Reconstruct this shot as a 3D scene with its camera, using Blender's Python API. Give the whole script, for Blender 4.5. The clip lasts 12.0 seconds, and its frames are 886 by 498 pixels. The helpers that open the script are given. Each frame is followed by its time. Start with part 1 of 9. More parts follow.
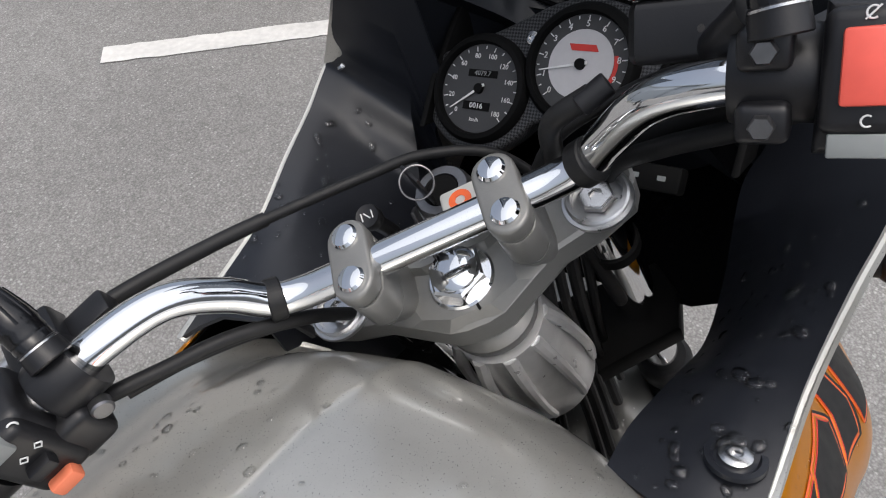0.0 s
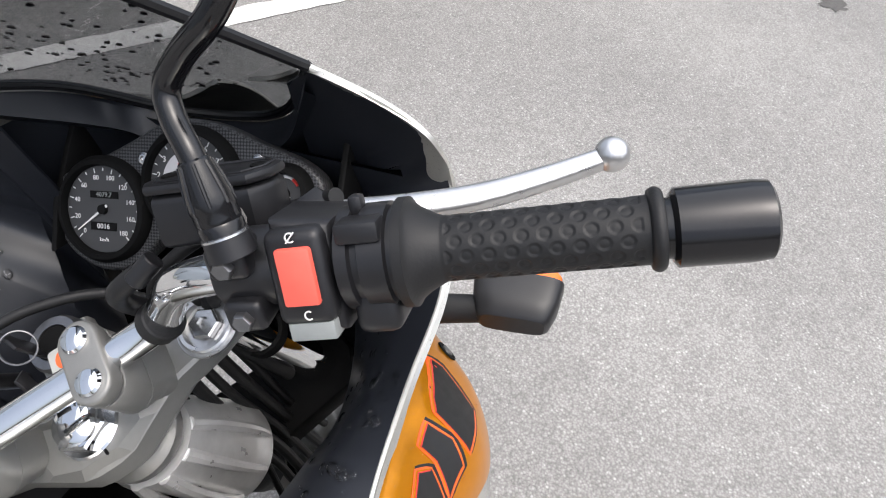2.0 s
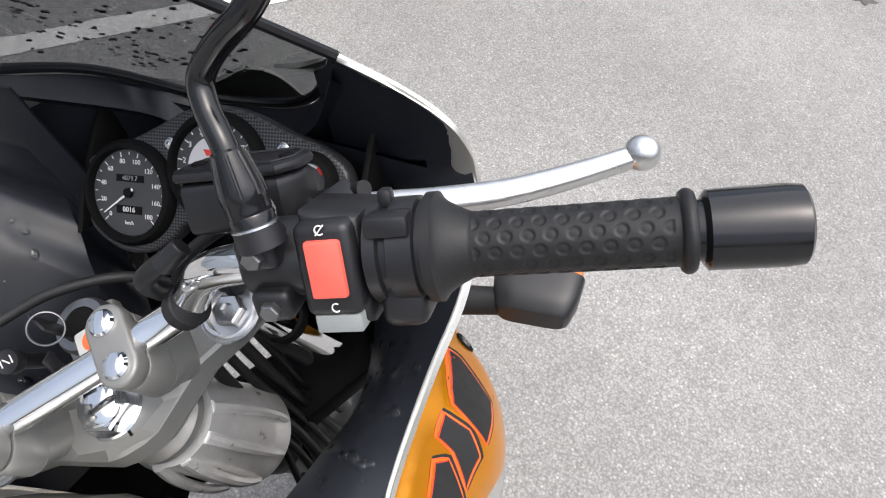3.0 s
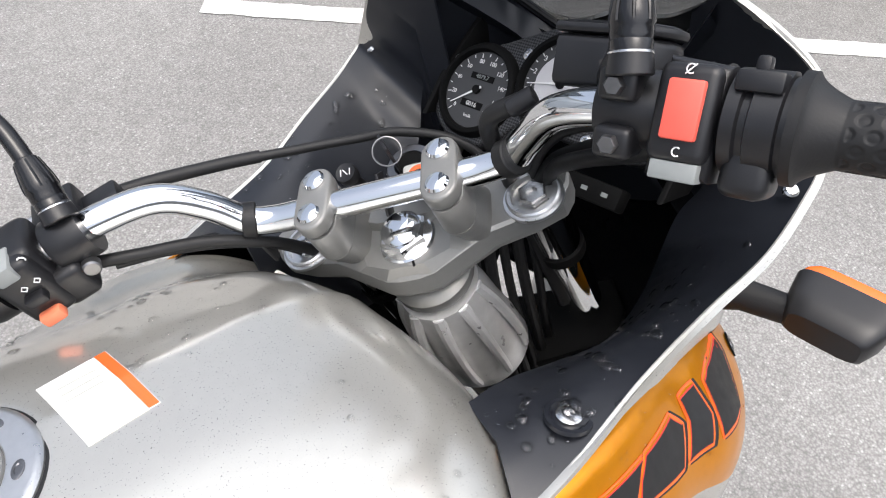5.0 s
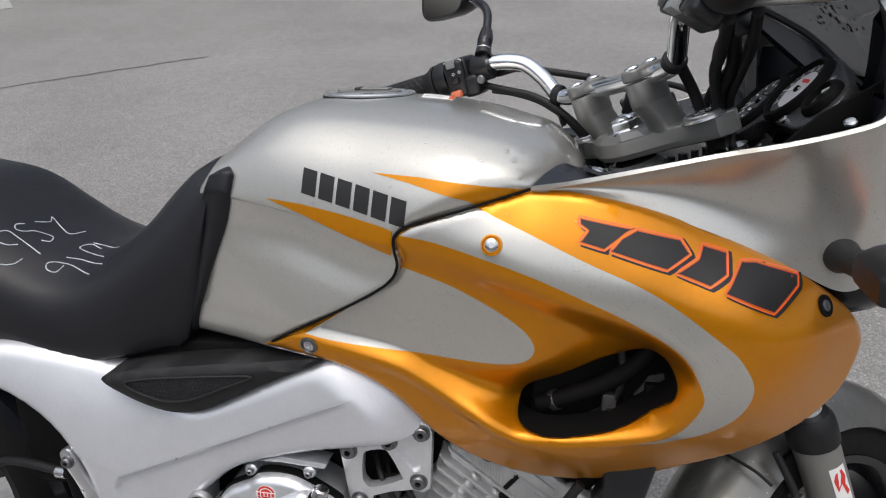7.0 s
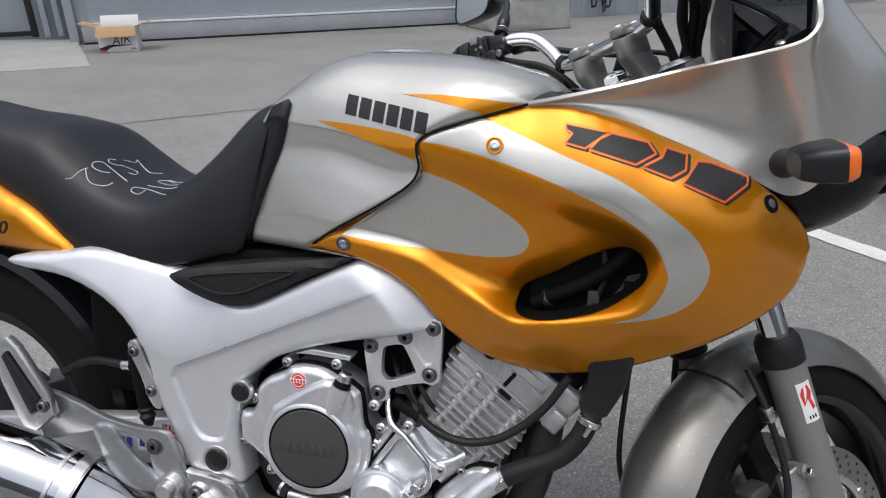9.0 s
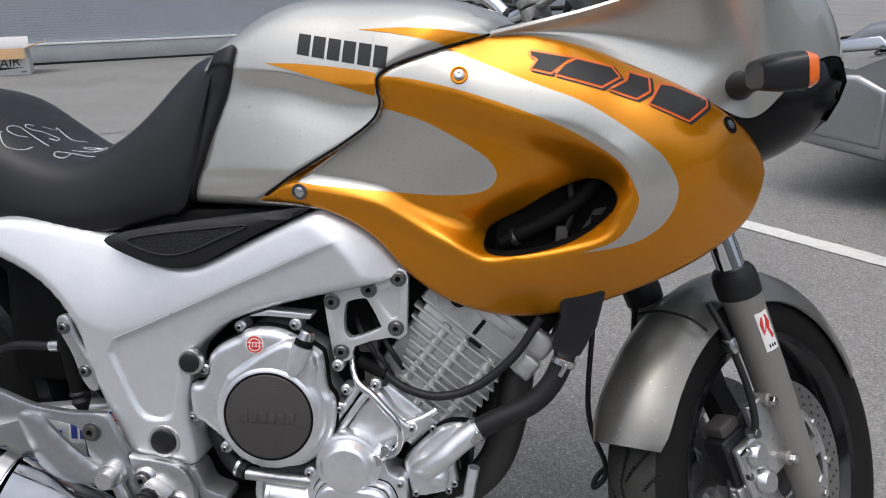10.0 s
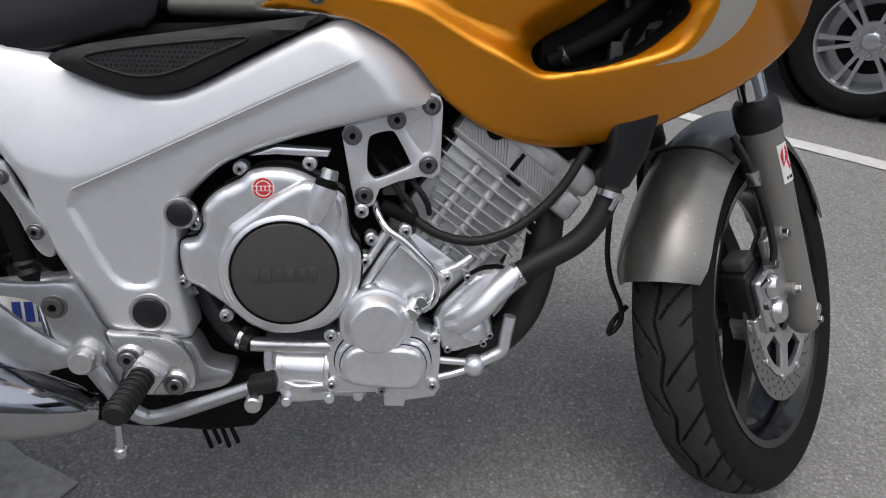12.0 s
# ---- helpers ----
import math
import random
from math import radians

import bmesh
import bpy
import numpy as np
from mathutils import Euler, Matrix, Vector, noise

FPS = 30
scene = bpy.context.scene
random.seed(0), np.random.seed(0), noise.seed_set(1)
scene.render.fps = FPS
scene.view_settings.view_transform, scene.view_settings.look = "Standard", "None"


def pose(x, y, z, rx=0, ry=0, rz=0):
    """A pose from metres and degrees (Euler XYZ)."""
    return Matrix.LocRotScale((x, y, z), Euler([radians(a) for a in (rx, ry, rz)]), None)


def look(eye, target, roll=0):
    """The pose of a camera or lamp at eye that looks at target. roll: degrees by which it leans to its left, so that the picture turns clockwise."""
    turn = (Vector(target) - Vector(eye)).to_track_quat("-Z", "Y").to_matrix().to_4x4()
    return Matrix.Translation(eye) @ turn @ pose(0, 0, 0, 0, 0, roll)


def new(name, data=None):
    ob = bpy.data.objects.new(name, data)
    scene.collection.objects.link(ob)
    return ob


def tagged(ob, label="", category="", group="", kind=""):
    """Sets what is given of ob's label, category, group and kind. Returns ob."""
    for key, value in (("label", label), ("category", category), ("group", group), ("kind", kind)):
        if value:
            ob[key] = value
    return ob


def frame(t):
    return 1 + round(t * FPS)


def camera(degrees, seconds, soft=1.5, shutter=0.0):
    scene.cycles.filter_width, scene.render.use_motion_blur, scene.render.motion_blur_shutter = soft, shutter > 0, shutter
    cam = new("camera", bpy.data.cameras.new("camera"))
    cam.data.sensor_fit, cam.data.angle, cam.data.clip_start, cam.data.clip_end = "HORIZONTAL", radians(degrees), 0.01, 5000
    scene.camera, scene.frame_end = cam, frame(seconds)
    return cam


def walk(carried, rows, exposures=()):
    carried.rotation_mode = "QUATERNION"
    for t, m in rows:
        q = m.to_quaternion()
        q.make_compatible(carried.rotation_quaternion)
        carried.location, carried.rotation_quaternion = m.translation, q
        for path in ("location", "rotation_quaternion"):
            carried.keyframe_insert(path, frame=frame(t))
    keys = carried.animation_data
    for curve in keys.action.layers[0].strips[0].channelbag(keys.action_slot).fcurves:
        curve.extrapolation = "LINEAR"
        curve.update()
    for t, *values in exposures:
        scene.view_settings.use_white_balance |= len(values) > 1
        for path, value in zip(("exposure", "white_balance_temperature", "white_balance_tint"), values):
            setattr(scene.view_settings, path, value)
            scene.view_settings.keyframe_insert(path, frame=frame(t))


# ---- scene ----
cam = camera(67.16, 12.0, 1.1)
PATH = [
    (0, (0.3191, 0.1994, 1.3084), (0.8699, 0.5594, 0.5554), -0.85),
    (0.5, (0.3119, 0.1391, 1.3565), (0.9090, 0.4983, 0.6393), -3.10),
    (1, (0.3314, 0.1193, 1.3758), (0.9612, 0.3712, 0.6410), -1.02),
    (1.5, (0.3711, 0.1022, 1.4009), (1.0430, 0.2323, 0.6718), 3.67),
    (2, (0.4011, 0.1021, 1.4134), (1.0514, 0.1710, 0.6569), 9.27),
    (2.5, (0.4097, 0.1075, 1.4171), (1.0359, 0.1874, 0.6415), 9.37),
    (2.7, (0.4092, 0.1074, 1.4165), (1.0372, 0.1892, 0.6426), 9.49),
    (4.5, (0.3170, 0.1345, 1.3893), (0.9715, 0.3090, 0.6310), 11.7),
    (5, (0.3080, 0.0940, 1.3507), (0.8145, 0.5206, 0.6009), 6.35),
    (5.5, (0.3127, -0.0211, 1.3297), (0.5189, 0.6268, 0.5965), -3.29),
    (6, (0.3532, -0.2047, 1.3015), (0.4913, 0.5868, 0.7061), -0.56),
    (6.5, (0.3916, -0.3657, 1.2824), (0.3596, 0.4624, 0.7227), -0.52),
    (6.7, (0.4212, -0.4116, 1.2787), (0.3168, 0.4223, 0.7367), -0.92),
    (8.3, (0.5745, -0.6542, 1.2035), (0.3648, 0.2164, 0.7584), -2.30),
    (8.5, (0.5695, -0.6641, 1.1875), (0.3769, 0.2158, 0.7531), -0.76),
    (9, (0.5367, -0.7000, 1.1573), (0.3238, 0.1847, 0.7427), -0.91),
    (9.5, (0.4878, -0.7230, 1.0925), (0.3075, 0.1934, 0.7354), -0.72),
    (10, (0.4732, -0.7264, 1.0425), (0.3817, 0.1942, 0.6628), -0.56),
    (10.5, (0.4503, -0.7154, 1.0156), (0.3588, 0.2030, 0.6307), -0.64),
    (11, (0.3811, -0.6889, 0.9651), (0.3009, 0.2115, 0.5376), 0.97),
    (11.5, (0.2888, -0.6667, 0.9239), (0.3016, 0.2041, 0.4323), 0.41),
    (12, (0.2425, -0.6659, 0.9044), (0.3682, 0.1923, 0.4067), 3.53),
]
walk(cam, [(t, look(eye, target, roll)) for t, eye, target, roll in PATH],
     [(0.0, 0.05, 6350, 10), (1.0, 0.35, 6350, 10), (2.0, 0.75, 6350, 10), (2.7, 0.8, 6350, 10), (4.5, 0.8, 6350, 10), (5.5, 0.7, 6350, 10), (6.0, 0.2, 6350, 10), (6.5, -0.10, 6350, 10), (8.5, -0.1, 6200, 10), (10.5, -0.08, 6200, 10), (11.3, -0.22, 6230, 10), (12.0, -0.30, 6250, 10)])

# ---- light ----
world = bpy.data.worlds.new("overcast_sky")
scene.world = world
world.use_nodes = True
wn, wl = world.node_tree.nodes, world.node_tree.links
wn.clear()
sky = wn.new("ShaderNodeTexSky")
sky.sky_type = "NISHITA"
sky.sun_disc = False
sky.sun_elevation, sky.sun_rotation = radians(76), radians(200)
sky.air_density, sky.dust_density, sky.ozone_density = 1.0, 7.0, 1.0
grey = wn.new("ShaderNodeHueSaturation")
grey.inputs["Saturation"].default_value = 0.62
bg = wn.new("ShaderNodeBackground")
bg.inputs["Strength"].default_value = 0.15
wo = wn.new("ShaderNodeOutputWorld")
wl.new(sky.outputs[0], grey.inputs["Color"])
wl.new(grey.outputs[0], bg.inputs["Color"])
wl.new(bg.outputs[0], wo.inputs["Surface"])

sun_data = bpy.data.lights.new("sun", "SUN")
sun_data.energy, sun_data.angle, sun_data.color = 1.2, radians(115), (1.0, 1.0, 1.0)
sun = new("sun", sun_data)
sun.matrix_world = look((0.4, -1.4, 6.0), (0, 0, 0))

# ---- materials ----


def mat(name, color, rough=0.5, metal=0.0, vary=0.12, scale=40.0, bump=0.0, bscale=200.0, coat=0.0, spec=0.5, spots=None, rvary=0.1):
    """Principled surface with two scales of colour variation, uneven gloss and fine relief."""
    m = bpy.data.materials.new(name)
    m.use_nodes = True
    n, l = m.node_tree.nodes, m.node_tree.links
    p = n["Principled BSDF"]
    tc = n.new("ShaderNodeTexCoord")
    n1, n2 = n.new("ShaderNodeTexNoise"), n.new("ShaderNodeTexNoise")
    n1.inputs["Scale"].default_value, n2.inputs["Scale"].default_value = scale * 0.12, scale
    n1.inputs["Detail"].default_value = n2.inputs["Detail"].default_value = 5
    l.new(tc.outputs["Object"], n1.inputs["Vector"])
    l.new(tc.outputs["Object"], n2.inputs["Vector"])
    add = n.new("ShaderNodeMath")
    add.operation = "ADD"
    l.new(n1.outputs["Fac"], add.inputs[0])
    l.new(n2.outputs["Fac"], add.inputs[1])
    ramp = n.new("ShaderNodeMapRange")
    ramp.inputs["From Min"].default_value, ramp.inputs["From Max"].default_value = 0.6, 1.4
    ramp.inputs["To Min"].default_value, ramp.inputs["To Max"].default_value = 1 - vary, 1 + vary
    l.new(add.outputs[0], ramp.inputs["Value"])
    hsv = n.new("ShaderNodeHueSaturation")
    hsv.inputs["Color"].default_value = (*color, 1)
    l.new(ramp.outputs[0], hsv.inputs["Value"])
    last = hsv.outputs[0]
    if spots:
        colour, size, amount = spots
        vor = n.new("ShaderNodeTexVoronoi")
        vor.inputs["Scale"].default_value = size
        l.new(tc.outputs["Object"], vor.inputs["Vector"])
        sep = n.new("ShaderNodeSeparateColor")
        l.new(vor.outputs["Color"], sep.inputs[0])
        gt = n.new("ShaderNodeMath")
        gt.operation = "GREATER_THAN"
        gt.inputs[1].default_value = 1 - amount
        l.new(sep.outputs[0], gt.inputs[0])
        mix = n.new("ShaderNodeMix")
        mix.data_type = "RGBA"
        l.new(gt.outputs[0], mix.inputs["Factor"])
        l.new(last, mix.inputs["A"])
        mix.inputs["B"].default_value = (*colour, 1)
        last = mix.outputs["Result"]
    l.new(last, p.inputs["Base Color"])
    rr = n.new("ShaderNodeMapRange")
    rr.inputs["From Min"].default_value, rr.inputs["From Max"].default_value = 0.3, 0.7
    rr.inputs["To Min"].default_value, rr.inputs["To Max"].default_value = max(0.02, rough * (1 - rvary)), min(1, rough * (1 + rvary))
    l.new(n2.outputs["Fac"], rr.inputs["Value"])
    l.new(rr.outputs[0], p.inputs["Roughness"])
    p.inputs["Metallic"].default_value = metal
    p.inputs["Specular IOR Level"].default_value = spec
    p.inputs["Coat Weight"].default_value = coat
    p.inputs["Coat Roughness"].default_value = 0.03
    if bump:
        nb = n.new("ShaderNodeTexNoise")
        nb.inputs["Scale"].default_value, nb.inputs["Detail"].default_value = bscale, 4
        l.new(tc.outputs["Object"], nb.inputs["Vector"])
        b = n.new("ShaderNodeBump")
        b.inputs["Strength"].default_value, b.inputs["Distance"].default_value = bump, 0.002
        l.new(nb.outputs["Fac"], b.inputs["Height"])
        l.new(b.outputs[0], p.inputs["Normal"])
    return m


def asphalt(name, colour):
    """Rolled stone chips of uneven grey in dark binder, with broad pale and dark patches."""
    m = bpy.data.materials.new(name)
    m.use_nodes = True
    n, l = m.node_tree.nodes, m.node_tree.links
    p = n["Principled BSDF"]
    tc = n.new("ShaderNodeTexCoord")
    chips, grit = n.new("ShaderNodeTexVoronoi"), n.new("ShaderNodeTexVoronoi")
    chips.inputs["Scale"].default_value, grit.inputs["Scale"].default_value = 170, 420
    patch, smear = n.new("ShaderNodeTexNoise"), n.new("ShaderNodeTexNoise")
    patch.inputs["Scale"].default_value, smear.inputs["Scale"].default_value = 0.9, 14
    patch.inputs["Detail"].default_value, smear.inputs["Detail"].default_value = 6, 4
    for t in (chips, grit, patch, smear):
        l.new(tc.outputs["Object"], t.inputs["Vector"])
    last = None
    for tex, key, lo, hi, a, b in ((chips, "Color", 0.0, 1.0, 0.86, 1.14), (grit, "Color", 0.0, 1.0, 0.89, 1.11), (patch, "Fac", 0.3, 0.7, 0.88, 1.12), (smear, "Fac", 0.3, 0.7, 0.94, 1.06), (chips, "Distance", 0.25, 0.75, 1.06, 0.74), (chips, "Pale", 0.93, 0.97, 1.0, 1.38)):
        r = n.new("ShaderNodeMapRange")
        r.inputs["From Min"].default_value, r.inputs["From Max"].default_value = lo, hi
        r.inputs["To Min"].default_value, r.inputs["To Max"].default_value = a, b
        if key in ("Color", "Pale"):
            sep = n.new("ShaderNodeSeparateColor")
            l.new(tex.outputs["Color"], sep.inputs[0])
            l.new(sep.outputs[0 if key == "Color" else 1], r.inputs["Value"])
        else:
            l.new(tex.outputs[key], r.inputs["Value"])
        if last is None:
            last = r.outputs[0]
        else:
            mul = n.new("ShaderNodeMath")
            mul.operation = "MULTIPLY"
            l.new(last, mul.inputs[0])
            l.new(r.outputs[0], mul.inputs[1])
            last = mul.outputs[0]
    hsv = n.new("ShaderNodeHueSaturation")
    hsv.inputs["Color"].default_value = (*colour, 1)
    l.new(last, hsv.inputs["Value"])
    l.new(hsv.outputs[0], p.inputs["Base Color"])
    p.inputs["Roughness"].default_value = 0.88
    p.inputs["Specular IOR Level"].default_value = 0.3
    b = n.new("ShaderNodeBump")
    b.inputs["Strength"].default_value, b.inputs["Distance"].default_value = 0.55, 0.002
    b.invert = True
    l.new(chips.outputs["Distance"], b.inputs["Height"])
    l.new(b.outputs[0], p.inputs["Normal"])
    return m


M_ASPHALT = asphalt("worn_grey_asphalt", (0.252, 0.246, 0.236))
M_LINE = mat("worn_white_road_paint", (0.62, 0.61, 0.58), 0.8, 0, 0.18, 45, 0.6, 220)
M_LINE_OLD = mat("dirty_worn_road_paint", (0.34, 0.335, 0.32), 0.85, 0, 0.35, 60, 0.8, 220)
M_CHROME = mat("chrome_plate", (0.80, 0.81, 0.82), 0.06, 1.0, 0.05, 30, rvary=0.5)
M_BOLT = mat("zinc_plated_bolt_steel", (0.62, 0.62, 0.62), 0.25, 1.0, 0.1, 120)
M_CASEBOLT = mat("dull_grey_case_bolt", (0.36, 0.36, 0.37), 0.35, 0.8, 0.15, 200)
M_SCREW = mat("dark_zinc_socket_screw", (0.20, 0.20, 0.205), 0.32, 0.9, 0.15, 200)
M_SILVER = mat("champagne_silver_lacquer", (0.55, 0.537, 0.492), 0.30, 0.70, 0.04, 900, coat=1.0)
M_GOLD = mat("gold_yellow_pearl_lacquer", (0.66, 0.245, 0.001), 0.34, 0.68, 0.05, 900, coat=0.45, spec=0.3)
M_FRAME = mat("silver_frame_paint", (0.63, 0.64, 0.66), 0.34, 0.48, 0.05, 300, coat=0.5)
M_ENGINE = mat("silver_engine_paint", (0.79, 0.80, 0.82), 0.33, 0.80, 0.10, 90, 0.10, 700, coat=0.12)
M_FIN = mat("cast_aluminium_barrel", (0.54, 0.54, 0.535), 0.40, 0.6, 0.15, 120, 0.3, 500)
M_COVER = mat("dark_grey_cast_cover", (0.060, 0.056, 0.053), 0.55, 0.2, 0.1, 500, 0.5, 900)
M_CLAMP = mat("grey_painted_cast_alloy", (0.235, 0.233, 0.222), 0.40, 0.45, 0.06, 200, 0.08, 900)
M_BRACKET = mat("satin_machined_aluminium", (0.80, 0.80, 0.81), 0.36, 0.75, 0.06, 150, 0.06, 600)
M_ALLOY = mat("brushed_aluminium", (0.62, 0.62, 0.62), 0.3, 0.9, 0.08, 150, 0.1, 500)
M_BLACK = mat("satin_black_plastic", (0.012, 0.012, 0.0135), 0.36, 0, 0.2, 60, 0.04, 900, spec=0.42)
M_MATT = mat("matt_black_paint_and_gap_shade", (0.005, 0.005, 0.005), 0.7, 0, 0.2, 60, spec=0.12)
M_HEAD = mat("bare_cast_alloy_head", (0.84, 0.84, 0.835), 0.30, 0.6, 0.15, 60, 0.1, 400)
M_INSET = mat("dotted_black_rubber_inset", (0.014, 0.014, 0.015), 0.5, 0, 0.2, 80, 0.1, 600, spec=0.3)
M_TREAD = mat("dusty_worn_tread_rubber", (0.042, 0.041, 0.038), 0.8, 0, 0.3, 40, 0.2, 500, spec=0.15)
M_GLOSS = mat("gloss_black_enamel", (0.006, 0.006, 0.007), 0.16, 0, 0.15, 60, rvary=0.4, spec=0.5)
M_NOSE = mat("black_lamp_housing", (0.006, 0.006, 0.007), 0.22, 0, 0.15, 60, spec=0.22)
M_PANEL = mat("blue_black_inner_panel_plastic", (0.013, 0.0145, 0.019), 0.34, 0, 0.15, 50, 0.05, 1200, spec=0.48)
M_RUBBER = mat("black_rubber", (0.013, 0.013, 0.0135), 0.5, 0, 0.2, 80, 0.08, 600, spec=0.32)
M_TYRE = mat("dusty_tyre_rubber", (0.010, 0.0098, 0.0095), 0.72, 0, 0.3, 50, 0.15, 500, spec=0.15)
M_SEAT = mat("black_seat_vinyl", (0.008, 0.008, 0.010), 0.37, 0, 0.15, 60, 0.20, 1400, spec=0.42)
M_RED = mat("faded_red_switch_plastic", (0.85, 0.12, 0.085), 0.45, 0, 0.08, 120)
M_ORANGE = mat("orange_plastic", (0.75, 0.20, 0.10), 0.5, 0, 0.08, 120)
M_CHALK = mat("smeared_white_chalk", (0.50, 0.52, 0.55), 0.9, 0, 0.45, 220)
M_GREYKEY = mat("light_grey_switch_plastic", (0.25, 0.265, 0.26), 0.5, 0, 0.1, 120)
M_WHITE = mat("white_print", (0.75, 0.75, 0.74), 0.6, 0, 0.05, 100)
M_LABEL = mat("white_sticker_paper", (0.82, 0.81, 0.79), 0.5, 0, 0.04, 100)
M_INK = mat("black_print", (0.010, 0.010, 0.010), 0.5, 0, 0.1, 100)
M_REDINK = mat("red_print", (0.60, 0.04, 0.03), 0.5, 0, 0.1, 100)
M_BLUEINK = mat("blue_print", (0.03, 0.06, 0.30), 0.5, 0, 0.1, 100)
M_FLAME = mat("orange_red_outline_print", (0.85, 0.13, 0.02), 0.4, 0, 0.06, 200, coat=0.5)
M_AMBER = mat("amber_lens", (0.85, 0.16, 0.01), 0.2, 0, 0.08, 300, coat=0.6)
M_EDGE = mat("pale_silver_panel_edge", (0.62, 0.62, 0.58), 0.35, 0.3, 0.05, 200)
M_DIAL = mat("black_dial_face", (0.045, 0.045, 0.046), 0.5, 0, 0.1, 200)
M_DIALW = mat("pale_dial_centre", (0.55, 0.54, 0.55), 0.5, 0, 0.05, 200)
M_MIRROR = mat("mirror_silvering", (0.85, 0.86, 0.87), 0.02, 1.0, 0.01, 20)
M_DISC = mat("worn_brake_disc_steel", (0.30, 0.295, 0.285), 0.35, 0.9, 0.15, 90)
M_EXHAUST = mat("weathered_chrome_exhaust", (0.46, 0.47, 0.49), 0.10, 1.0, 0.12, 25, rvary=0.6)
M_HANGER = mat("grey_satin_footrest_alloy", (0.40, 0.41, 0.425), 0.33, 0.8, 0.12, 120)
M_FORK = mat("grey_painted_fork_leg", (0.235, 0.225, 0.205), 0.5, 0.3, 0.06, 200, 0.2, 700)
M_FENDER = mat("dark_champagne_lacquer", (0.20, 0.195, 0.178), 0.40, 0.70, 0.14, 60, coat=0.5, spots=((0.42, 0.42, 0.40), 700, 0.004))


def clear(name, colour, rough=0.03, gloss=1.0, sheen=None):
    """Thin tinted sheet: it lets light through straight and mirrors a little at its skin."""
    m = bpy.data.materials.new(name)
    m.use_nodes = True
    n, l = m.node_tree.nodes, m.node_tree.links
    n.clear()
    t, g, f, x, o = (n.new("ShaderNode" + k) for k in ("BsdfTransparent", "BsdfGlossy", "Fresnel", "MixShader", "OutputMaterial"))
    t.inputs["Color"].default_value = (*colour, 1)
    g.inputs["Roughness"].default_value = rough
    g.inputs["Color"].default_value = (gloss, gloss, gloss, 1)
    f.inputs["IOR"].default_value = 1.45
    if sheen is None:
        l.new(f.outputs[0], x.inputs["Fac"])
    else:
        x.inputs["Fac"].default_value = sheen
    l.new(t.outputs[0], x.inputs[1])
    l.new(g.outputs[0], x.inputs[2])
    l.new(x.outputs[0], o.inputs["Surface"])
    return m


M_SMOKE = clear("smoked_acrylic", (0.47, 0.48, 0.49), sheen=0.035)
M_LAMPGLASS = clear("dark_lamp_glass", (0.10, 0.10, 0.11), sheen=0.018)
M_WATER = clear("water_drop", (0.95, 0.95, 0.95), 0.02)

# ---- shaping helpers ----
from mathutils.geometry import delaunay_2d_cdt


def obj(name, bm, material, parent=None, label="", m=None, sharp=35):
    if isinstance(bm, bmesh.types.BMesh):
        me = bpy.data.meshes.new(name)
        bm.to_mesh(me)
        bm.free()
    else:
        me = bm
    if m is not None:
        me.transform(m)
    for q in (material if isinstance(material, (list, tuple)) else [material]):
        me.materials.append(q)
    me.shade_smooth()
    me.set_sharp_from_angle(angle=radians(sharp))
    ob = new(name, me)
    ob.parent = parent
    if label:
        tagged(ob, label)
    return ob


def part(name, bm, material, parent, label="", m=None, sharp=35):
    return obj(name, bm, material, parent, label, m, sharp)


def spline(pts, n=8, closed=False):
    """Catmull-Rom curve through control points of any dimension."""
    P = [np.array(p, float) for p in pts]
    k = len(P)
    out = []
    for i in range(k if closed else k - 1):
        a = P[i - 1] if closed or i > 0 else 2 * P[0] - P[1]
        b, c = P[i], P[(i + 1) % k]
        d = P[(i + 2) % k] if closed or i + 2 < k else 2 * P[-1] - P[-2]
        for j in range(n):
            t = j / n
            out.append(0.5 * (2 * b + (c - a) * t + (2 * a - 5 * b + 4 * c - d) * t * t + (3 * b - 3 * c + d - a) * t ** 3))
    if not closed:
        out.append(P[-1])
    return np.array(out)


def interp(xs, ys):
    """Smooth function through pairs (monotone in xs)."""
    xs, ys = np.array(xs, float), np.array(ys, float)
    d = np.gradient(ys, xs)

    def f(x):
        x = min(max(x, xs[0]), xs[-1])
        i = int(min(max(np.searchsorted(xs, x) - 1, 0), len(xs) - 2))
        h = xs[i + 1] - xs[i]
        t = (x - xs[i]) / h
        return float((2 * t ** 3 - 3 * t * t + 1) * ys[i] + (t ** 3 - 2 * t * t + t) * h * d[i] + (3 * t * t - 2 * t ** 3) * ys[i + 1] + (t ** 3 - t * t) * h * d[i + 1])
    return f


def axis_matrix(p0, p1):
    """Places a shape built along +z from the origin so that it runs from p0 towards p1."""
    v = Vector(p1) - Vector(p0)
    return Matrix.Translation(p0) @ v.to_track_quat("Z", "Y").to_matrix().to_4x4()


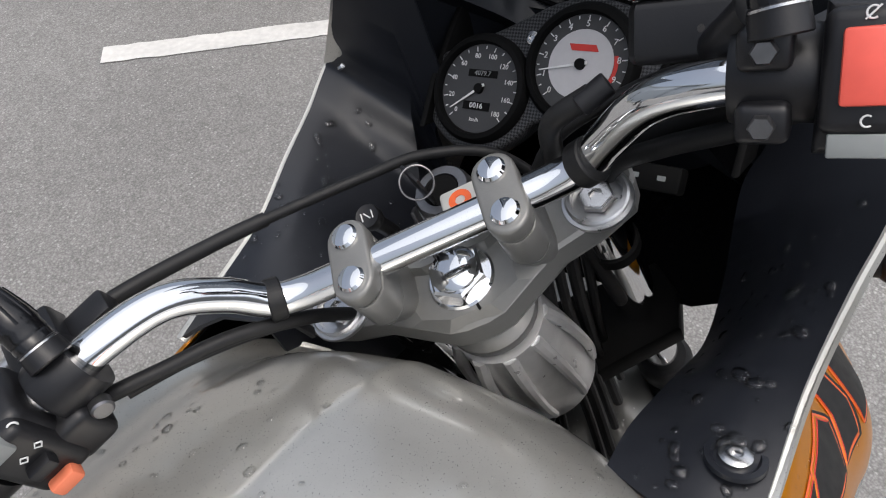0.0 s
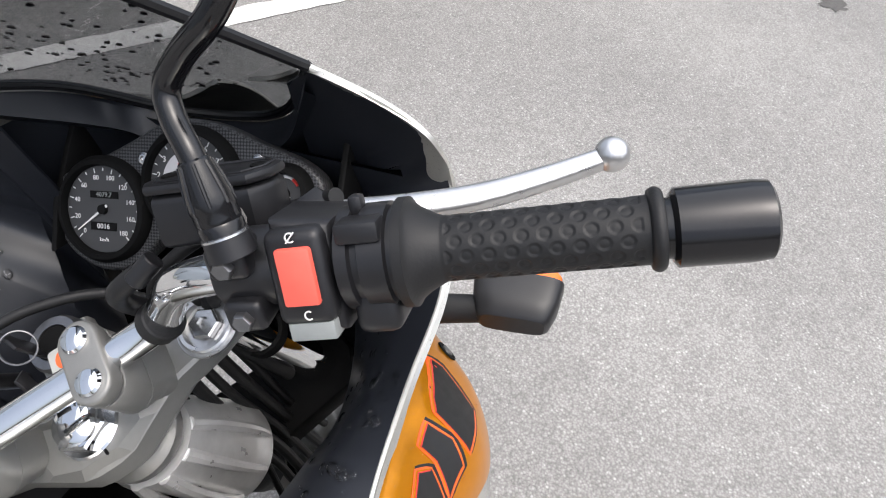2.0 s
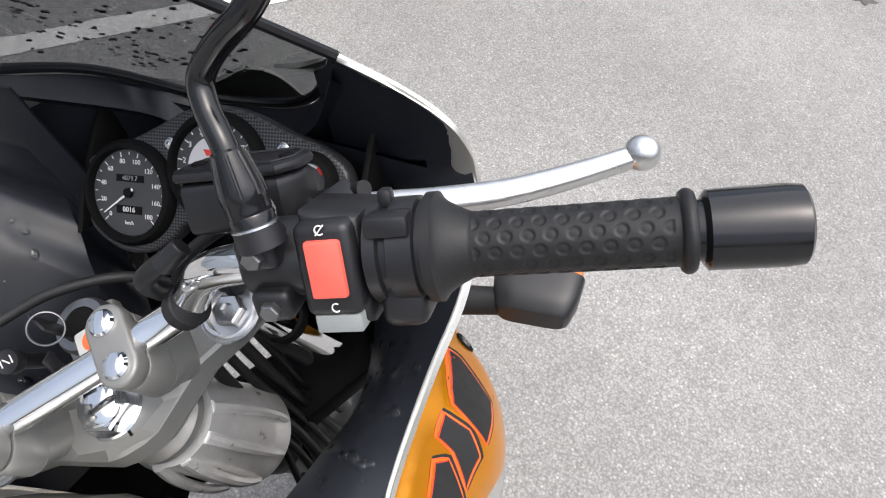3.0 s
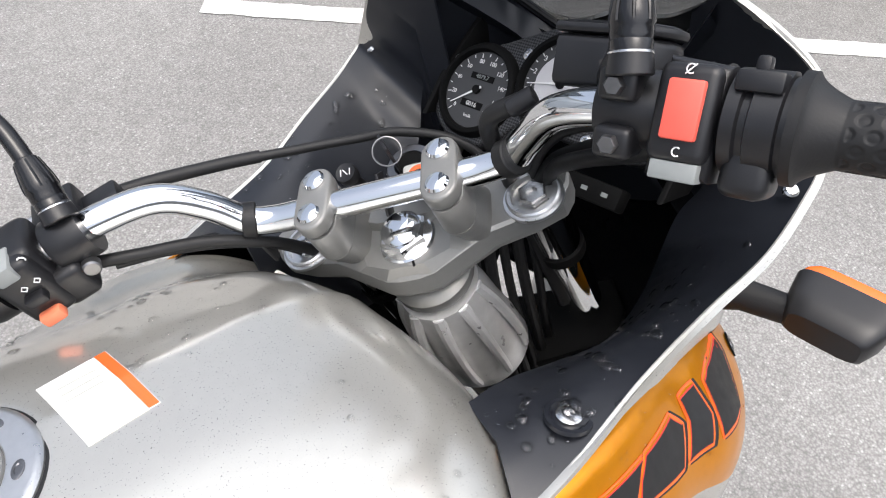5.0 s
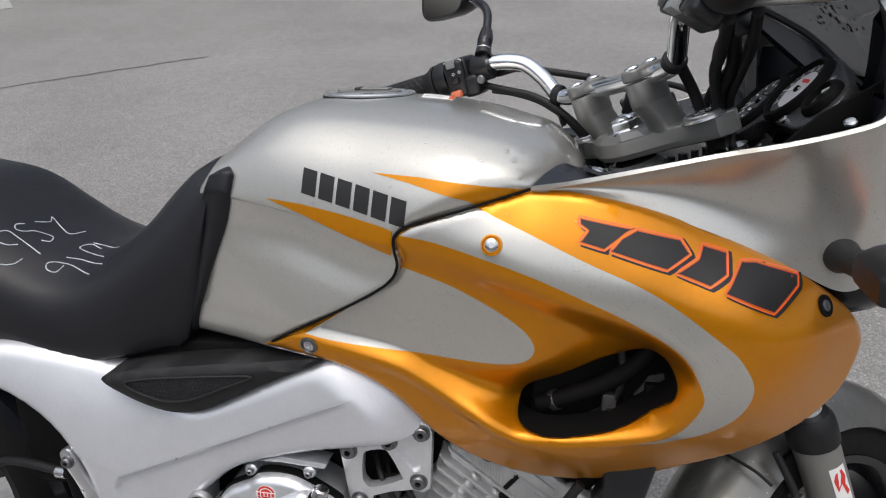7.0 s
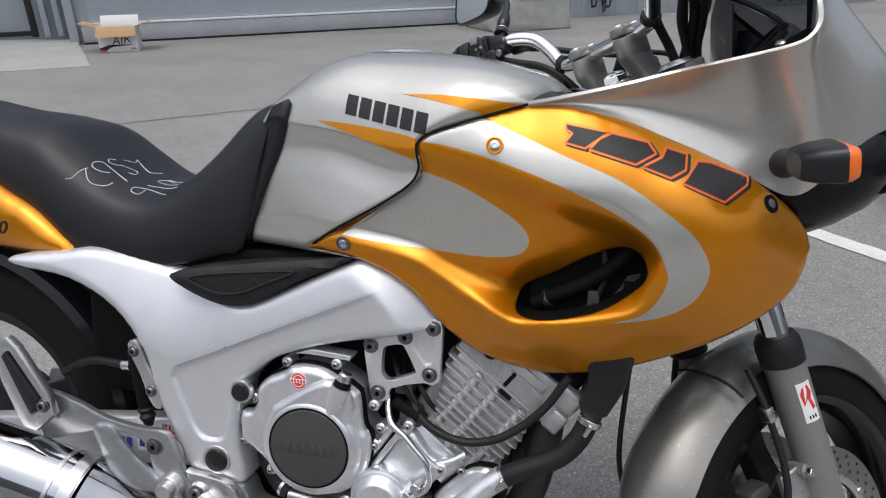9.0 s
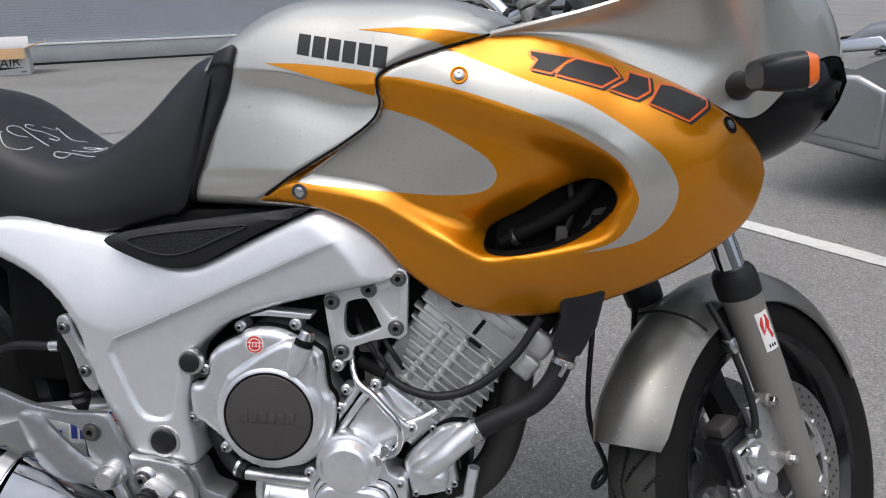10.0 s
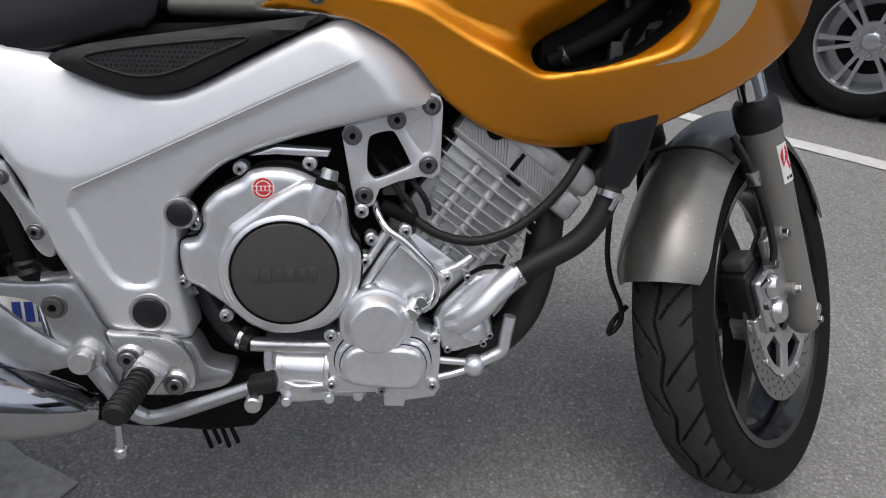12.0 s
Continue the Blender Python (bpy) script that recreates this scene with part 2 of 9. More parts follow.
def lathe(profile, seg=24, m=None, bm=None):
    """Turned solid: profile of (radius, height) pairs about z."""
    bm = bm or bmesh.new()
    m = m or Matrix()
    rings = []
    for r, z in profile:
        if r < 1e-6:
            rings.append([bm.verts.new(m @ Vector((0, 0, z)))])
        else:
            rings.append([bm.verts.new(m @ Vector((r * math.cos(2 * math.pi * i / seg), r * math.sin(2 * math.pi * i / seg), z))) for i in range(seg)])
    for a, b in zip(rings[:-1], rings[1:]):
        for i in range(seg):
            j = (i + 1) % seg
            if len(a) == 1 and len(b) == 1:
                continue
            if len(a) == 1:
                bm.faces.new((a[0], b[i], b[j]))
            elif len(b) == 1:
                bm.faces.new((a[i], a[j], b[0]))
            else:
                bm.faces.new((a[i], a[j], b[j], b[i]))
    return bm


def rod(p0, p1, r, r1=None, seg=20, bev=0.0008, bm=None):
    r1 = r if r1 is None else r1
    h = (Vector(p1) - Vector(p0)).length
    b = min(bev, h * 0.3, r * 0.4, r1 * 0.4)
    return lathe([(0, 0), (r - b, 0), (r, b), (r1, h - b), (r1 - b, h), (0, h)], seg, axis_matrix(p0, p1), bm)


def tube(pts, r, seg=12, n=8, bm=None, caps=True, smooth=True):
    """Round hose or bar along a smooth path; r is a number or a function of 0..1."""
    bm = bm or bmesh.new()
    C = spline(pts, n) if smooth else np.array(pts, float)
    T = np.gradient(C, axis=0)
    T /= np.linalg.norm(T, axis=1)[:, None]
    nrm = np.cross(T[0], (0.3, 0.2, 1.0))
    nrm /= np.linalg.norm(nrm)
    rings = []
    for i, (c, t) in enumerate(zip(C, T)):
        nrm = nrm - t * (nrm @ t)
        nrm /= np.linalg.norm(nrm)
        bi = np.cross(t, nrm)
        rad = r(i / (len(C) - 1)) if callable(r) else r
        rings.append([bm.verts.new(c + rad * (math.cos(2 * math.pi * k / seg) * nrm + math.sin(2 * math.pi * k / seg) * bi)) for k in range(seg)])
    for a, b in zip(rings[:-1], rings[1:]):
        for i in range(seg):
            j = (i + 1) % seg
            bm.faces.new((a[i], a[j], b[j], b[i]))
    if caps:
        bm.faces.new(rings[0][::-1])
        bm.faces.new(rings[-1])
    return bm


def block(x0, x1, y0, y1, z0, z1, bev=0.002, m=None, seg=2, bm=None):
    b = bmesh.new()
    bmesh.ops.create_cube(b, size=1)
    for v in b.verts:
        v.co = Vector((x0 + (v.co.x + 0.5) * (x1 - x0), y0 + (v.co.y + 0.5) * (y1 - y0), z0 + (v.co.z + 0.5) * (z1 - z0)))
    if bev:
        bmesh.ops.bevel(b, geom=b.edges[:], offset=bev, segments=seg, affect="EDGES", profile=0.5)
    if m is not None:
        b.transform(m)
    if bm is None:
        return b
    return merge(bm, b)


def merge(a, b):
    me = bpy.data.meshes.new("join")
    b.to_mesh(me)
    b.free()
    a.from_mesh(me)
    bpy.data.meshes.remove(me)
    return a


def prism(outline, y0, y1, bev=0.002, holes=(), m=None, seg=2):
    """Plate of an (x, z) outline between two y planes, with through-holes and rounded edges."""
    bm = bmesh.new()
    loops = [outline, *holes]
    pts, edges = [], []
    for lp in loops:
        k = len(pts)
        pts += [Vector((float(p[0]), float(p[1]))) for p in lp]
        edges += [(k + i, k + (i + 1) % len(lp)) for i in range(len(lp))]
    v2, _, f2, *_ = delaunay_2d_cdt(pts, edges, [], 0, 1e-6)
    keep = [f for f in f2 if inside(sum((v2[i] for i in f), Vector((0, 0))) / 3, outline) and not any(inside(sum((v2[i] for i in f), Vector((0, 0))) / 3, h) for h in holes)]
    a = [bm.verts.new((v.x, y0, v.y)) for v in v2]
    for f in keep:
        bm.faces.new([a[i] for i in f])
    for v in [v for v in bm.verts if not v.link_faces]:
        bm.verts.remove(v)
    r = bmesh.ops.extrude_face_region(bm, geom=bm.faces[:])
    for e in r["geom"]:
        if isinstance(e, bmesh.types.BMVert):
            e.co.y = y1
    bmesh.ops.recalc_face_normals(bm, faces=bm.faces[:])
    if bev:
        es = [e for e in bm.edges if len(e.link_faces) == 2 and e.calc_face_angle(0) > radians(60) and abs(e.verts[0].co.y - e.verts[1].co.y) < 1e-6]
        bmesh.ops.bevel(bm, geom=es, offset=bev, segments=seg, affect="EDGES", profile=0.5)
    if m is not None:
        bm.transform(m)
    return bm


def inside(p, poly):
    x, y = p[0], p[1]
    r = False
    j = len(poly) - 1
    for i in range(len(poly)):
        xi, yi, xj, yj = poly[i][0], poly[i][1], poly[j][0], poly[j][1]
        if (yi > y) != (yj > y) and x < (xj - xi) * (y - yi) / (yj - yi) + xi:
            r = not r
        j = i
    return r


def inside_many(P, poly):
    x, y = P[:, 0], P[:, 1]
    r = np.zeros(len(P), bool)
    for (xi, yi), (xj, yj) in zip(poly, np.roll(poly, 1, axis=0)):
        if yi != yj:
            r ^= ((yi > y) != (yj > y)) & (x < (xj - xi) * (y - yi) / (yj - yi) + xi)
    return r


def dist_many(P, poly, closed=True):
    """Distance of points to an outline, closed or open."""
    d = np.full(len(P), 1e9)
    poly = np.array(poly, float)
    for a, b in zip(poly if closed else poly[:-1], np.roll(poly, -1, axis=0)):
        v = b - a
        t = np.clip(((P - a) @ v) / max(v @ v, 1e-12), 0, 1)
        d = np.minimum(d, np.linalg.norm(P - a - t[:, None] * v, axis=1))
    return d


def skin(outline, depth, holes=(), zones=(), step=0.012, thick=0.004, flip=1):
    """Curved panel: a mesh over an (x, z) outline whose y comes from depth(P); zones are outlines that take material 1, 2, ..."""
    loops = [np.array(outline), *[np.array(h) for h in holes], *[np.array(z[0]) for z in zones]]
    lo, hi = loops[0].min(0), loops[0].max(0)
    gx, gz = np.meshgrid(np.arange(lo[0], hi[0], step), np.arange(lo[1], hi[1], step))
    gx[1::2] += step / 2
    G = np.stack([gx.ravel(), gz.ravel()], 1)
    ok = inside_many(G, loops[0])
    for lp in loops:
        ok &= dist_many(G, lp) > step * 0.45
    for h in holes:
        ok &= ~inside_many(G, np.array(h))
    G = G[ok]
    pts, edges = [Vector(p) for p in G], []
    for lp in loops:
        k = len(pts)
        pts += [Vector((float(p[0]), float(p[1]))) for p in lp]
        edges += [(k + i, k + (i + 1) % len(lp)) for i in range(len(lp))]
    v2, _, f2, *_ = delaunay_2d_cdt(pts, edges, [], 0, 1e-5)
    V = np.array([(v.x, v.y) for v in v2])
    Fc = np.array([f for f in f2 if len(f) == 3])
    C = V[Fc].mean(1)
    keep = inside_many(C, loops[0])
    for h in holes:
        keep &= ~inside_many(C, np.array(h))
    Fc, C = Fc[keep], C[keep]
    mi = np.zeros(len(Fc), int)
    for zp, idx in zones:
        mi[inside_many(C, np.array(zp))] = idx
    Y = depth(V)
    n = len(V)
    verts = [(float(V[i, 0]), float(Y[i]), float(V[i, 1])) for i in range(n)] + [(float(V[i, 0]), float(Y[i] + thick * flip), float(V[i, 1])) for i in range(n)]
    # boundary edges become the panel's rim
    cnt = {}
    for f in Fc:
        for a, b in ((f[0], f[1]), (f[1], f[2]), (f[2], f[0])):
            cnt[(min(a, b), max(a, b))] = cnt.get((min(a, b), max(a, b)), 0) + 1
    faces, mats = [], []
    for f, k in zip(Fc, mi):
        a, b, c = (int(i) for i in f)
        faces.append((a, b, c) if flip > 0 else (a, c, b))
        mats.append(int(k))
        faces.append((a + n, c + n, b + n) if flip > 0 else (a + n, b + n, c + n))
        mats.append(int(k))
    for f, k in zip(Fc, mi):
        for a, b in ((f[0], f[1]), (f[1], f[2]), (f[2], f[0])):
            if cnt[(min(a, b), max(a, b))] == 1:
                a, b = int(a), int(b)
                faces.append((b, a, a + n, b + n) if flip > 0 else (a, b, b + n, a + n))
                mats.append(int(k))
    me = bpy.data.meshes.new("skin")
    me.from_pydata(verts, [], faces)
    me.polygons.foreach_set("material_index", mats)
    bm = bmesh.new()
    bm.from_mesh(me)
    bpy.data.meshes.remove(me)
    for v in [v for v in bm.verts if not v.link_faces]:
        bm.verts.remove(v)
    return bm


def warp(ctrl, smooth=1e-4):
    """Thin-plate surface y(x, z) through control points (x, z, y)."""
    c = np.array(ctrl, float)
    k = len(c)

    def phi(d):
        return np.where(d > 0, d * d * np.log(np.maximum(d, 1e-9)), 0.0)
    A = np.zeros((k + 3, k + 3))
    A[:k, :k] = phi(np.linalg.norm(c[:, None, :2] - c[None, :, :2], axis=2)) + smooth * np.eye(k)
    A[:k, k], A[:k, k + 1:] = 1, c[:, :2]
    A[k, :k], A[k + 1:, :k] = 1, c[:, :2].T
    w = np.linalg.solve(A, np.concatenate([c[:, 2], np.zeros(3)]))
    return lambda P: phi(np.linalg.norm(P[:, None, :] - c[None, :, :2], axis=2)) @ w[:k] + w[k] + P @ w[k + 1:]


def ease(x):
    x = np.clip(x, 0, 1)
    return x * x * (3 - 2 * x)


def rounding(P, lp, r, h):
    """How far a panel falls away within r of an outline: a quarter-round of height h."""
    d = np.clip(dist_many(P, np.array(lp)) / r, 0, 1)
    return h * (1 - np.sqrt(np.clip(1 - (1 - d) ** 2, 0, 1)))


def loft(rows, close_u=False, bm=None, caps=True):
    """Surface through rows of points of equal count."""
    bm = bm or bmesh.new()
    R = [[bm.verts.new(p) for p in row] for row in rows]
    for a, b in zip(R[:-1], R[1:]):
        for i in range(len(a) if close_u else len(a) - 1):
            j = (i + 1) % len(a)
            bm.faces.new((a[i], a[j], b[j], b[i]))
    if caps:
        bm.faces.new(R[0][::-1])
        bm.faces.new(R[-1])
    bmesh.ops.recalc_face_normals(bm, faces=bm.faces[:])
    return bm


def thicken(bm, t):
    bmesh.ops.recalc_face_normals(bm, faces=bm.faces[:])
    bmesh.ops.solidify(bm, geom=bm.faces[:], thickness=t)
    return bm


def ring_pts(cx, cz, r, n=24, a0=0.0):
    return [(cx + r * math.cos(a0 + 2 * math.pi * i / n), cz + r * math.sin(a0 + 2 * math.pi * i / n)) for i in range(n)]


def cap_screw(p, d, r=0.008, h=0.006, name="bolt", parent=None, material=None, washer=True, tex=True):
    """Socket-head screw standing at p, its head towards d."""
    p, d = Vector(p), Vector(d).normalized()
    m = axis_matrix(p, p + d)
    k = 1.16 if washer else 1.0
    prof = [(0, -0.004), (r * k, -0.004), (r * k, h - 0.0012), (r * k - 0.0012, h), (r * 0.5, h), (r * 0.48, h * 0.35), (0, h * 0.35)]
    ob = part(name, lathe(prof, 20, m), material or M_SCREW, parent)
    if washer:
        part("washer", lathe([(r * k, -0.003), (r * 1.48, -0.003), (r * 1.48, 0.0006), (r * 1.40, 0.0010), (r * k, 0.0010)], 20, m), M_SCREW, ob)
    # matt black disc on the socket floor paints the recess's shade
    part("socket", lathe([(0, h * 0.36), (r * 0.50, h * 0.36), (r * 0.50, h * 0.36 + 0.0004), (0, h * 0.36 + 0.0004)], 6, m), M_MATT, ob)
    return ob


def word(text, size, parent, material, m, name="print", depth=0.0003):
    cu = bpy.data.curves.new("word", "FONT")
    cu.body, cu.size, cu.extrude, cu.align_x, cu.align_y = text, size, depth, "CENTER", "CENTER"
    cu.resolution_u = 2
    tmp = bpy.data.objects.new("word", cu)
    me = bpy.data.meshes.new_from_object(tmp)
    bpy.data.objects.remove(tmp)
    bpy.data.curves.remove(cu)
    return part(name, me, material, parent, m=m)

# ---- ground and surroundings ----
bm = bmesh.new()
bmesh.ops.create_grid(bm, x_segments=8, y_segments=8, size=120)
ground = obj("ground", bm, M_ASPHALT)
tagged(ground, "worn light grey asphalt of a car park, damp and gritty", "asphalt", kind="structure")


def strip(p, q, width, name, label, paint=None):
    """Painted stripe with slightly ragged edges lying on the asphalt."""
    p, q = np.array(p, float), np.array(q, float)
    d = (q - p) / np.linalg.norm(q - p)
    s = np.array([-d[1], d[0]])
    n = int(np.linalg.norm(q - p) / 0.04)
    rnd = random.Random(3)
    bm = bmesh.new()
    rows = []
    for i in range(n + 1):
        c = p + (q - p) * i / n
        w0, w1 = width / 2 + rnd.uniform(-0.004, 0.004), width / 2 + rnd.uniform(-0.004, 0.004)
        rows.append([(*(c - s * w0), 0.004), (*(c + s * w1), 0.004)])
    bm = loft(rows, caps=False)
    ob = obj(name, bm, paint or M_LINE)
    return tagged(ob, label, "road marking", kind="structure")


strip((1.40, 2.325), (6.6, -2.875), 0.105, "bay_line", "worn white painted parking line on grey asphalt")
strip((-0.98, 0.56), (-0.24, 0.10), 0.105, "bay_line", "short dirty worn-out painted parking line beside the bike", M_LINE_OLD)

M_STAIN = mat("dark_oil_stain", (0.085, 0.082, 0.078), 0.75, 0, 0.4, 40, 0.5, 220, spec=0.3)
rnd = random.Random(9)
bm = bmesh.new()
vs = [bm.verts.new((3.66 + (0.10 + rnd.uniform(-0.035, 0.03)) * math.cos(a), -1.16 + (0.07 + rnd.uniform(-0.025, 0.025)) * math.sin(a), 0.003)) for a in np.linspace(0, 2 * math.pi, 26, endpoint=False)]
bm.faces.new(vs)
tagged(obj("oil_stain", bm, M_STAIN), "dark ragged oil stain on the asphalt", "stain", kind="structure")
pts = [(-3.30 + 0.065 * i + rnd.uniform(-0.01, 0.01), 3.12 + 0.051 * i + rnd.uniform(-0.012, 0.012)) for i in range(20)]
tagged(obj("ground_crack", loft([[(x - 0.004, y + 0.006 + rnd.uniform(-0.004, 0.004), 0.003), (x + 0.004, y - 0.006, 0.003)] for x, y in pts], caps=False), M_STAIN), "thin dark crack in the asphalt", "crack", kind="structure")

# ---- workshop front behind the car park ----
WALL = Matrix.Translation((-4.3, 8.6, 0)) @ Matrix.Rotation(math.atan2(0.545, 0.839), 4, "Z")  # x along the wall, -y out of it
M_SHUTTER = mat("pale_blue_grey_metal_sheet", (0.40, 0.435, 0.47), 0.45, 0.2, 0.06, 25, 0.1, 120)
M_PLINTH = mat("grey_painted_concrete", (0.36, 0.38, 0.39), 0.8, 0, 0.12, 30, 0.3, 90)
M_WTRIM = mat("white_painted_trim", (0.72, 0.73, 0.73), 0.5, 0, 0.08, 30)
M_RAMP = mat("smooth_grey_concrete", (0.34, 0.345, 0.33), 0.85, 0, 0.14, 14, 0.4, 60)
M_DARKGAP = mat("near_black_matt", (0.012, 0.012, 0.013), 0.7, 0, 0.2, 30)
M_RENDER = mat("plain_grey_wall_render", (0.30, 0.30, 0.29), 0.9, 0, 0.15, 6, 0.3, 40)
wall_main = obj("wall_north", block(-2.45, 12.0, 0.06, 0.30, 0.0, 4.2, 0.004, WALL), M_SHUTTER)
tagged(wall_main, "pale blue-grey sheet metal workshop wall", "wall", kind="structure")
shut = obj("roller_shutter", block(-2.30, 3.10, 0.03, 0.058, 0.27, 3.4, 0.002, WALL), M_SHUTTER)
tagged(shut, "closed pale grey ribbed roller shutter", "shutter", kind="structure")
for i in range(90):
    obj("slat", block(-2.28, 3.08, 0.024, 0.034, 0.285 + 0.034 * i, 0.314 + 0.034 * i, 0, WALL), M_SHUTTER, shut)
plinth = obj("plinth", block(-2.40, 3.15, -0.02, 0.055, 0.028, 0.245, 0.006, WALL), M_PLINTH)
tagged(plinth, "grey painted plinth with a white top trim", "plinth", kind="structure")
obj("trim", block(-2.40, 3.15, -0.03, 0.055, 0.247, 0.272, 0.004, WALL), M_WTRIM, plinth)
# near-black strip along the foot of the plinth
obj("dark_strip", block(-2.40, 3.15, -0.012, 0.052, 0.002, 0.026, 0, WALL), M_DARKGAP, plinth)
jamb = obj("door_jamb", block(-2.56, -2.452, -0.03, 0.10, 0.0, 4.2, 0.006, WALL), M_SHUTTER)
tagged(jamb, "grey metal door jamb", "jamb", kind="structure")
side = obj("wall_recess", block(-6.5, -2.56, 0.55, 0.75, 0.0, 4.2, 0.004, WALL), M_SHUTTER)
tagged(side, "blue-grey metal panel set back beside the shutter", "wall", kind="structure")
obj("dark_strip", block(-6.5, -3.05, 0.52, 0.548, 0.10, 0.16, 0, WALL), M_DARKGAP, side)
for x in (-3.02, -2.86, -2.70):
    obj("track_post", block(x - 0.035, x + 0.035, 0.30 - 0.08 * (x + 3), 0.40, 0.10, 4.2, 0.004, WALL), M_DARKGAP if x < -3 else M_SHUTTER, side)
for i in range(24):
    x = 3.30 + 0.22 * i
    obj("panel_rib", block(x, x + 0.03, 0.045, 0.062, 0.05, 4.2, 0, WALL), M_SHUTTER, wall_main)
obj("roof_edge", block(-6.5, 12.0, -0.05, 0.75, 4.2, 4.45, 0.01, WALL), M_PLINTH, wall_main)
ramp = obj("ramp", loft([[tuple(WALL @ Vector(p)) for p in row] for row in ([(-6.0, -2.05, -0.01), (-2.12, -2.07, -0.01), (-2.12, -2.07, 0.006), (-6.0, -2.05, 0.006)], [(-6.0, -1.0, -0.01), (-2.30, -1.0, -0.01), (-2.30, -1.0, 0.030), (-6.0, -1.0, 0.045)], [(-6.0, 0.55, -0.01), (-2.58, 0.55, -0.01), (-2.58, 0.55, 0.045), (-6.0, 0.55, 0.10)])], close_u=True), M_RAMP)
tagged(ramp, "smooth light grey concrete ramp in front of a doorway", "ramp", kind="structure")
back = obj("wall_south", block(-18, 18, -13.3, -13.0, 0, 5.0, 0.01), M_RENDER)
tagged(back, "plain grey rendered wall closing the car park", "wall", kind="structure")

# cardboard box left open by the wall
M_CARD = mat("brown_cardboard", (0.42, 0.27, 0.14), 0.85, 0, 0.1, 40)
M_BOXPRINT = mat("white_printed_carton", (0.70, 0.69, 0.68), 0.6, 0, 0.06, 40)


def carton():
    box = new("cardboard_box")
    box.matrix_world = Matrix.Translation((-5.44, 6.90, 0)) @ Matrix.Rotation(math.atan2(0.20, 0.39), 4, "Z")
    tagged(box, "open white printed cardboard box with brown flaps on the asphalt", "box")
    w, dp, h, t = 0.225, 0.16, 0.30, 0.004
    for nm, b, m_ in (("front_panel", (-w, w, -dp, -dp + t, 0, h), M_BOXPRINT), ("back_panel", (-w, w, dp - t, dp, 0, h), M_BOXPRINT), ("side_panel", (-w, -w + t, -dp + t, dp - t, 0, h), M_BOXPRINT), ("side_panel", (w - t, w, -dp + t, dp - t, 0, h), M_BOXPRINT), ("bottom", (-w + t, w - t, -dp + t, dp - t, 0.001, 0.006), M_CARD)):
        part(nm, block(*b, 0.0008), m_, box)
    part("flap", block(-w, w, -0.15, 0.0, -t, 0, 0.0008, Matrix.Translation((0, -dp, h)) @ Matrix.Rotation(radians(48), 4, "X")), M_CARD, box, "brown inside of the front flap")
    part("flap", block(-w, w, 0.0, 0.12, -t, 0, 0.0008, Matrix.Translation((0, dp, h)) @ Matrix.Rotation(radians(62), 4, "X")), M_BOXPRINT, box)
    part("flap", block(-0.21, 0.0, -dp, dp, -t, 0, 0.0008, Matrix.Translation((-w, 0, h)) @ Matrix.Rotation(radians(14), 4, "Y")), M_CARD, box)
    part("flap", block(0.0, 0.20, -dp, dp, -t, 0, 0.0008, Matrix.Translation((w, 0, h)) @ Matrix.Rotation(radians(-16), 4, "Y")), M_CARD, box)
    mw = Matrix.Translation((0.045, -dp - 0.0003, 0.140)) @ Matrix.Rotation(radians(-7), 4, "Y") @ Matrix.Rotation(radians(90), 4, "X")
    shear = Matrix(((1, 0.30, 0, 0), (0, 1, 0, 0), (0, 0, 1, 0), (0, 0, 0, 1)))
    word("AIR", 0.145, box, M_INK, mw @ Matrix.Translation((0, 0, 0.0006)) @ shear, "print", 0.0004)
    part("print_band", prism([(-w, 0.05), (-0.10, 0.09), (0.20, 0.085), (-0.08, 0.06), (-0.15, 0.02), (-w, 0.035)], -dp - 0.0012, -dp - 0.0004, 0), M_INK, box)
    part("red_corner", prism([(-w, 0.0), (-0.12, 0.0), (-0.16, 0.02), (-w, 0.035)], -dp - 0.0014, -dp - 0.0003, 0), M_REDINK, box)
    part("print_bar", block(0.14, 0.20, -dp - 0.0012, -dp - 0.0004, 0.025, 0.045, 0), M_GREYKEY, box)


carton()

# things along the wall
M_MOSSY = mat("weathered_pale_concrete", (0.36, 0.37, 0.33), 0.85, 0, 0.22, 9, 0.3, 60, spots=None)
bin_ = new("waste_bin")
bin_.matrix_world = WALL @ Matrix.Translation((3.22, -0.42, 0))
tagged(bin_, "tall round black metal bin by the workshop wall", "bin")
part("drum", lathe([(0, 0.0), (0.17, 0.0), (0.17, 0.44), (0.165, 0.45), (0, 0.45)], 28), M_BLACK, bin_)
part("lid", lathe([(0.0, 0.452), (0.185, 0.452), (0.185, 0.48), (0.155, 0.49), (0.155, 0.80), (0.145, 0.82), (0, 0.825)], 28), M_BLACK, bin_)
part("stay", rod((-0.23, 0, 0), (-0.23, 0, 0.50), 0.018), M_MATT, bin_)
part("stay_arm", rod((-0.23, 0, 0.47), (-0.15, 0, 0.47), 0.012), M_MATT, bin_)
# low cast block with chipped, mossy edges
blk = block(-0.62, 0.62, -0.45, 0.45, 0.0, 0.44, 0.02, seg=3)
bmesh.ops.subdivide_edges(blk, edges=blk.edges[:], cuts=3, use_grid_fill=True)
rnd = random.Random(11)
for v in blk.verts:
    v.co += Vector((rnd.uniform(-1, 1), rnd.uniform(-1, 1), rnd.uniform(-1, 0.3) if v.co.z > 0.05 else 0)) * 0.008
cblock = obj("concrete_block", blk, M_MOSSY, m=WALL @ Matrix.Translation((3.64, -0.86, 0)) @ Matrix.Rotation(radians(4), 4, "Z"))
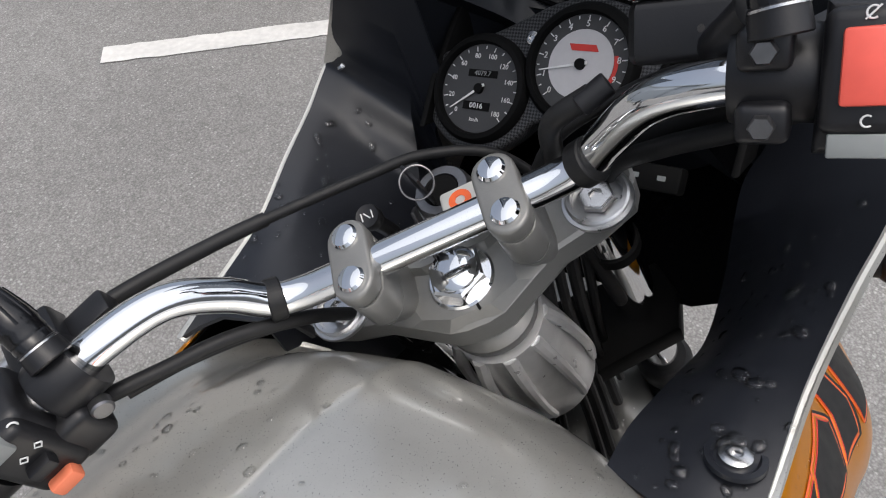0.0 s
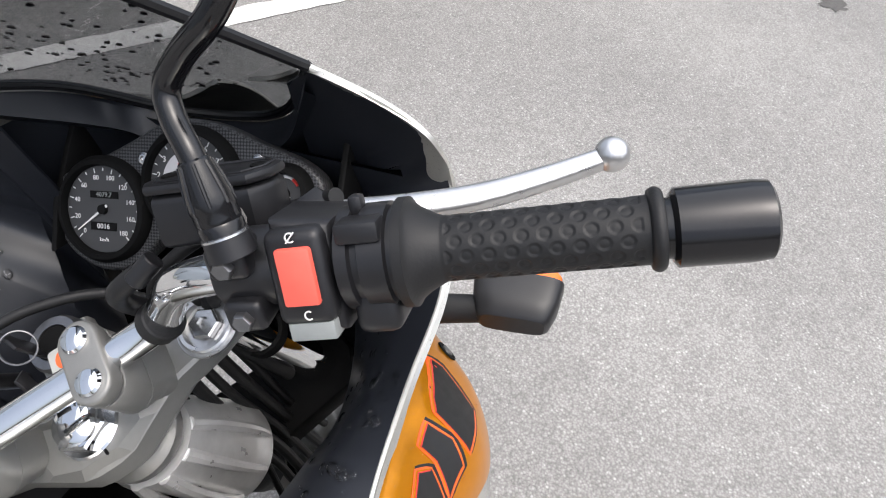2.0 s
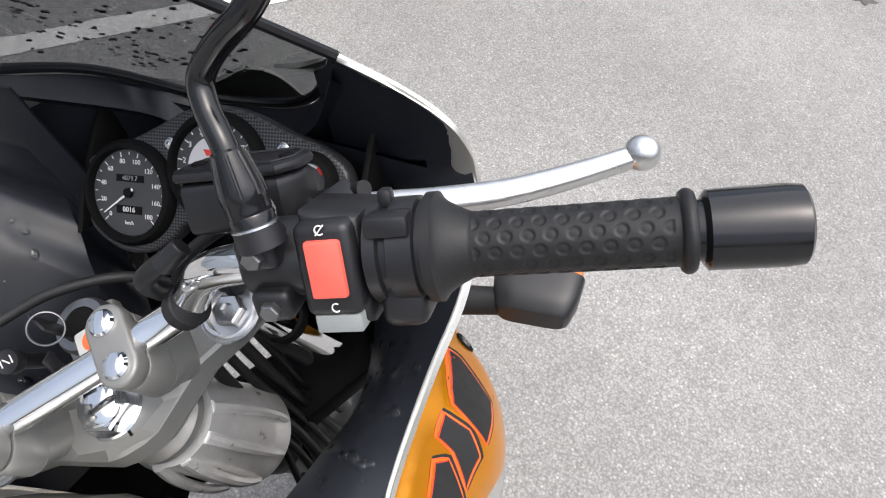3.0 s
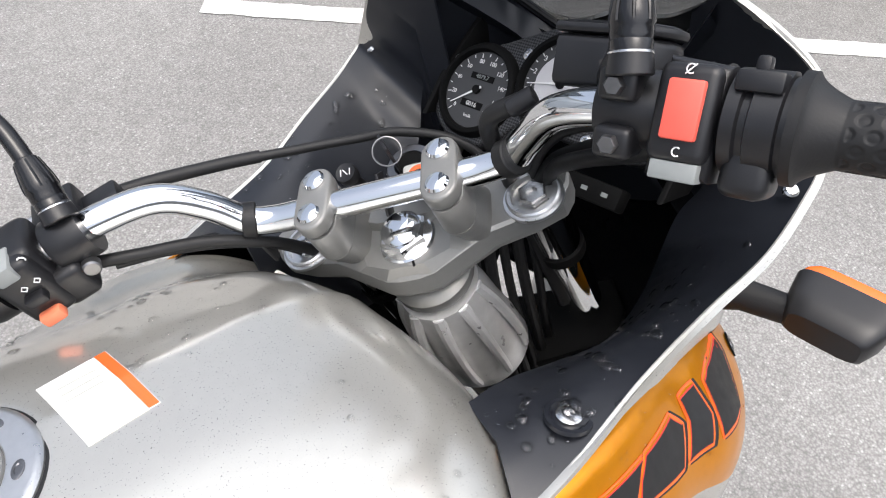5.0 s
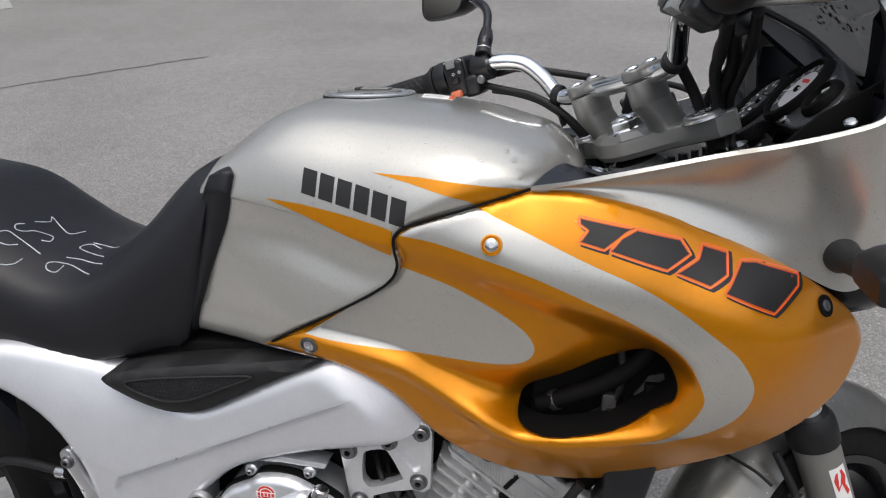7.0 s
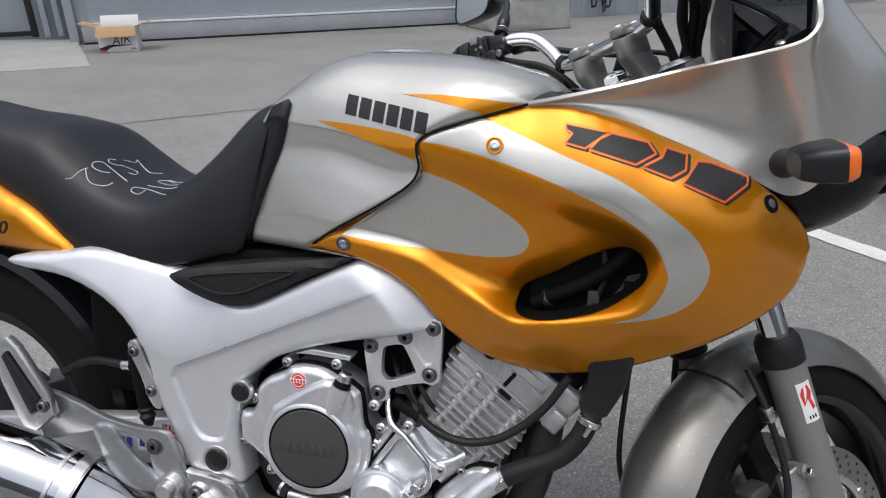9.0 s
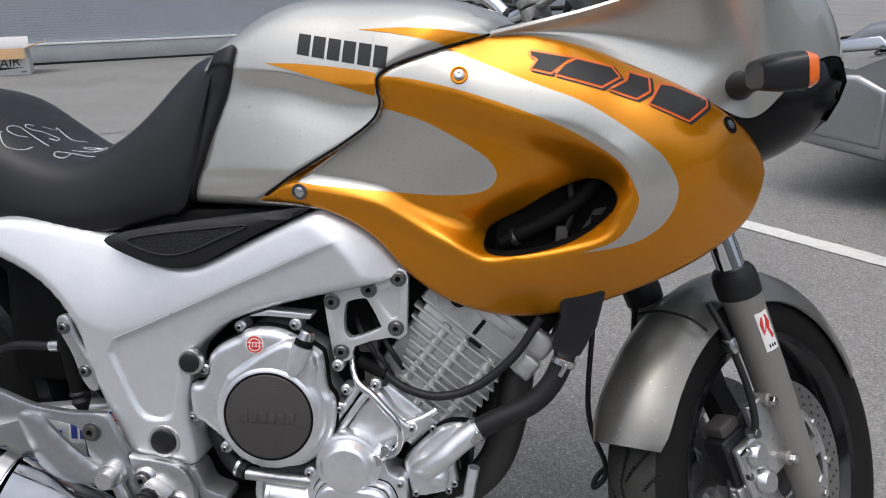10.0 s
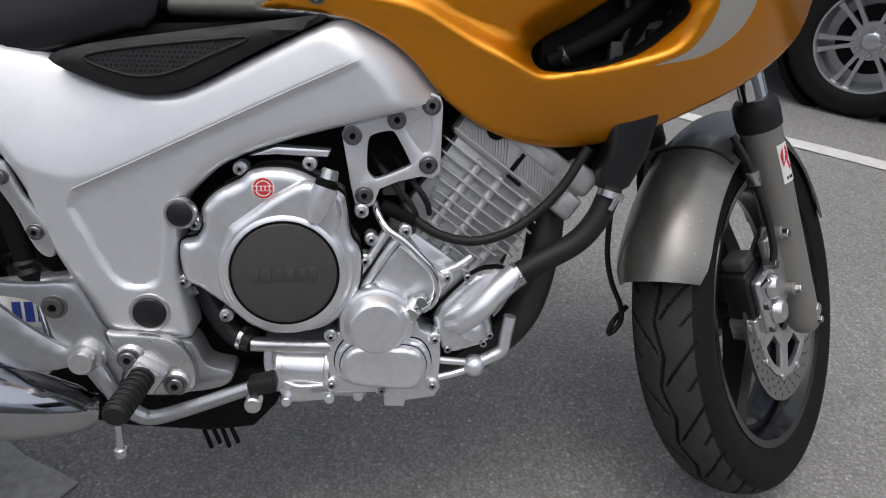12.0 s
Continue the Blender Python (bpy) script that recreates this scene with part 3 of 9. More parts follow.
tagged(cblock, "low pale grey mossy concrete block on the asphalt", "concrete block")
coil = new("cable_coil")
coil.matrix_world = WALL @ Matrix.Translation((5.58, -0.02, 0.0))
tagged(coil, "bundle of grey cables hanging on the wall", "cable")
rnd = random.Random(5)
for i in range(9):
    x0, w, z0 = rnd.uniform(-0.32, 0.22), rnd.uniform(0.06, 0.16), rnd.uniform(0.12, 0.6)
    part("cable", tube([(x0, -0.02 * i % 0.05, 2.6), (x0 - 0.01, 0, 1.6), (x0 + 0.3 * w, -0.02, z0 + 0.12), (x0 + w * 0.6, -0.03, z0), (x0 + w, -0.02, z0 + 0.15), (x0 + w + 0.03, 0, 1.7), (x0 + w * 0.6, 0, 2.6)], 0.014, 8, 6), M_RUBBER if i % 2 else M_COVER, coil)
part("hook", rod((0.0, 0.06, 2.58), (0.0, -0.10, 2.60), 0.02), M_BOLT, coil)
pipe = new("downpipe")
pipe.matrix_world = WALL @ Matrix.Translation((6.17, -0.05, 0))
tagged(pipe, "short grey metal downpipe on the wall", "pipe")
part("tube", lathe([(0.05, 0.43), (0.055, 0.43), (0.055, 4.1), (0.05, 4.1), (0.05, 0.43)], 20), M_PLINTH, pipe)
part("bracket", block(-0.075, 0.075, -0.01, 0.09, 1.5, 1.54, 0.003), M_BOLT, pipe)

# ---- parked car ----
M_CARPAINT = mat("silver_grey_car_lacquer", (0.30, 0.31, 0.32), 0.3, 0.6, 0.05, 500, coat=0.8)
M_CARGLASS = mat("dark_car_window_glass", (0.012, 0.014, 0.015), 0.06, 0, 0.1, 10, coat=0.5)
M_RIM = mat("silver_alloy_rim", (0.45, 0.46, 0.48), 0.35, 0.8, 0.06, 80)


def parked_car():
    car = new("parked_car")
    car.matrix_world = Matrix.Translation((2.46, 2.06, 0)) @ Matrix.Rotation(radians(135), 4, "Z")  # x ahead, y to its left
    tagged(car, "silver-grey parked car with alloy wheels standing on the asphalt", "car")
    def arch(cx):
        return [(cx + 0.40 * math.cos(a), 0.335 + 0.40 * math.sin(a)) for a in np.linspace(radians(8), radians(172), 17)]
    low = [(0.84, 0.42), (0.80, 0.27), (0.42, 0.24), *[p for p in arch(0.0) if p[1] > 0.25], (-0.42, 0.25), (-2.22, 0.27), *[p for p in arch(-2.62) if p[1] > 0.25], (-3.06, 0.30), (-3.42, 0.34), (-3.52, 0.55), (-3.50, 0.95), (-3.42, 1.08), (-2.6, 1.06), (-0.50, 1.00), (0.10, 0.95), (0.62, 0.83), (0.82, 0.66)]
    part("body", prism(low, -1.78, 0.02, 0.05, seg=3), M_CARPAINT, car)
    rows = []
    for y, k in ((0.0, 0.0), (-0.12, 1.0), (-1.64, 1.0), (-1.76, 0.0)):
        rows.append([(-3.46 + 0.14 * k, y, 1.03), (-3.25 + 0.12 * k, y, 1.03 + 0.52 * k), (-2.9, y, 1.03 + 0.60 * k), (-1.5, y, 1.0 + 0.66 * k), (-0.75 - 0.15 * k, y, 1.0 + 0.60 * k), (-0.10 - 0.2 * k, y, 0.97)])
    cab = loft(rows)
    bmesh.ops.recalc_face_normals(cab, faces=cab.faces[:])
    part("cabin", cab, M_CARGLASS, car, "dark cabin windows")
    part("roof", block(-2.95, -0.95, -1.62, -0.14, 1.60, 1.665, 0.03, None, 3), M_CARPAINT, car)
    for x in (-0.62, -1.55, -2.45):
        part("pillar", rod((x, -0.005, 1.0), (x - 0.12, -0.125, 1.60), 0.035), M_CARPAINT, car)
    for x0, x1 in ((-0.60, -1.48), (-1.52, -2.20)):
        part("door", block(x1, x0, 0.022, 0.030, 0.36, 0.96, 0.003), M_CARPAINT, car)
        part("door_handle", block(x1 + 0.06, x1 + 0.24, 0.030, 0.055, 0.80, 0.835, 0.008), M_CARPAINT, car)
    part("sill_moulding", block(-2.18, -0.44, 0.018, 0.045, 0.27, 0.35, 0.012), M_BLACK, car)
    part("bumper", prism([(0.86, 0.60), (0.90, 0.48), (0.86, 0.33), (0.45, 0.30), (0.47, 0.56), (0.60, 0.62)], -1.80, 0.035, 0.03, seg=3), M_CARPAINT, car)
    part("headlight", prism([(0.80, 0.74), (0.845, 0.66), (0.62, 0.63), (0.46, 0.72), (0.55, 0.79)], -0.34, 0.028, 0.02, seg=2), M_MIRROR, car, "clear headlight")
    part("grille", block(0.80, 0.868, -1.38, -0.38, 0.62, 0.74, 0.01), M_MATT, car)
    part("wing_mirror", block(-0.66, -0.48, 0.03, 0.20, 0.97, 1.10, 0.03, None, 3), M_CARPAINT, car)
    part("wheel_arch_liner", lathe([(0.37, -0.30), (0.398, -0.30), (0.398, -0.02), (0.37, -0.02), (0.37, -0.30)], 40, Matrix.Translation((0, -0.04, 0.345)) @ Matrix.Rotation(radians(-90), 4, "X")), M_MATT, car)
    part("wheel_arch_liner", lathe([(0.37, -0.30), (0.398, -0.30), (0.398, -0.02), (0.37, -0.02), (0.37, -0.30)], 40, Matrix.Translation((-2.62, -0.04, 0.345)) @ Matrix.Rotation(radians(-90), 4, "X")), M_MATT, car)
    part("underbody", block(-3.3, 0.7, -1.60, -0.30, 0.22, 0.36, 0.02), M_MATT, car)
    for cx, cy in ((0.0, 0.0), (-2.62, 0.0), (0.0, -1.54), (-2.62, -1.54)):
        mw = Matrix.Translation((cx, cy, 0.338)) @ Matrix.Rotation(radians(-90), 4, "X")
        wh = part("wheel", lathe([(0.0, -0.12), (0.205, -0.12), (0.225, -0.20), (0.232, -0.02), (0.225, -0.004), (0.216, -0.006), (0.205, -0.03), (0.195, -0.11), (0.0, -0.115)], 48, mw), M_RIM, car, "silver six-spoke alloy wheel")
        part("tyre", lathe([(0.225, -0.21), (0.300, -0.215), (0.330, -0.195), (0.338, -0.15), (0.338, -0.06), (0.332, -0.02), (0.312, 0.002), (0.270, 0.008), (0.238, 0.002), (0.226, -0.01), (0.225, -0.21)], 56, mw), M_TYRE, wh, "black car tyre")
        part("brake_drum", lathe([(0, -0.11), (0.15, -0.11), (0.15, -0.07), (0, -0.07)], 24, mw), M_MATT, wh)
        for k in range(6):
            r = mw @ Matrix.Rotation(radians(60 * k + 12), 4, "Z")
            for side in (-1, 1):
                part("spoke", loft([[tuple(r @ Vector((a, side * off + b * q, c - 0.030 * (1 - d)))) for b, q, d in ((w_, 1, 1), (w_, -1, 1), (w_, -1, 0), (w_, 1, 0))] for a, off, w_, c in ((0.05, 0.010, 0.010, -0.022), (0.11, 0.017, 0.0085, -0.024), (0.17, 0.024, 0.0085, -0.020), (0.212, 0.030, 0.013, -0.018))], close_u=True), M_RIM, wh)
            nut_at = mw @ Matrix.Rotation(radians(60 * k + 42), 4, "Z")
            part("wheel_nut", lathe([(0, -0.03), (0.011, -0.03), (0.011, -0.008), (0.009, -0.004), (0, -0.004)], 6, nut_at @ Matrix.Translation((0.058, 0, 0))), M_BOLT, wh)
        part("hub_plate", lathe([(0.0, -0.045), (0.085, -0.045), (0.082, -0.026), (0.0, -0.022)], 32, mw), M_RIM, wh)
        part("hub_cap", lathe([(0, -0.06), (0.040, -0.06), (0.040, -0.018), (0.034, -0.010), (0.030, -0.008), (0, -0.006)], 28, mw), M_RIM, wh)


parked_car()
# ---- motorcycle: an empty that leans on its stand, all parts in its upright frame ----
LEAN = radians(14.0)
bike = new("motorcycle")
bike.matrix_world = Matrix.Translation((0, 0.10, 0)) @ Matrix.Rotation(-LEAN, 4, "X")
tagged(bike, "silver and gold sport-touring motorcycle leaning on its side stand on asphalt", "motorcycle")


def steered(rake, turn, o):
    """Frame of the turned front end: x ahead, y left, z up along the steering axis."""
    r, d = radians(rake), radians(turn)
    a = Vector((-math.sin(r), 0, math.cos(r)))
    f0, l0 = Vector((math.cos(r), 0, math.sin(r))), Vector((0, 1, 0))
    f, s = math.cos(d) * f0 + math.sin(d) * l0, -math.sin(d) * f0 + math.cos(d) * l0
    m = Matrix((f, s, a)).transposed().to_4x4()
    return Matrix.Translation(o) @ m


BAR = steered(22.0, 40.5, (0.552, 0.0, 1.004))
FORK = steered(22.47, 40.75, (0.5883, 0.0226, 1.0153))

# side fairing
F_UP = [(0.449, 0.953), (0.495, 0.953), (0.563, 0.940), (0.630, 0.917), (0.700, 0.888), (0.737, 0.867), (0.772, 0.842), (0.799, 0.815), (0.811, 0.790)]
F_LOW = [(0.805, 0.760), (0.786, 0.724), (0.729, 0.678), (0.663, 0.640), (0.593, 0.609), (0.518, 0.590), (0.455, 0.592), (0.397, 0.610), (0.347, 0.644), (0.307, 0.688), (0.274, 0.713), (0.233, 0.731), (0.193, 0.738)]
F_GAP = [(0.194, 0.776), (0.263, 0.817), (0.302, 0.845), (0.314, 0.866), (0.311, 0.885), (0.312, 0.900), (0.330, 0.913), (0.390, 0.934)]
fair_out = np.concatenate([spline(F_UP, 6)[:-1], spline([F_UP[-1], *F_LOW, (0.137, 0.741)], 6)[:-1], spline([(0.137, 0.741), *F_GAP, F_UP[0]], 6)[:-1]])
vent = spline([(0.446, 0.692), (0.456, 0.714), (0.495, 0.737), (0.536, 0.763), (0.577, 0.779), (0.602, 0.773), (0.609, 0.752), (0.589, 0.722), (0.549, 0.698), (0.490, 0.682), (0.455, 0.681)], 5, True)
band = np.concatenate([spline([(0.394, 0.9362), (0.499, 0.894), (0.569, 0.867), (0.6360, 0.8247), (0.6628, 0.7995), (0.6777, 0.7667), (0.6665, 0.7291), (0.631, 0.702), (0.571, 0.689)], 6)[:-1],
                       spline([(0.571, 0.689), (0.612, 0.709), (0.6303, 0.7473), (0.6256, 0.7725), (0.6042, 0.8029), (0.558, 0.832), (0.502, 0.856), (0.430, 0.880), (0.360, 0.897), (0.3155, 0.9025)], 6), [(0.330, 0.9122), (0.36, 0.9235)]])
lobe = np.concatenate([spline([(0.3165, 0.8634), (0.3417, 0.8566), (0.3694, 0.8473), (0.3969, 0.8341), (0.4244, 0.819), (0.4449, 0.8058), (0.4560, 0.7947), (0.4612, 0.782), (0.4559, 0.7694), (0.4426, 0.761), (0.4186, 0.7562), (0.3833, 0.7546), (0.3401, 0.7564), (0.2965, 0.7591), (0.2523, 0.7622), (0.2224, 0.7646), (0.1956, 0.768)], 4), [(0.263, 0.8155), (0.3005, 0.8425)]])
fair_y = warp([(0.449, 0.953, -0.201), (0.413, 0.902, -0.230), (0.201, 0.755, -0.190), (0.495, 0.953, -0.207), (0.563, 0.940, -0.204), (0.630, 0.917, -0.193), (0.700, 0.888, -0.188), (0.737, 0.867, -0.183), (0.137, 0.741, -0.172),
               (0.312, 0.890, -0.217), (0.263, 0.815, -0.206), (0.500, 0.895, -0.234), (0.570, 0.885, -0.238), (0.635, 0.872, -0.237), (0.665, 0.858, -0.236), (0.600, 0.835, -0.245), (0.655, 0.800, -0.246), (0.655, 0.760, -0.241), (0.705, 0.790, -0.230), (0.730, 0.838, -0.211), (0.805, 0.790, -0.145),
               (0.735, 0.690, -0.172), (0.640, 0.640, -0.172), (0.518, 0.600, -0.165), (0.420, 0.615, -0.170), (0.320, 0.690, -0.182), (0.415, 0.672, -0.205), (0.500, 0.658, -0.212),
               (0.600, 0.690, -0.220), (0.400, 0.800, -0.216), (0.505, 0.792, -0.242), (0.455, 0.746, -0.228), (0.540, 0.815, -0.243), (0.560, 0.740, -0.240), (0.320, 0.742, -0.197), (0.390, 0.722, -0.206)])


dish = spline([(0.335, 0.744), (0.385, 0.713), (0.435, 0.671), (0.505, 0.659), (0.575, 0.676), (0.619, 0.716), (0.633, 0.760), (0.621, 0.795), (0.589, 0.824), (0.541, 0.847), (0.497, 0.852), (0.468, 0.83), (0.461, 0.796), (0.45, 0.768), (0.404, 0.753)], 4, True)


# the hollow that runs into the scoop: a sloped wall under the silver band above, a rolled lip below
CREST_UP = spline([(0.24, 0.917), (0.3170, 0.9031), (0.3829, 0.8874), (0.4498, 0.8686), (0.515, 0.8479), (0.5537, 0.8354), (0.5858, 0.8229), (0.6084, 0.8072), (0.6223, 0.7851), (0.6275, 0.766), (0.6261, 0.7462)], 4)
CREST_LOW = spline([(0.6261, 0.7462), (0.613, 0.722), (0.5889, 0.701), (0.5232, 0.6832), (0.469, 0.6776), (0.4341, 0.6816), (0.3835, 0.7004), (0.3394, 0.724), (0.3031, 0.7413), (0.2367, 0.7522), (0.15, 0.760)], 4)
basin = np.concatenate([CREST_UP, CREST_LOW[1:]])


def fair_depth(P):
    y = fair_y(P)
    y = y + rounding(P, fair_out, 0.006, 0.0035)
    d, e = dist_many(P, vent), dist_many(P, dish)
    f = np.where(inside_many(P, dish), e / (d + e + 1e-9), 0.0)
    up = np.clip((P[:, 1] - 0.684 - 0.50 * (P[:, 0] - 0.446)) / 0.050 + 0.5, 0, 1)
    y = y + (0.008 + 0.036 * ease(up)) * (0.4 * f + 0.6 * f * ease(f))
    a, b = dist_many(P, CREST_UP, False), dist_many(P, CREST_LOW, False)
    wall = ease(a / 0.042) * ease(b / 0.026) * inside_many(P, basin)
    y = y + wall * (0.013 + 0.011 * ease((P[:, 0] - 0.34) / 0.16))
    roll = ease((P[:, 0] - 0.20) / 0.12) * ease((0.63 - P[:, 0]) / 0.04)
    return y - 0.0055 * roll * np.exp(-(b / 0.011) ** 2)


# tank: lofted sections
t_top = interp((0.00, 0.035, 0.06, 0.09, 0.127, 0.163, 0.200, 0.227, 0.30, 0.36, 0.434, 0.476, 0.500, 0.520), (0.87, 0.925, 0.957, 0.983, 1.009, 1.023, 1.029, 1.030, 1.030, 1.025, 1.010, 0.994, 0.970, 0.930))
t_w = interp((0.00, 0.06, 0.10, 0.15, 0.196, 0.25, 0.323, 0.40, 0.45, 0.485, 0.505, 0.520), (0.125, 0.140, 0.152, 0.168, 0.181, 0.197, 0.219, 0.224, 0.206, 0.165, 0.12, 0.07))


rim_z = interp((0.0, 0.10, 0.17, 0.31, 0.36, 0.52), (0.922, 0.922, 0.917, 0.897, 0.914, 0.922))


def tank_half(x, f):
    """Right half of a tank section, from the top down; f lowers the shoulder."""
    zt, w = t_top(x), t_w(x)
    zw = min(rim_z(x), zt - 0.04)
    v = (zt - zw) / 0.107
    k = max(0.0, min(1.0, (x - 0.08) / 0.12)) * (1 if x < 0.36 else max(0, 1 - (x - 0.36) / 0.05))
    c = max(0.0, min(1.0, (x - 0.06) / 0.08))
    prof = [(0, zt), (0.40 * w, zt - 0.004 * v - 0.018 * f), (0.68 * w, zt - 0.016 * v - 0.040 * f), (0.86 * w, zt - 0.040 * v - 0.026 * f), (0.95 * w, zt - 0.068 * v - 0.008 * f), (w, zw), (w - 0.0015, zw - 0.008),
            (w - 0.004 * c - 0.003 * k, zw - 0.026), (w - 0.004 * c - 0.002 * k, zw - 0.045), (w - 0.003 * c + 0.003 + 0.002 * k, zw - 0.078), (w + 0.005 + 0.005 * k, zw - 0.120), (w + 0.006 + 0.005 * k, 0.775), (w + 0.001 + 0.002 * k, 0.738), (w - 0.04, 0.727)]
    prof = [(a, max(b, 0.727 + 0.0075 * (13 - j))) for j, (a, b) in enumerate(prof)]
    right = spline([(-a, b) for a, b in prof], 14)
    P = np.stack([np.full(len(right), x), right[:, 1]], 1)
    hid = inside_many(P, fair_out)
    d = dist_many(P, fair_out)
    near = np.where(hid, 0.0028 + 0.004 * np.clip(d / 0.008, 0, 1), 0.0012 + 0.0051 * np.exp(-d / 0.005) - 0.4 * d)
    own, edge = right[:, 0].copy(), np.where(hid, fair_depth(P), fair_y(P)) + near
    h = np.clip(0.5 + 0.5 * (edge - own) / 0.004, 0, 1)
    right[:, 0] = np.where(hid, np.maximum(own, edge), own * (1 - h) + edge * h + 0.004 * h * (1 - h))
    return right


def tank_section(x):
    right = tank_half(x, 0.0)
    left = tank_half(x, max(0.0, min(1.0, (x - 0.20) / 0.16)))[::-1] * np.array((-1, 1))
    left[-1] = right[0]
    return [(x, float(a), float(b)) for a, b in np.concatenate([left[:-1], right])]


rows = [tank_section(x) for x in np.concatenate([np.linspace(0.03, 0.46, 180), np.linspace(0.468, 0.52, 9)])]
TANK_BM = loft(rows)
tank_tree_bm = TANK_BM.copy()
tank = part("fuel_tank", TANK_BM, M_SILVER, bike, "champagne silver lacquered fuel tank wet with drops", sharp=50)
from mathutils.bvhtree import BVHTree
TANK_TREE = BVHTree.FromBMesh(tank_tree_bm)
tank_tree_bm.free()


def drape(outline, tree, lift=0.0008, step=0.012, axis="y", side=-1):
    """Thin film cut to an (x, z) outline, or (x, y) from above, and laid on a surface."""
    ring = []
    for p, q in zip(outline, list(outline[1:]) + list(outline[:1])):
        n = max(1, int(math.hypot(q[0] - p[0], q[1] - p[1]) / 0.004))
        ring += [(float(p[0] + (q[0] - p[0]) * i / n), float(p[1] + (q[1] - p[1]) * i / n)) for i in range(n)]
    outline = ring

    def depth(P):
        out = []
        last = None
        for a, b in P:
            if axis == "y":
                hit = tree.ray_cast(Vector((a, side * 0.6, b)), Vector((0, -side, 0)))
                v = hit[0].y + side * lift if hit[0] else None
            else:
                hit = tree.ray_cast(Vector((a, b, 1.5)), Vector((0, 0, -1)))
                v = hit[0].z + lift if hit[0] else None
            if v is None:
                v = last if last is not None else (side * 0.2 if axis == "y" else 1.0)
            last = v
            out.append(v)
        return np.array(out)
    if axis == "y":
        return skin(outline, depth, step=step, thick=0.0004, flip=-side)
    bm = skin(outline, depth, step=step, thick=-0.0004, flip=1)
    for v in bm.verts:
        v.co = Vector((v.co.x, v.co.z, v.co.y))
    bmesh.ops.recalc_face_normals(bm, faces=bm.faces[:])
    return bm


fb = skin(fair_out, fair_depth, [vent], [(band, 1), (lobe, 1)], step=0.0045, thick=0.004)
FAIR_TREE = BVHTree.FromBMesh(fb)
fairing = part("side_fairing", fb, [M_GOLD, M_SILVER], bike, "gold side fairing with silver bands and an air scoop", sharp=60)
fb = skin(fair_out, fair_depth, [vent], [(band, 1), (lobe, 1)], step=0.014, thick=0.004)
fb.transform(Matrix.Diagonal((1, -1, 1, 1)))
bmesh.ops.reverse_faces(fb, faces=fb.faces[:])
part("side_fairing", fb, [M_GOLD, M_SILVER], bike, "gold side fairing with silver bands and an air scoop", sharp=60)
lining = skin(fair_out, lambda P: fair_depth(P) + 0.007, [vent], step=0.016, thick=0.001)
lining.transform(Matrix.Diagonal((1, -1, 1, 1)))
bmesh.ops.reverse_faces(lining, faces=lining.faces[:])
part("fairing_lining", lining, M_MATT, bike, "matt black inside of the fairing")
# black tube along the joint between tank and fairing, standing in for the gap's shade
joint = spline([(0.150, 0.7475), *F_GAP, F_UP[0]], 6)
joint_y = fair_y(joint)
part("joint_gap_shade", tube([(float(x) - 0.0012, float(y) + 0.0014, float(z) + 0.0012) for (x, z), y in zip(joint, joint_y)], 0.0016, 8, 1), M_MATT, fairing)
# the scoop's inner wall
rows = []
vy = fair_depth(vent)
for k, (inset, dy) in enumerate(((0, 0.0), (0.0, 0.02), (0.002, 0.05))):
    rows.append([(float(x), float(y + dy), float(z)) for (x, z), y in zip(vent, vy)])
part("scoop_duct", loft(rows, close_u=True, caps=False), M_MATT, fairing)

# upper cowl: outer shell between its rim and the gold panel
RIM_R = [(0.449, -0.200, 0.954), (0.493, -0.205, 0.963), (0.559, -0.207, 0.979), (0.621, -0.215, 0.996), (0.679, -0.224, 1.010), (0.737, -0.222, 1.026), (0.757, -0.219, 1.038), (0.765, -0.215, 1.055), (0.762, -0.211, 1.078), (0.760, -0.200, 1.100), (0.763, -0.172, 1.120), (0.770, -0.125, 1.140)]
RIM_L = [(0.449, 0.200, 0.954), (0.493, 0.203, 0.965), (0.559, 0.208, 0.982), (0.621, 0.226, 1.000), (0.675, 0.240, 1.015), (0.705, 0.248, 1.026), (0.722, 0.247, 1.038), (0.722, 0.236, 1.054), (0.717, 0.222, 1.072), (0.713, 0.208, 1.092), (0.708, 0.190, 1.118), (0.710, 0.163, 1.155)]
NOSE_R = [(0.812, -0.085, 1.112), (0.842, -0.045, 1.087), (0.854, -0.012, 1.077)]
NOSE_L = [(0.790, 0.120, 1.109), (0.838, 0.060, 1.065), (0.854, 0.012, 1.075)]
COWL_LOW = [(0.449, -0.200, 0.952), (0.495, -0.205, 0.954), (0.563, -0.202, 0.941), (0.630, -0.191, 0.918), (0.700, -0.186, 0.889), (0.737, -0.181, 0.868), (0.757, -0.176, 0.858), (0.775, -0.171, 0.854), (0.795, -0.165, 0.862), (0.820, -0.150, 0.890), (0.850, -0.132, 0.925), (0.880, -0.112, 0.942), (0.910, -0.085, 0.948), (0.938, -0.050, 0.946), (0.954, -0.012, 0.944)]
nrow = 15
cowl = None
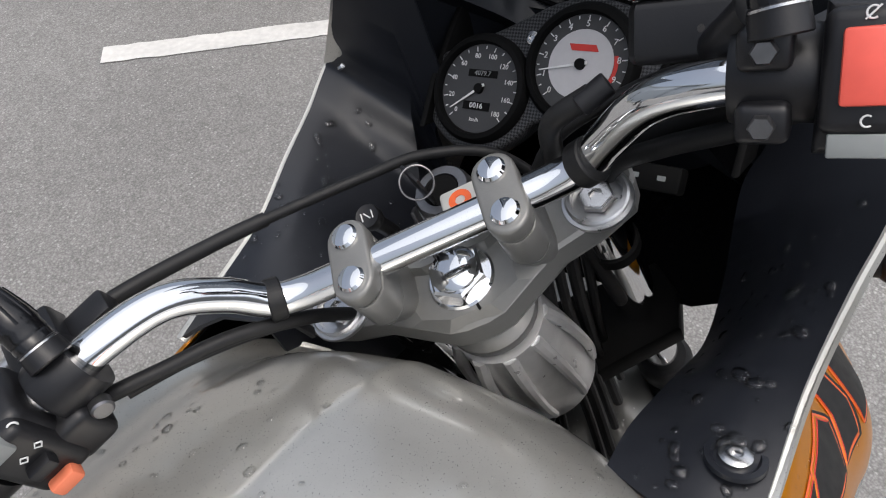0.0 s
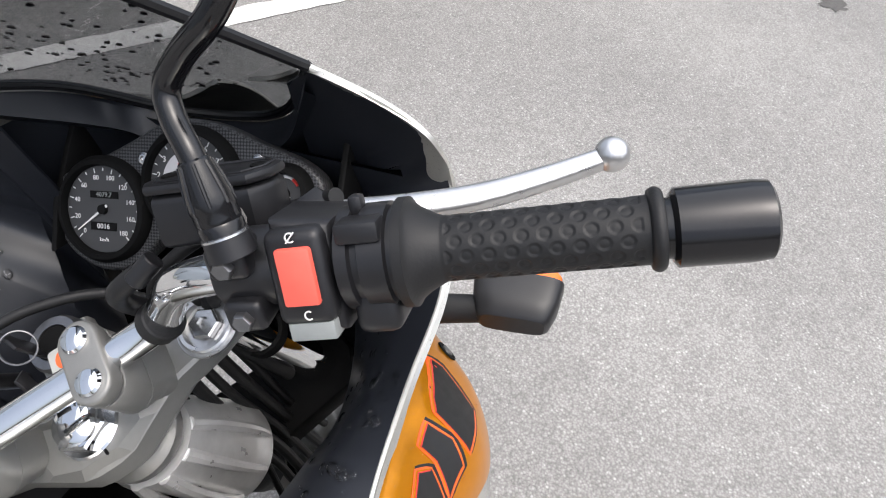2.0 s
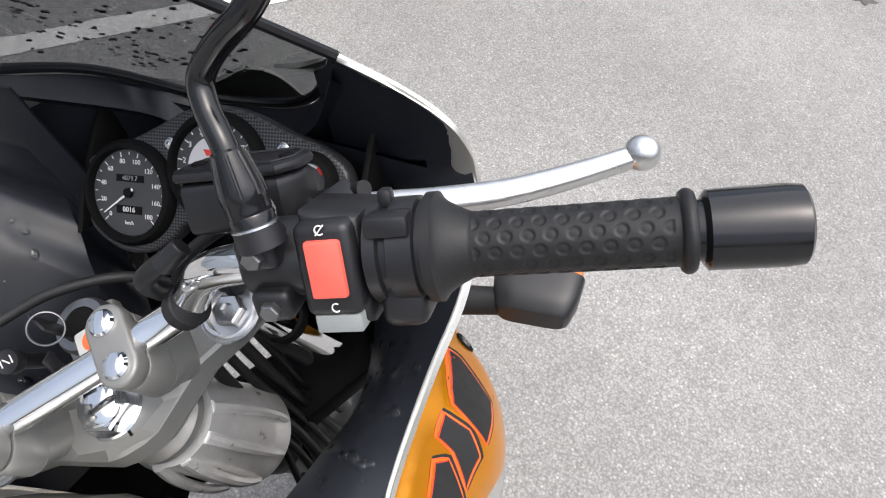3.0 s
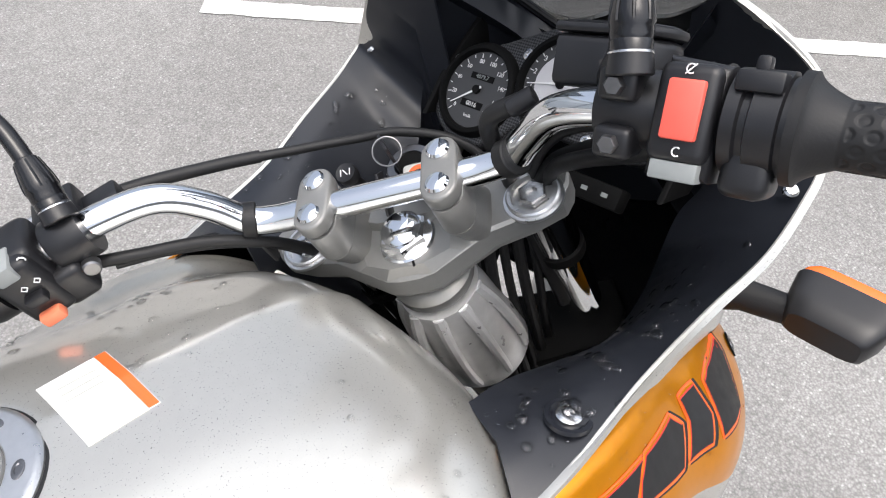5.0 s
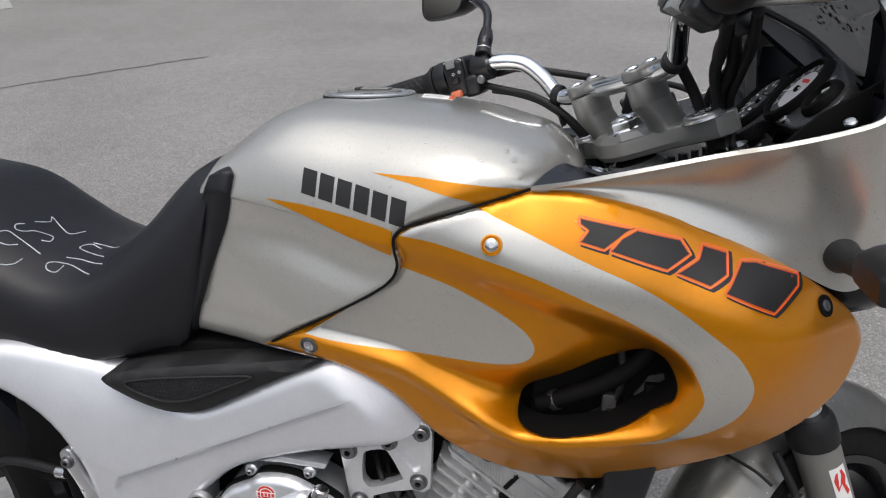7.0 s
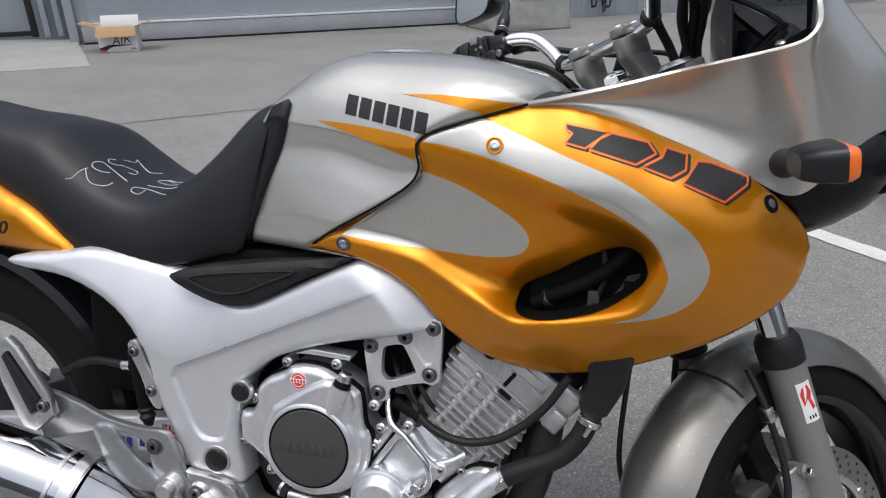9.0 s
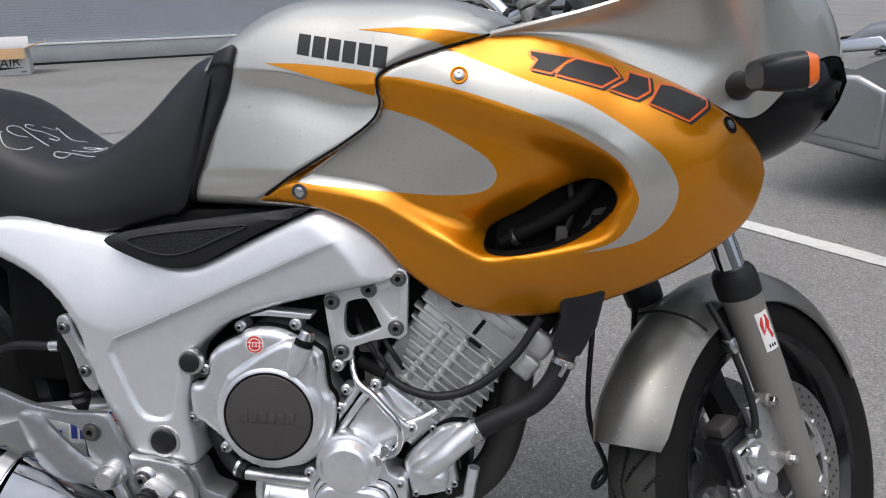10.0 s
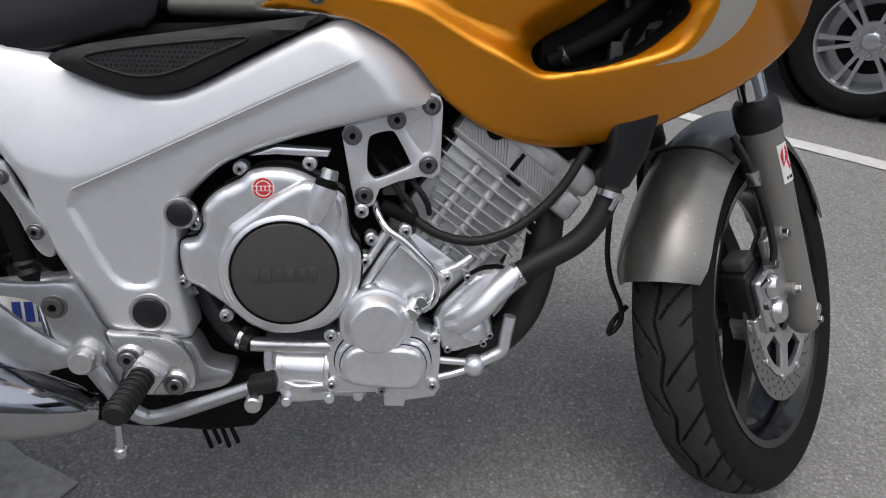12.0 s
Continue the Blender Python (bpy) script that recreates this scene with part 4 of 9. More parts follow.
for rim_pts, nose_pts, sd in ((RIM_R, NOSE_R, -1), (RIM_L, NOSE_L, 1)):
    top, low = spline(rim_pts + nose_pts, 6), spline([(x, -y * sd, z) for x, y, z in COWL_LOW], 6)
    rows = []
    for i in range(nrow):
        v = i / (nrow - 1)
        u = np.linspace(0, 1, len(top))[:, None]
        dip = np.array((0, -0.020 * sd, 0)) * np.sin(np.pi * v) * np.sin(np.pi * np.clip(u * 1.7, 0, 1)) + np.array((0.014, 0.012 * sd, 0.010)) * np.sin(np.pi * v) * np.clip(u * 2.6 - 1.6, 0, 1)
        flare = np.array((0.0, 0.004 * sd, 0)) * (np.exp(-v * 14))
        row = top * (1 - v) + low * v + dip + flare
        for _ in range(int(46 * v ** 0.6)):
            row[1:-1] += 0.5 * (0.5 * (row[:-2] + row[2:]) - row[1:-1])
        rows.append([tuple(q) for q in row])
    cb = thicken(loft(rows, caps=False), 0.004)
    ob = part("upper_cowl", cb, M_SILVER, bike, "champagne silver upper cowl with a pale raw edge", sharp=60)
    cowl = cowl or ob
    part("edge_trim", tube([(x, y, z + 0.001) for x, y, z in rim_pts], 0.0026, 8, 6), M_EDGE, ob)

# black inner panels from the rim down to the steering well
OFF_MID = [(0.023, 0.035, 0.016), (0.012, 0.040, 0.005), (0.006, 0.035, -0.007), (0.001, 0.035, -0.021), (0.001, 0.044, -0.030), (-0.007, 0.047, -0.026), (-0.002, 0.040, -0.022), (0.003, 0.036, -0.018), (0.006, 0.032, -0.018), (0.008, 0.026, -0.015), (0.008, 0.018, -0.012), (0.006, 0.010, -0.009)]
OFF_LOW = [(0.033, 0.066, 0.014), (0.027, 0.073, -0.008), (0.016, 0.072, -0.049), (0.009, 0.075, -0.086), (0.011, 0.089, -0.095), (0.003, 0.092, -0.066), (0.004, 0.080, -0.055), (0.013, 0.070, -0.045), (0.016, 0.062, -0.042), (0.020, 0.050, -0.038), (0.020, 0.036, -0.032), (0.020, 0.030, -0.024)]
for rim_pts, sd in ((RIM_R, -1), (RIM_L, 1)):
    mid = [(p[0] + o[0], p[1] - sd * o[1], p[2] + o[2]) for p, o in zip(rim_pts, OFF_MID)]
    lowc = [(p[0] + o[0], p[1] - sd * o[1], p[2] + o[2]) for p, o in zip(rim_pts, OFF_LOW)]
    bot = [(x + 0.01, y - sd * 0.008, z - 0.11) for x, y, z in lowc]
    half = [tuple(0.5 * (a + b) + (0.002 if k == 2 else 0) for k, (a, b) in enumerate(zip(p, q))) for p, q in zip(rim_pts, mid)]
    part("inner_panel", thicken(loft([[tuple(q) for q in spline(c, 6)] for c in (rim_pts, half, mid, lowc, bot)], caps=False), 0.003), M_PANEL, cowl, "blue-black plastic inner cowl panel spotted with rain")

# seat
s_top = interp((-0.75, -0.60, -0.525, -0.406, -0.348, -0.293, -0.227, -0.15, -0.095, -0.041, 0.011, 0.035, 0.060), (0.955, 0.935, 0.922, 0.910, 0.897, 0.862, 0.822, 0.808, 0.832, 0.877, 0.930, 0.948, 0.945))
s_bot = interp((-0.75, -0.60, -0.416, -0.331, -0.285, -0.227, -0.150, -0.074, -0.005, 0.020, 0.066), (0.88, 0.85, 0.780, 0.738, 0.702, 0.690, 0.681, 0.694, 0.714, 0.722, 0.895))
s_w = interp((-0.75, -0.60, -0.40, -0.30, -0.20, -0.10, -0.03, 0.02, 0.06), (0.10, 0.125, 0.145, 0.155, 0.160, 0.158, 0.155, 0.152, 0.148))
rows = []
for x in np.linspace(-0.75, 0.064, 60):
    zt, zb, w = s_top(x), s_bot(x), s_w(x)
    h = zt - zb
    half = spline([(0, zt), (-0.45 * w, zt - 0.003), (-0.72 * w, zt - 0.016), (-0.92 * w, zt - 0.30 * h), (-w, zb + 0.30 * h), (-0.99 * w, zb + 0.012), (-0.93 * w, zb), (-0.6 * w, zb)], 4)
    rows.append([(float(x) + 0.05 * max(0, (0.9 - float(b))) * max(0.0, float(x) + 0.1) * 0, float(a), float(b)) for a, b in np.concatenate([half[::-1][:-1] * np.array((-1, 1)), half])][::1])
sb = loft(rows)
SEAT_TREE = BVHTree.FromBMesh(sb)
seat = part("seat", sb, M_SEAT, bike, "black vinyl dual seat marked with white chalk strokes", sharp=50)
# rolled front edge of the seat, lapping over the tank
lap_x = interp((0.70, 0.727, 0.756, 0.80, 0.848, 0.889, 0.933, 0.985, 1.02), (0.029, 0.031, 0.037, 0.053, 0.074, 0.091, 0.102, 0.107, 0.109))
grid = np.linspace(0.0, 0.13, 40)
shells = np.array([tank_section(float(x)) for x in grid])


def tank_point(x, k):
    return [float(np.interp(x, grid, shells[:, k, c])) for c in range(3)]


count = shells.shape[1]
for keys in (range(3, count // 2), range(count - 4, count // 2, -1)):
    rows = [[] for _ in range(6)]
    for k in keys:
        x = 0.07
        for _ in range(14):
            x = 0.5 * x + 0.5 * lap_x(tank_point(x, k)[2])
        z0 = tank_point(x, k)[2]
        if z0 > 0.958:
            continue
        e = min(1.0, (0.960 - z0) / 0.016)
        for row, (back, lift) in zip(rows, ((0.0, -0.002), (0.001, 0.004), (0.006, 0.0085), (0.016, 0.0095), (0.034, 0.007), (0.075, -0.012))):
            b = back * (0.4 + 0.6 * e) + 0.012 * (1 - e)
            q = tank_point(max(0.0, x - b), k)
            d = Vector((0.0, q[1], (q[2] - 0.80) * (0.8 if q[2] > 0.80 else 0.0)))
            d.normalize()
            h = lift * e - 0.003 * (1 - e)
            row.append((x - b, q[1] + d.y * h, q[2] + d.z * h))
    part("seat_front_lap", loft(rows, caps=False), M_SEAT, seat, sharp=70)

# tail panel
tail_out = spline([(-0.70, 0.87), (-0.50, 0.825), (-0.395, 0.783), (-0.343, 0.758), (-0.285, 0.716), (-0.266, 0.700), (-0.295, 0.690), (-0.40, 0.690), (-0.55, 0.715), (-0.70, 0.77)], 6, True)
tb = skin(tail_out, lambda P: -0.172 + rounding(P, tail_out, 0.035, 0.02) + 0.05 * np.clip(-0.3 - P[:, 0], 0, 1), step=0.012, thick=0.005)
tail = part("tail_panel", tb, M_GOLD, bike, "gold lacquered tail panel beside the seat", sharp=60)

# frame
FR = [(-0.36, 0.690), (-0.28, 0.702), (-0.226, 0.710), (-0.15, 0.699), (-0.069, 0.682), (-0.01, 0.659), (0.035, 0.650), (0.070, 0.659), (0.134, 0.691), (0.216, 0.729), (0.285, 0.735), (0.345, 0.740), (0.385, 0.715), (0.380, 0.680), (0.345, 0.655),
      (0.310, 0.636), (0.237, 0.617), (0.161, 0.597), (0.099, 0.574), (0.066, 0.549), (0.042, 0.522), (0.037, 0.490), (0.032, 0.440), (0.042, 0.380), (0.034, 0.360), (-0.045, 0.370), (-0.070, 0.409), (-0.103, 0.482), (-0.128, 0.560), (-0.18, 0.620), (-0.26, 0.660), (-0.36, 0.675)]
fr_out = spline(FR, 4, True)
CREASE = np.concatenate([spline([(0.2665, 0.6987), (0.2367, 0.6845), (0.1608, 0.650), (0.0828, 0.6137), (0.0024, 0.5763), (-0.0678, 0.5445)], 3), spline([(-0.0774, 0.5250), (-0.0594, 0.4823), (-0.0449, 0.4504), (-0.0257, 0.4284), (0.0100, 0.4300), (0.0200, 0.4536), (0.0260, 0.4943), (0.0320, 0.5200), (0.0600, 0.5250)], 3)])
pocket = np.concatenate([[(0.2980, 0.6700), (0.2960, 0.6900)], CREASE, [(0.10, 0.53), (0.20, 0.54), (0.31, 0.60)]])


def frame_depth(P):
    x, z = P[:, 0], P[:, 1]
    s = x + 0.068
    ridge = 0.5445 - 0.02 * s + 0.48 * (np.sqrt(s * s + 0.035 ** 2) - 0.035)
    y = -0.197 + 0.16 * np.clip(z - ridge - 0.012, 0, 1) + 1.1 * np.clip(z - ridge - 0.012, 0, 1) ** 2 + rounding(P, fr_out, 0.016, 0.012)
    y = y + 0.0055 * inside_many(P, pocket) * ease(dist_many(P, CREASE, False) / 0.0055) * ease((0.272 - x) / 0.07)
    y = y + 0.003 * ease((x - 0.296) / 0.012)
    # tucked in behind the fairing
    gap = np.where(inside_many(P, fair_out), 0.0, dist_many(P, fair_out))
    tuck = np.where((x > 0.12) & (gap < 0.09), fair_y(P) + 0.014 - 1.1 * gap, -1.0)
    h = np.clip(0.5 + 0.5 * (tuck - y) / 0.008, 0, 1)
    return y * (1 - h) + tuck * h + 0.008 * h * (1 - h)


frame_part = part("frame", skin(fr_out, frame_depth, step=0.0036, thick=0.05), M_FRAME, bike, "silver painted twin-spar aluminium frame", sharp=45)

# front wheel, fork, fender
WHEEL = FORK @ Matrix.Translation((0.0094, 0, -0.7794))
prof = [(0.225, -0.045), (0.240, -0.052), (0.262, -0.056), (0.283, -0.050), (0.297, -0.034), (0.303, -0.014), (0.304, 0.0), (0.303, 0.014), (0.297, 0.034), (0.283, 0.050), (0.262, 0.056), (0.240, 0.052), (0.225, 0.045)]
SPIN = WHEEL @ Matrix.Rotation(radians(90), 4, "X")
fw = part("front_wheel", lathe([(0.200, -0.03), (0.214, -0.046), (0.226, -0.048), (0.228, -0.044), (0.215, -0.036), (0.208, 0.0), (0.215, 0.036), (0.228, 0.044), (0.226, 0.048), (0.214, 0.046), (0.200, 0.03), (0.196, 0), (0.200, -0.03)], 64, SPIN), M_GLOSS, bike, "black three-spoke cast front wheel")
tp = spline(prof, 7)
rows = []
N_TREAD, N_PITCH = 960, 20
P_IN = [(0.226, 0.030), (0.220, 0.0), (0.226, -0.030)]
arc = np.concatenate([[0], np.cumsum(np.linalg.norm(np.diff(tp, axis=0), axis=1))])
mid_arc = arc[-1] / 2
for i in range(N_TREAD):
    a = 2 * math.pi * i / N_TREAD
    ca, sa = math.cos(a), math.sin(a)
    row = []
    for (r, y), q in zip(tp, arc):
        v = (q - mid_arc) / 0.058  # -1 to 1 across the tread
        cut = 0.0
        if abs(v) < 0.98:
            side = 1 if v > 0 else -1
            ph = a * N_PITCH / (2 * math.pi) + (0.5 if side > 0 else 0.0)
            u = ph + 0.80 * abs(v) ** 0.9
            du = abs(u - round(u)) * 0.095
            if 0.06 < abs(v) < 0.92:
                cut = max(cut, 1 - (du / (0.0030 * (1.15 - 0.5 * abs(v)))) ** 4)
            u2 = ph + 0.5 + 0.80 * abs(v) ** 0.9
            du2 = abs(u2 - round(u2)) * 0.095
            if 0.50 < abs(v) < 0.88:
                cut = max(cut, 1 - (du2 / 0.0022) ** 4)
            zig = 0.10 * (2 * abs(2 * (a * N_PITCH / (2 * math.pi) % 1) - 1) - 1)
            dz = abs(v - zig) * 0.058
            cut = max(cut, 1 - (dz / 0.0024) ** 4)
        rr = r - 0.0042 * max(0.0, cut)
        row.append(tuple(SPIN @ Vector((rr * ca, rr * sa, float(y)))))
    row += [tuple(SPIN @ Vector((r * ca, r * sa, y))) for r, y in P_IN]
    rows.append(row)
rows.append(rows[0])
tyre_bm = loft(rows, close_u=True, caps=False)
bmesh.ops.remove_doubles(tyre_bm, verts=tyre_bm.verts[:], dist=1e-6)
spin_back = SPIN.inverted()
ys, rs = tp[:, 1], tp[:, 0]
for f in tyre_bm.faces:
    c = spin_back @ f.calc_center_median()
    if abs(c.z) < 0.045 and math.hypot(c.x, c.y) > float(np.interp(c.z, ys, rs)) - 0.0011:
        f.material_index = 1
part("tyre", tyre_bm, [M_TYRE, M_TREAD], fw, "dusty treaded front tyre", sharp=70)
slider_r = 0.028
for s in (-1, 1):
    lg = part("fork_leg", lathe([(0, -0.812), (0.018, -0.812), (0.0225, -0.805), (0.0245, -0.79), (0.0255, -0.70), (0.0272, -0.60), (0.0290, -0.47), (0.0290, -0.462), (0, -0.462)], 28, FORK @ Matrix.Translation((0.005, s * 0.090, 0))), M_FORK, bike, "grey painted telescopic fork leg")
    part("stanchion", lathe([(0, -0.47), (0.0205, -0.47), (0.0205, -0.062), (0, -0.060)], 28, FORK @ Matrix.Translation((0.005, s * 0.090, 0))), M_CHROME, lg, "chromed fork tube")
    part("dust_seal", lathe([(0.0205, -0.425), (0.0265, -0.425), (0.031, -0.432), (0.0325, -0.445), (0.0315, -0.468), (0.029, -0.470), (0.0205, -0.470)], 28, FORK @ Matrix.Translation((0.005, s * 0.090, 0))), M_RUBBER, lg)
rows = []
for i in range(34):
    f = i / 33
    ang = radians(10 + 133 * f)
    rear = max(0.0, (f - 0.62) / 0.38)
    w = (0.068 + 0.004 * rear) * (1 - 0.16 * max(0.0, (f - 0.90) / 0.10) ** 4)
    row = []
    for j in range(15):
        b = -1 + 2 * j / 14
        rr = 0.332 + 0.012 * rear - (0.055 - 0.015 * rear) * abs(b) ** 2.4 - (0.03 * (1 - math.sin(ang)) * abs(b) ** 2) * (1 - 0.7 * rear)
        row.append(tuple(WHEEL @ Vector((math.cos(ang) * rr, w * b, math.sin(ang) * rr))))
    rows.append(row)
part("front_fender", thicken(loft(rows, caps=False), 0.004), M_FENDER, bike, "champagne silver front mudguard with scuffs")


# ---- steering head, clamp, handlebar and controls (frame of the turned bar) ----
MB = BAR @ Matrix(((1, 0, 0, 0), (0, 0, 1, 0), (0, 1, 0, 0), (0, 0, 0, 1)))


def B(*p):
    return BAR @ Vector(p)


clamp_half = [(0.055, 0.000), (0.054, 0.045), (0.051, 0.092), (0.046, 0.1246), (0.036, 0.129), (0.024, 0.1275), (0.0115, 0.121), (0.001, 0.096), (-0.006, 0.066), (-0.0195, 0.044), (-0.0340, 0.020), (-0.0365, 0.008)]


def clamp_ring(z, back, grow=0.0):
    """Outline of the clamp at one height; the rear edge draws in by back lower down."""
    half = [(x + back * max(0.0, min(1.0, (0.035 - x) / 0.05)) + (grow if x > 0.04 else -grow), max(0.0, y + (grow if y > 0.1 else 0)), z) for x, y in clamp_half]
    return [tuple(BAR @ Vector(p)) for p in half + [(x, -y, z) for x, y, z in half[::-1] if y > 0]]


clamp = part("triple_clamp", loft([clamp_ring(-0.0445, 0.006, -0.003), clamp_ring(-0.0425, 0.003), clamp_ring(-0.0360, 0.0), clamp_ring(-0.0205, 0.003), clamp_ring(-0.018, 0.004, -0.0020)], close_u=True), M_CLAMP, bike, "grey painted cast upper fork clamp", sharp=25)
foot_o = [(0.050, 0.050), (0.020, 0.062), (-0.0045, 0.064), (-0.0165, 0.043), (-0.0310, 0.019), (-0.0315, -0.019), (-0.0165, -0.043), (-0.0045, -0.064), (0.020, -0.062), (0.050, -0.050)]
top_o = [(0.044, 0.034), (0.020, 0.0365), (-0.010, 0.0365), (-0.0185, 0.0335), (-0.0260, 0.014), (-0.0260, -0.014), (-0.0175, -0.0352), (-0.004, -0.0352), (0.020, -0.0335), (0.044, -0.034)]
part("centre_pad", loft([[tuple(BAR @ Vector((x, y, -0.019))) for x, y in foot_o], [tuple(BAR @ Vector((x, y, -0.0115))) for x, y in top_o]], close_u=True), M_CLAMP, clamp, sharp=15)
part("pad_step", loft([[tuple(BAR @ Vector((x, y, -0.0125))) for x, y in ((0.040, 0.030), (0.016, 0.0345), (0.012, 0.0225), (0.012, -0.0225), (0.016, -0.033), (0.040, -0.030))], [tuple(BAR @ Vector((x, y, -0.0045))) for x, y in ((0.040, 0.028), (0.019, 0.0325), (0.0155, 0.0235), (0.0155, -0.0235), (0.019, -0.031), (0.040, -0.028))]], close_u=True), M_CLAMP, clamp, sharp=15)
part("pinch_slot", block(-0.0275, -0.0190, -0.0010, 0.0010, -0.016, -0.0110, 0, BAR @ Matrix.Rotation(radians(14), 4, "Z")), M_MATT, clamp)
nut = part("stem_nut", lathe([(0, -0.013), (0.0235, -0.013), (0.0235, -0.0105), (0.022, -0.009), (0.0, -0.009)], 32, BAR), M_CHROME, clamp, "chrome steering stem nut")
hexm = BAR @ Matrix.Translation((0, 0, -0.009))
part("hex", lathe([(0, 0), (0.0205, 0), (0.0205, 0.008), (0.0185, 0.0098), (0, 0.0098)], 6, hexm), M_CHROME, nut)
part("dome", lathe([(0.0165, 0.009), (0.0165, 0.012), (0.0135, 0.015), (0.007, 0.0168), (0, 0.0172)], 28, hexm), M_CHROME, nut)
for y in (0.094, -0.1005):
    fc = part("fork_cap", lathe([(0.0212, -0.019), (0.0212, -0.0135), (0.0198, -0.0122), (0.0172, -0.0122), (0.0168, -0.0172), (0, -0.0172)], 32, BAR @ Matrix.Translation((0.0185, y, 0))), M_ALLOY, clamp, "bright fork top cap")
    part("cap_seat", lathe([(0.0205, -0.019), (0.0240, -0.019), (0.0236, -0.0165), (0.0205, -0.0160)], 32, BAR @ Matrix.Translation((0.0185, y, 0))), M_ALLOY, clamp)
    part("hex", lathe([(0, -0.0165), (0.0120, -0.0165), (0.0120, -0.0120), (0.0105, -0.0110), (0.005, -0.0110), (0.0045, -0.0140), (0, -0.0140)], 6, BAR @ Matrix.Translation((0.0185, y, 0))), M_BOLT, fc)


def stadium(hx, r, n=10):
    a = [(hx - r + r * math.cos(t), r * math.sin(t)) for t in np.linspace(-math.pi / 2, math.pi / 2, n)]
    b = [(-hx + r + r * math.cos(t), r * math.sin(t)) for t in np.linspace(math.pi / 2, 1.5 * math.pi, n)]
    return a + b


for y in (0.045, -0.0525):
    mr = MB @ Matrix.Translation((0, 0, y))
    riser = part("bar_riser", prism([(p[0], p[1]) for p in stadium(0.0275, 0.0132)], 0.015, 0.0435, 0.002, m=mr), M_CLAMP, clamp, "grey cast handlebar riser")
    part("riser_post", loft([[tuple(BAR @ Vector((p[0] + 0.52 * max(0.0, 0.014 - z), y + p[1], z))) for p in stadium(hx, r)] for z, hx, r in ((-0.022, 0.0285, 0.0165), (-0.017, 0.0268, 0.0142), (-0.010, 0.0258, 0.0130), (0.012, 0.0268, 0.0130), (0.016, 0.0275, 0.0130))], close_u=True), M_CLAMP, riser)
    part("riser_cap", prism([(p[0], p[1]) for p in stadium(0.0285, 0.0135)], 0.0455, 0.0585, 0.0025, m=mr, seg=3), M_CLAMP, riser)
    for x in (0.0155, -0.0150):
        bl = part("cap_bolt", lathe([(0, 0.056), (0.0088, 0.056), (0.0088, 0.0600), (0.0074, 0.0618), (0.004, 0.0628), (0, 0.0630)], 20, BAR @ Matrix.Translation((x, y, 0))), M_CHROME, riser, "domed chrome bolt cap")

BARPTS = [(-0.1654, -0.39, 0.1147), (-0.1118, -0.30, 0.1130), (-0.0522, -0.20, 0.111), (-0.035, -0.168, 0.1095), (-0.018, -0.140, 0.097), (-0.007, -0.118, 0.071), (-0.002, -0.103, 0.052), (0.0, -0.085, 0.046), (0, -0.05, 0.045), (0, 0.05, 0.045), (0.0, 0.085, 0.046), (-0.002, 0.103, 0.055), (-0.004, 0.118, 0.081), (-0.013, 0.137, 0.108), (-0.033, 0.166, 0.1225), (-0.052, 0.20, 0.124), (-0.11, 0.30, 0.132), (-0.162, 0.39, 0.140)]
handlebar = part("handlebar", tube([tuple(B(*p)) for p in BARPTS], 0.0108, 24, 8), M_CHROME, bike, "chrome tubular handlebar wet with rain")
# black straps round the bar
for p, q in (((0.0, 0.097, 0.050), (-0.0022, 0.106, 0.055)), ((-0.001, -0.098, 0.050), (-0.004, -0.107, 0.056))):
    st = part("cable_tie", rod(B(*p), B(*q), 0.0138, bev=0.001), M_RUBBER, handlebar)
    c = B(*p)
part("tie_tail", block(-0.004, 0.004, -0.0015, 0.0015, -0.03, 0.0, 0.0008, Matrix.Translation(B(-0.008, 0.102, 0.040)) @ BAR.to_3x3().to_4x4()), M_RUBBER, handlebar)


def side_axis(s):
    """Point and direction of the straight outer bar; s is -1 on the right, 1 on the left."""
    a, b = (Vector((-0.052, 0.20, 0.124)), Vector((-0.162, 0.39, 0.140))) if s > 0 else (Vector((-0.0522, -0.20, 0.111)), Vector((-0.1654, -0.39, 0.1147)))
    return a, (b - a).normalized()


def along(s, d, up=0.0, back=0.0):
    a, v = side_axis(s)
    u = Vector((0, 0, 1)) - v * v.z
    u.normalize()
    bk = v.cross(u)
    if bk.x > 0:
        bk = -bk
    return B(*(a + v * d + u * up + bk * back))


def side_matrix(s, d):
    """Frame on the bar: x outwards along it, y towards the rider, z up."""
    a, v = side_axis(s)
    u = (Vector((0, 0, 1)) - v * v.z).normalized()
    bk = v.cross(u)
    if bk.x > 0:
        bk = -bk
    m = Matrix((v, bk, u)).transposed().to_4x4()
    return BAR @ Matrix.Translation(a + v * d) @ m


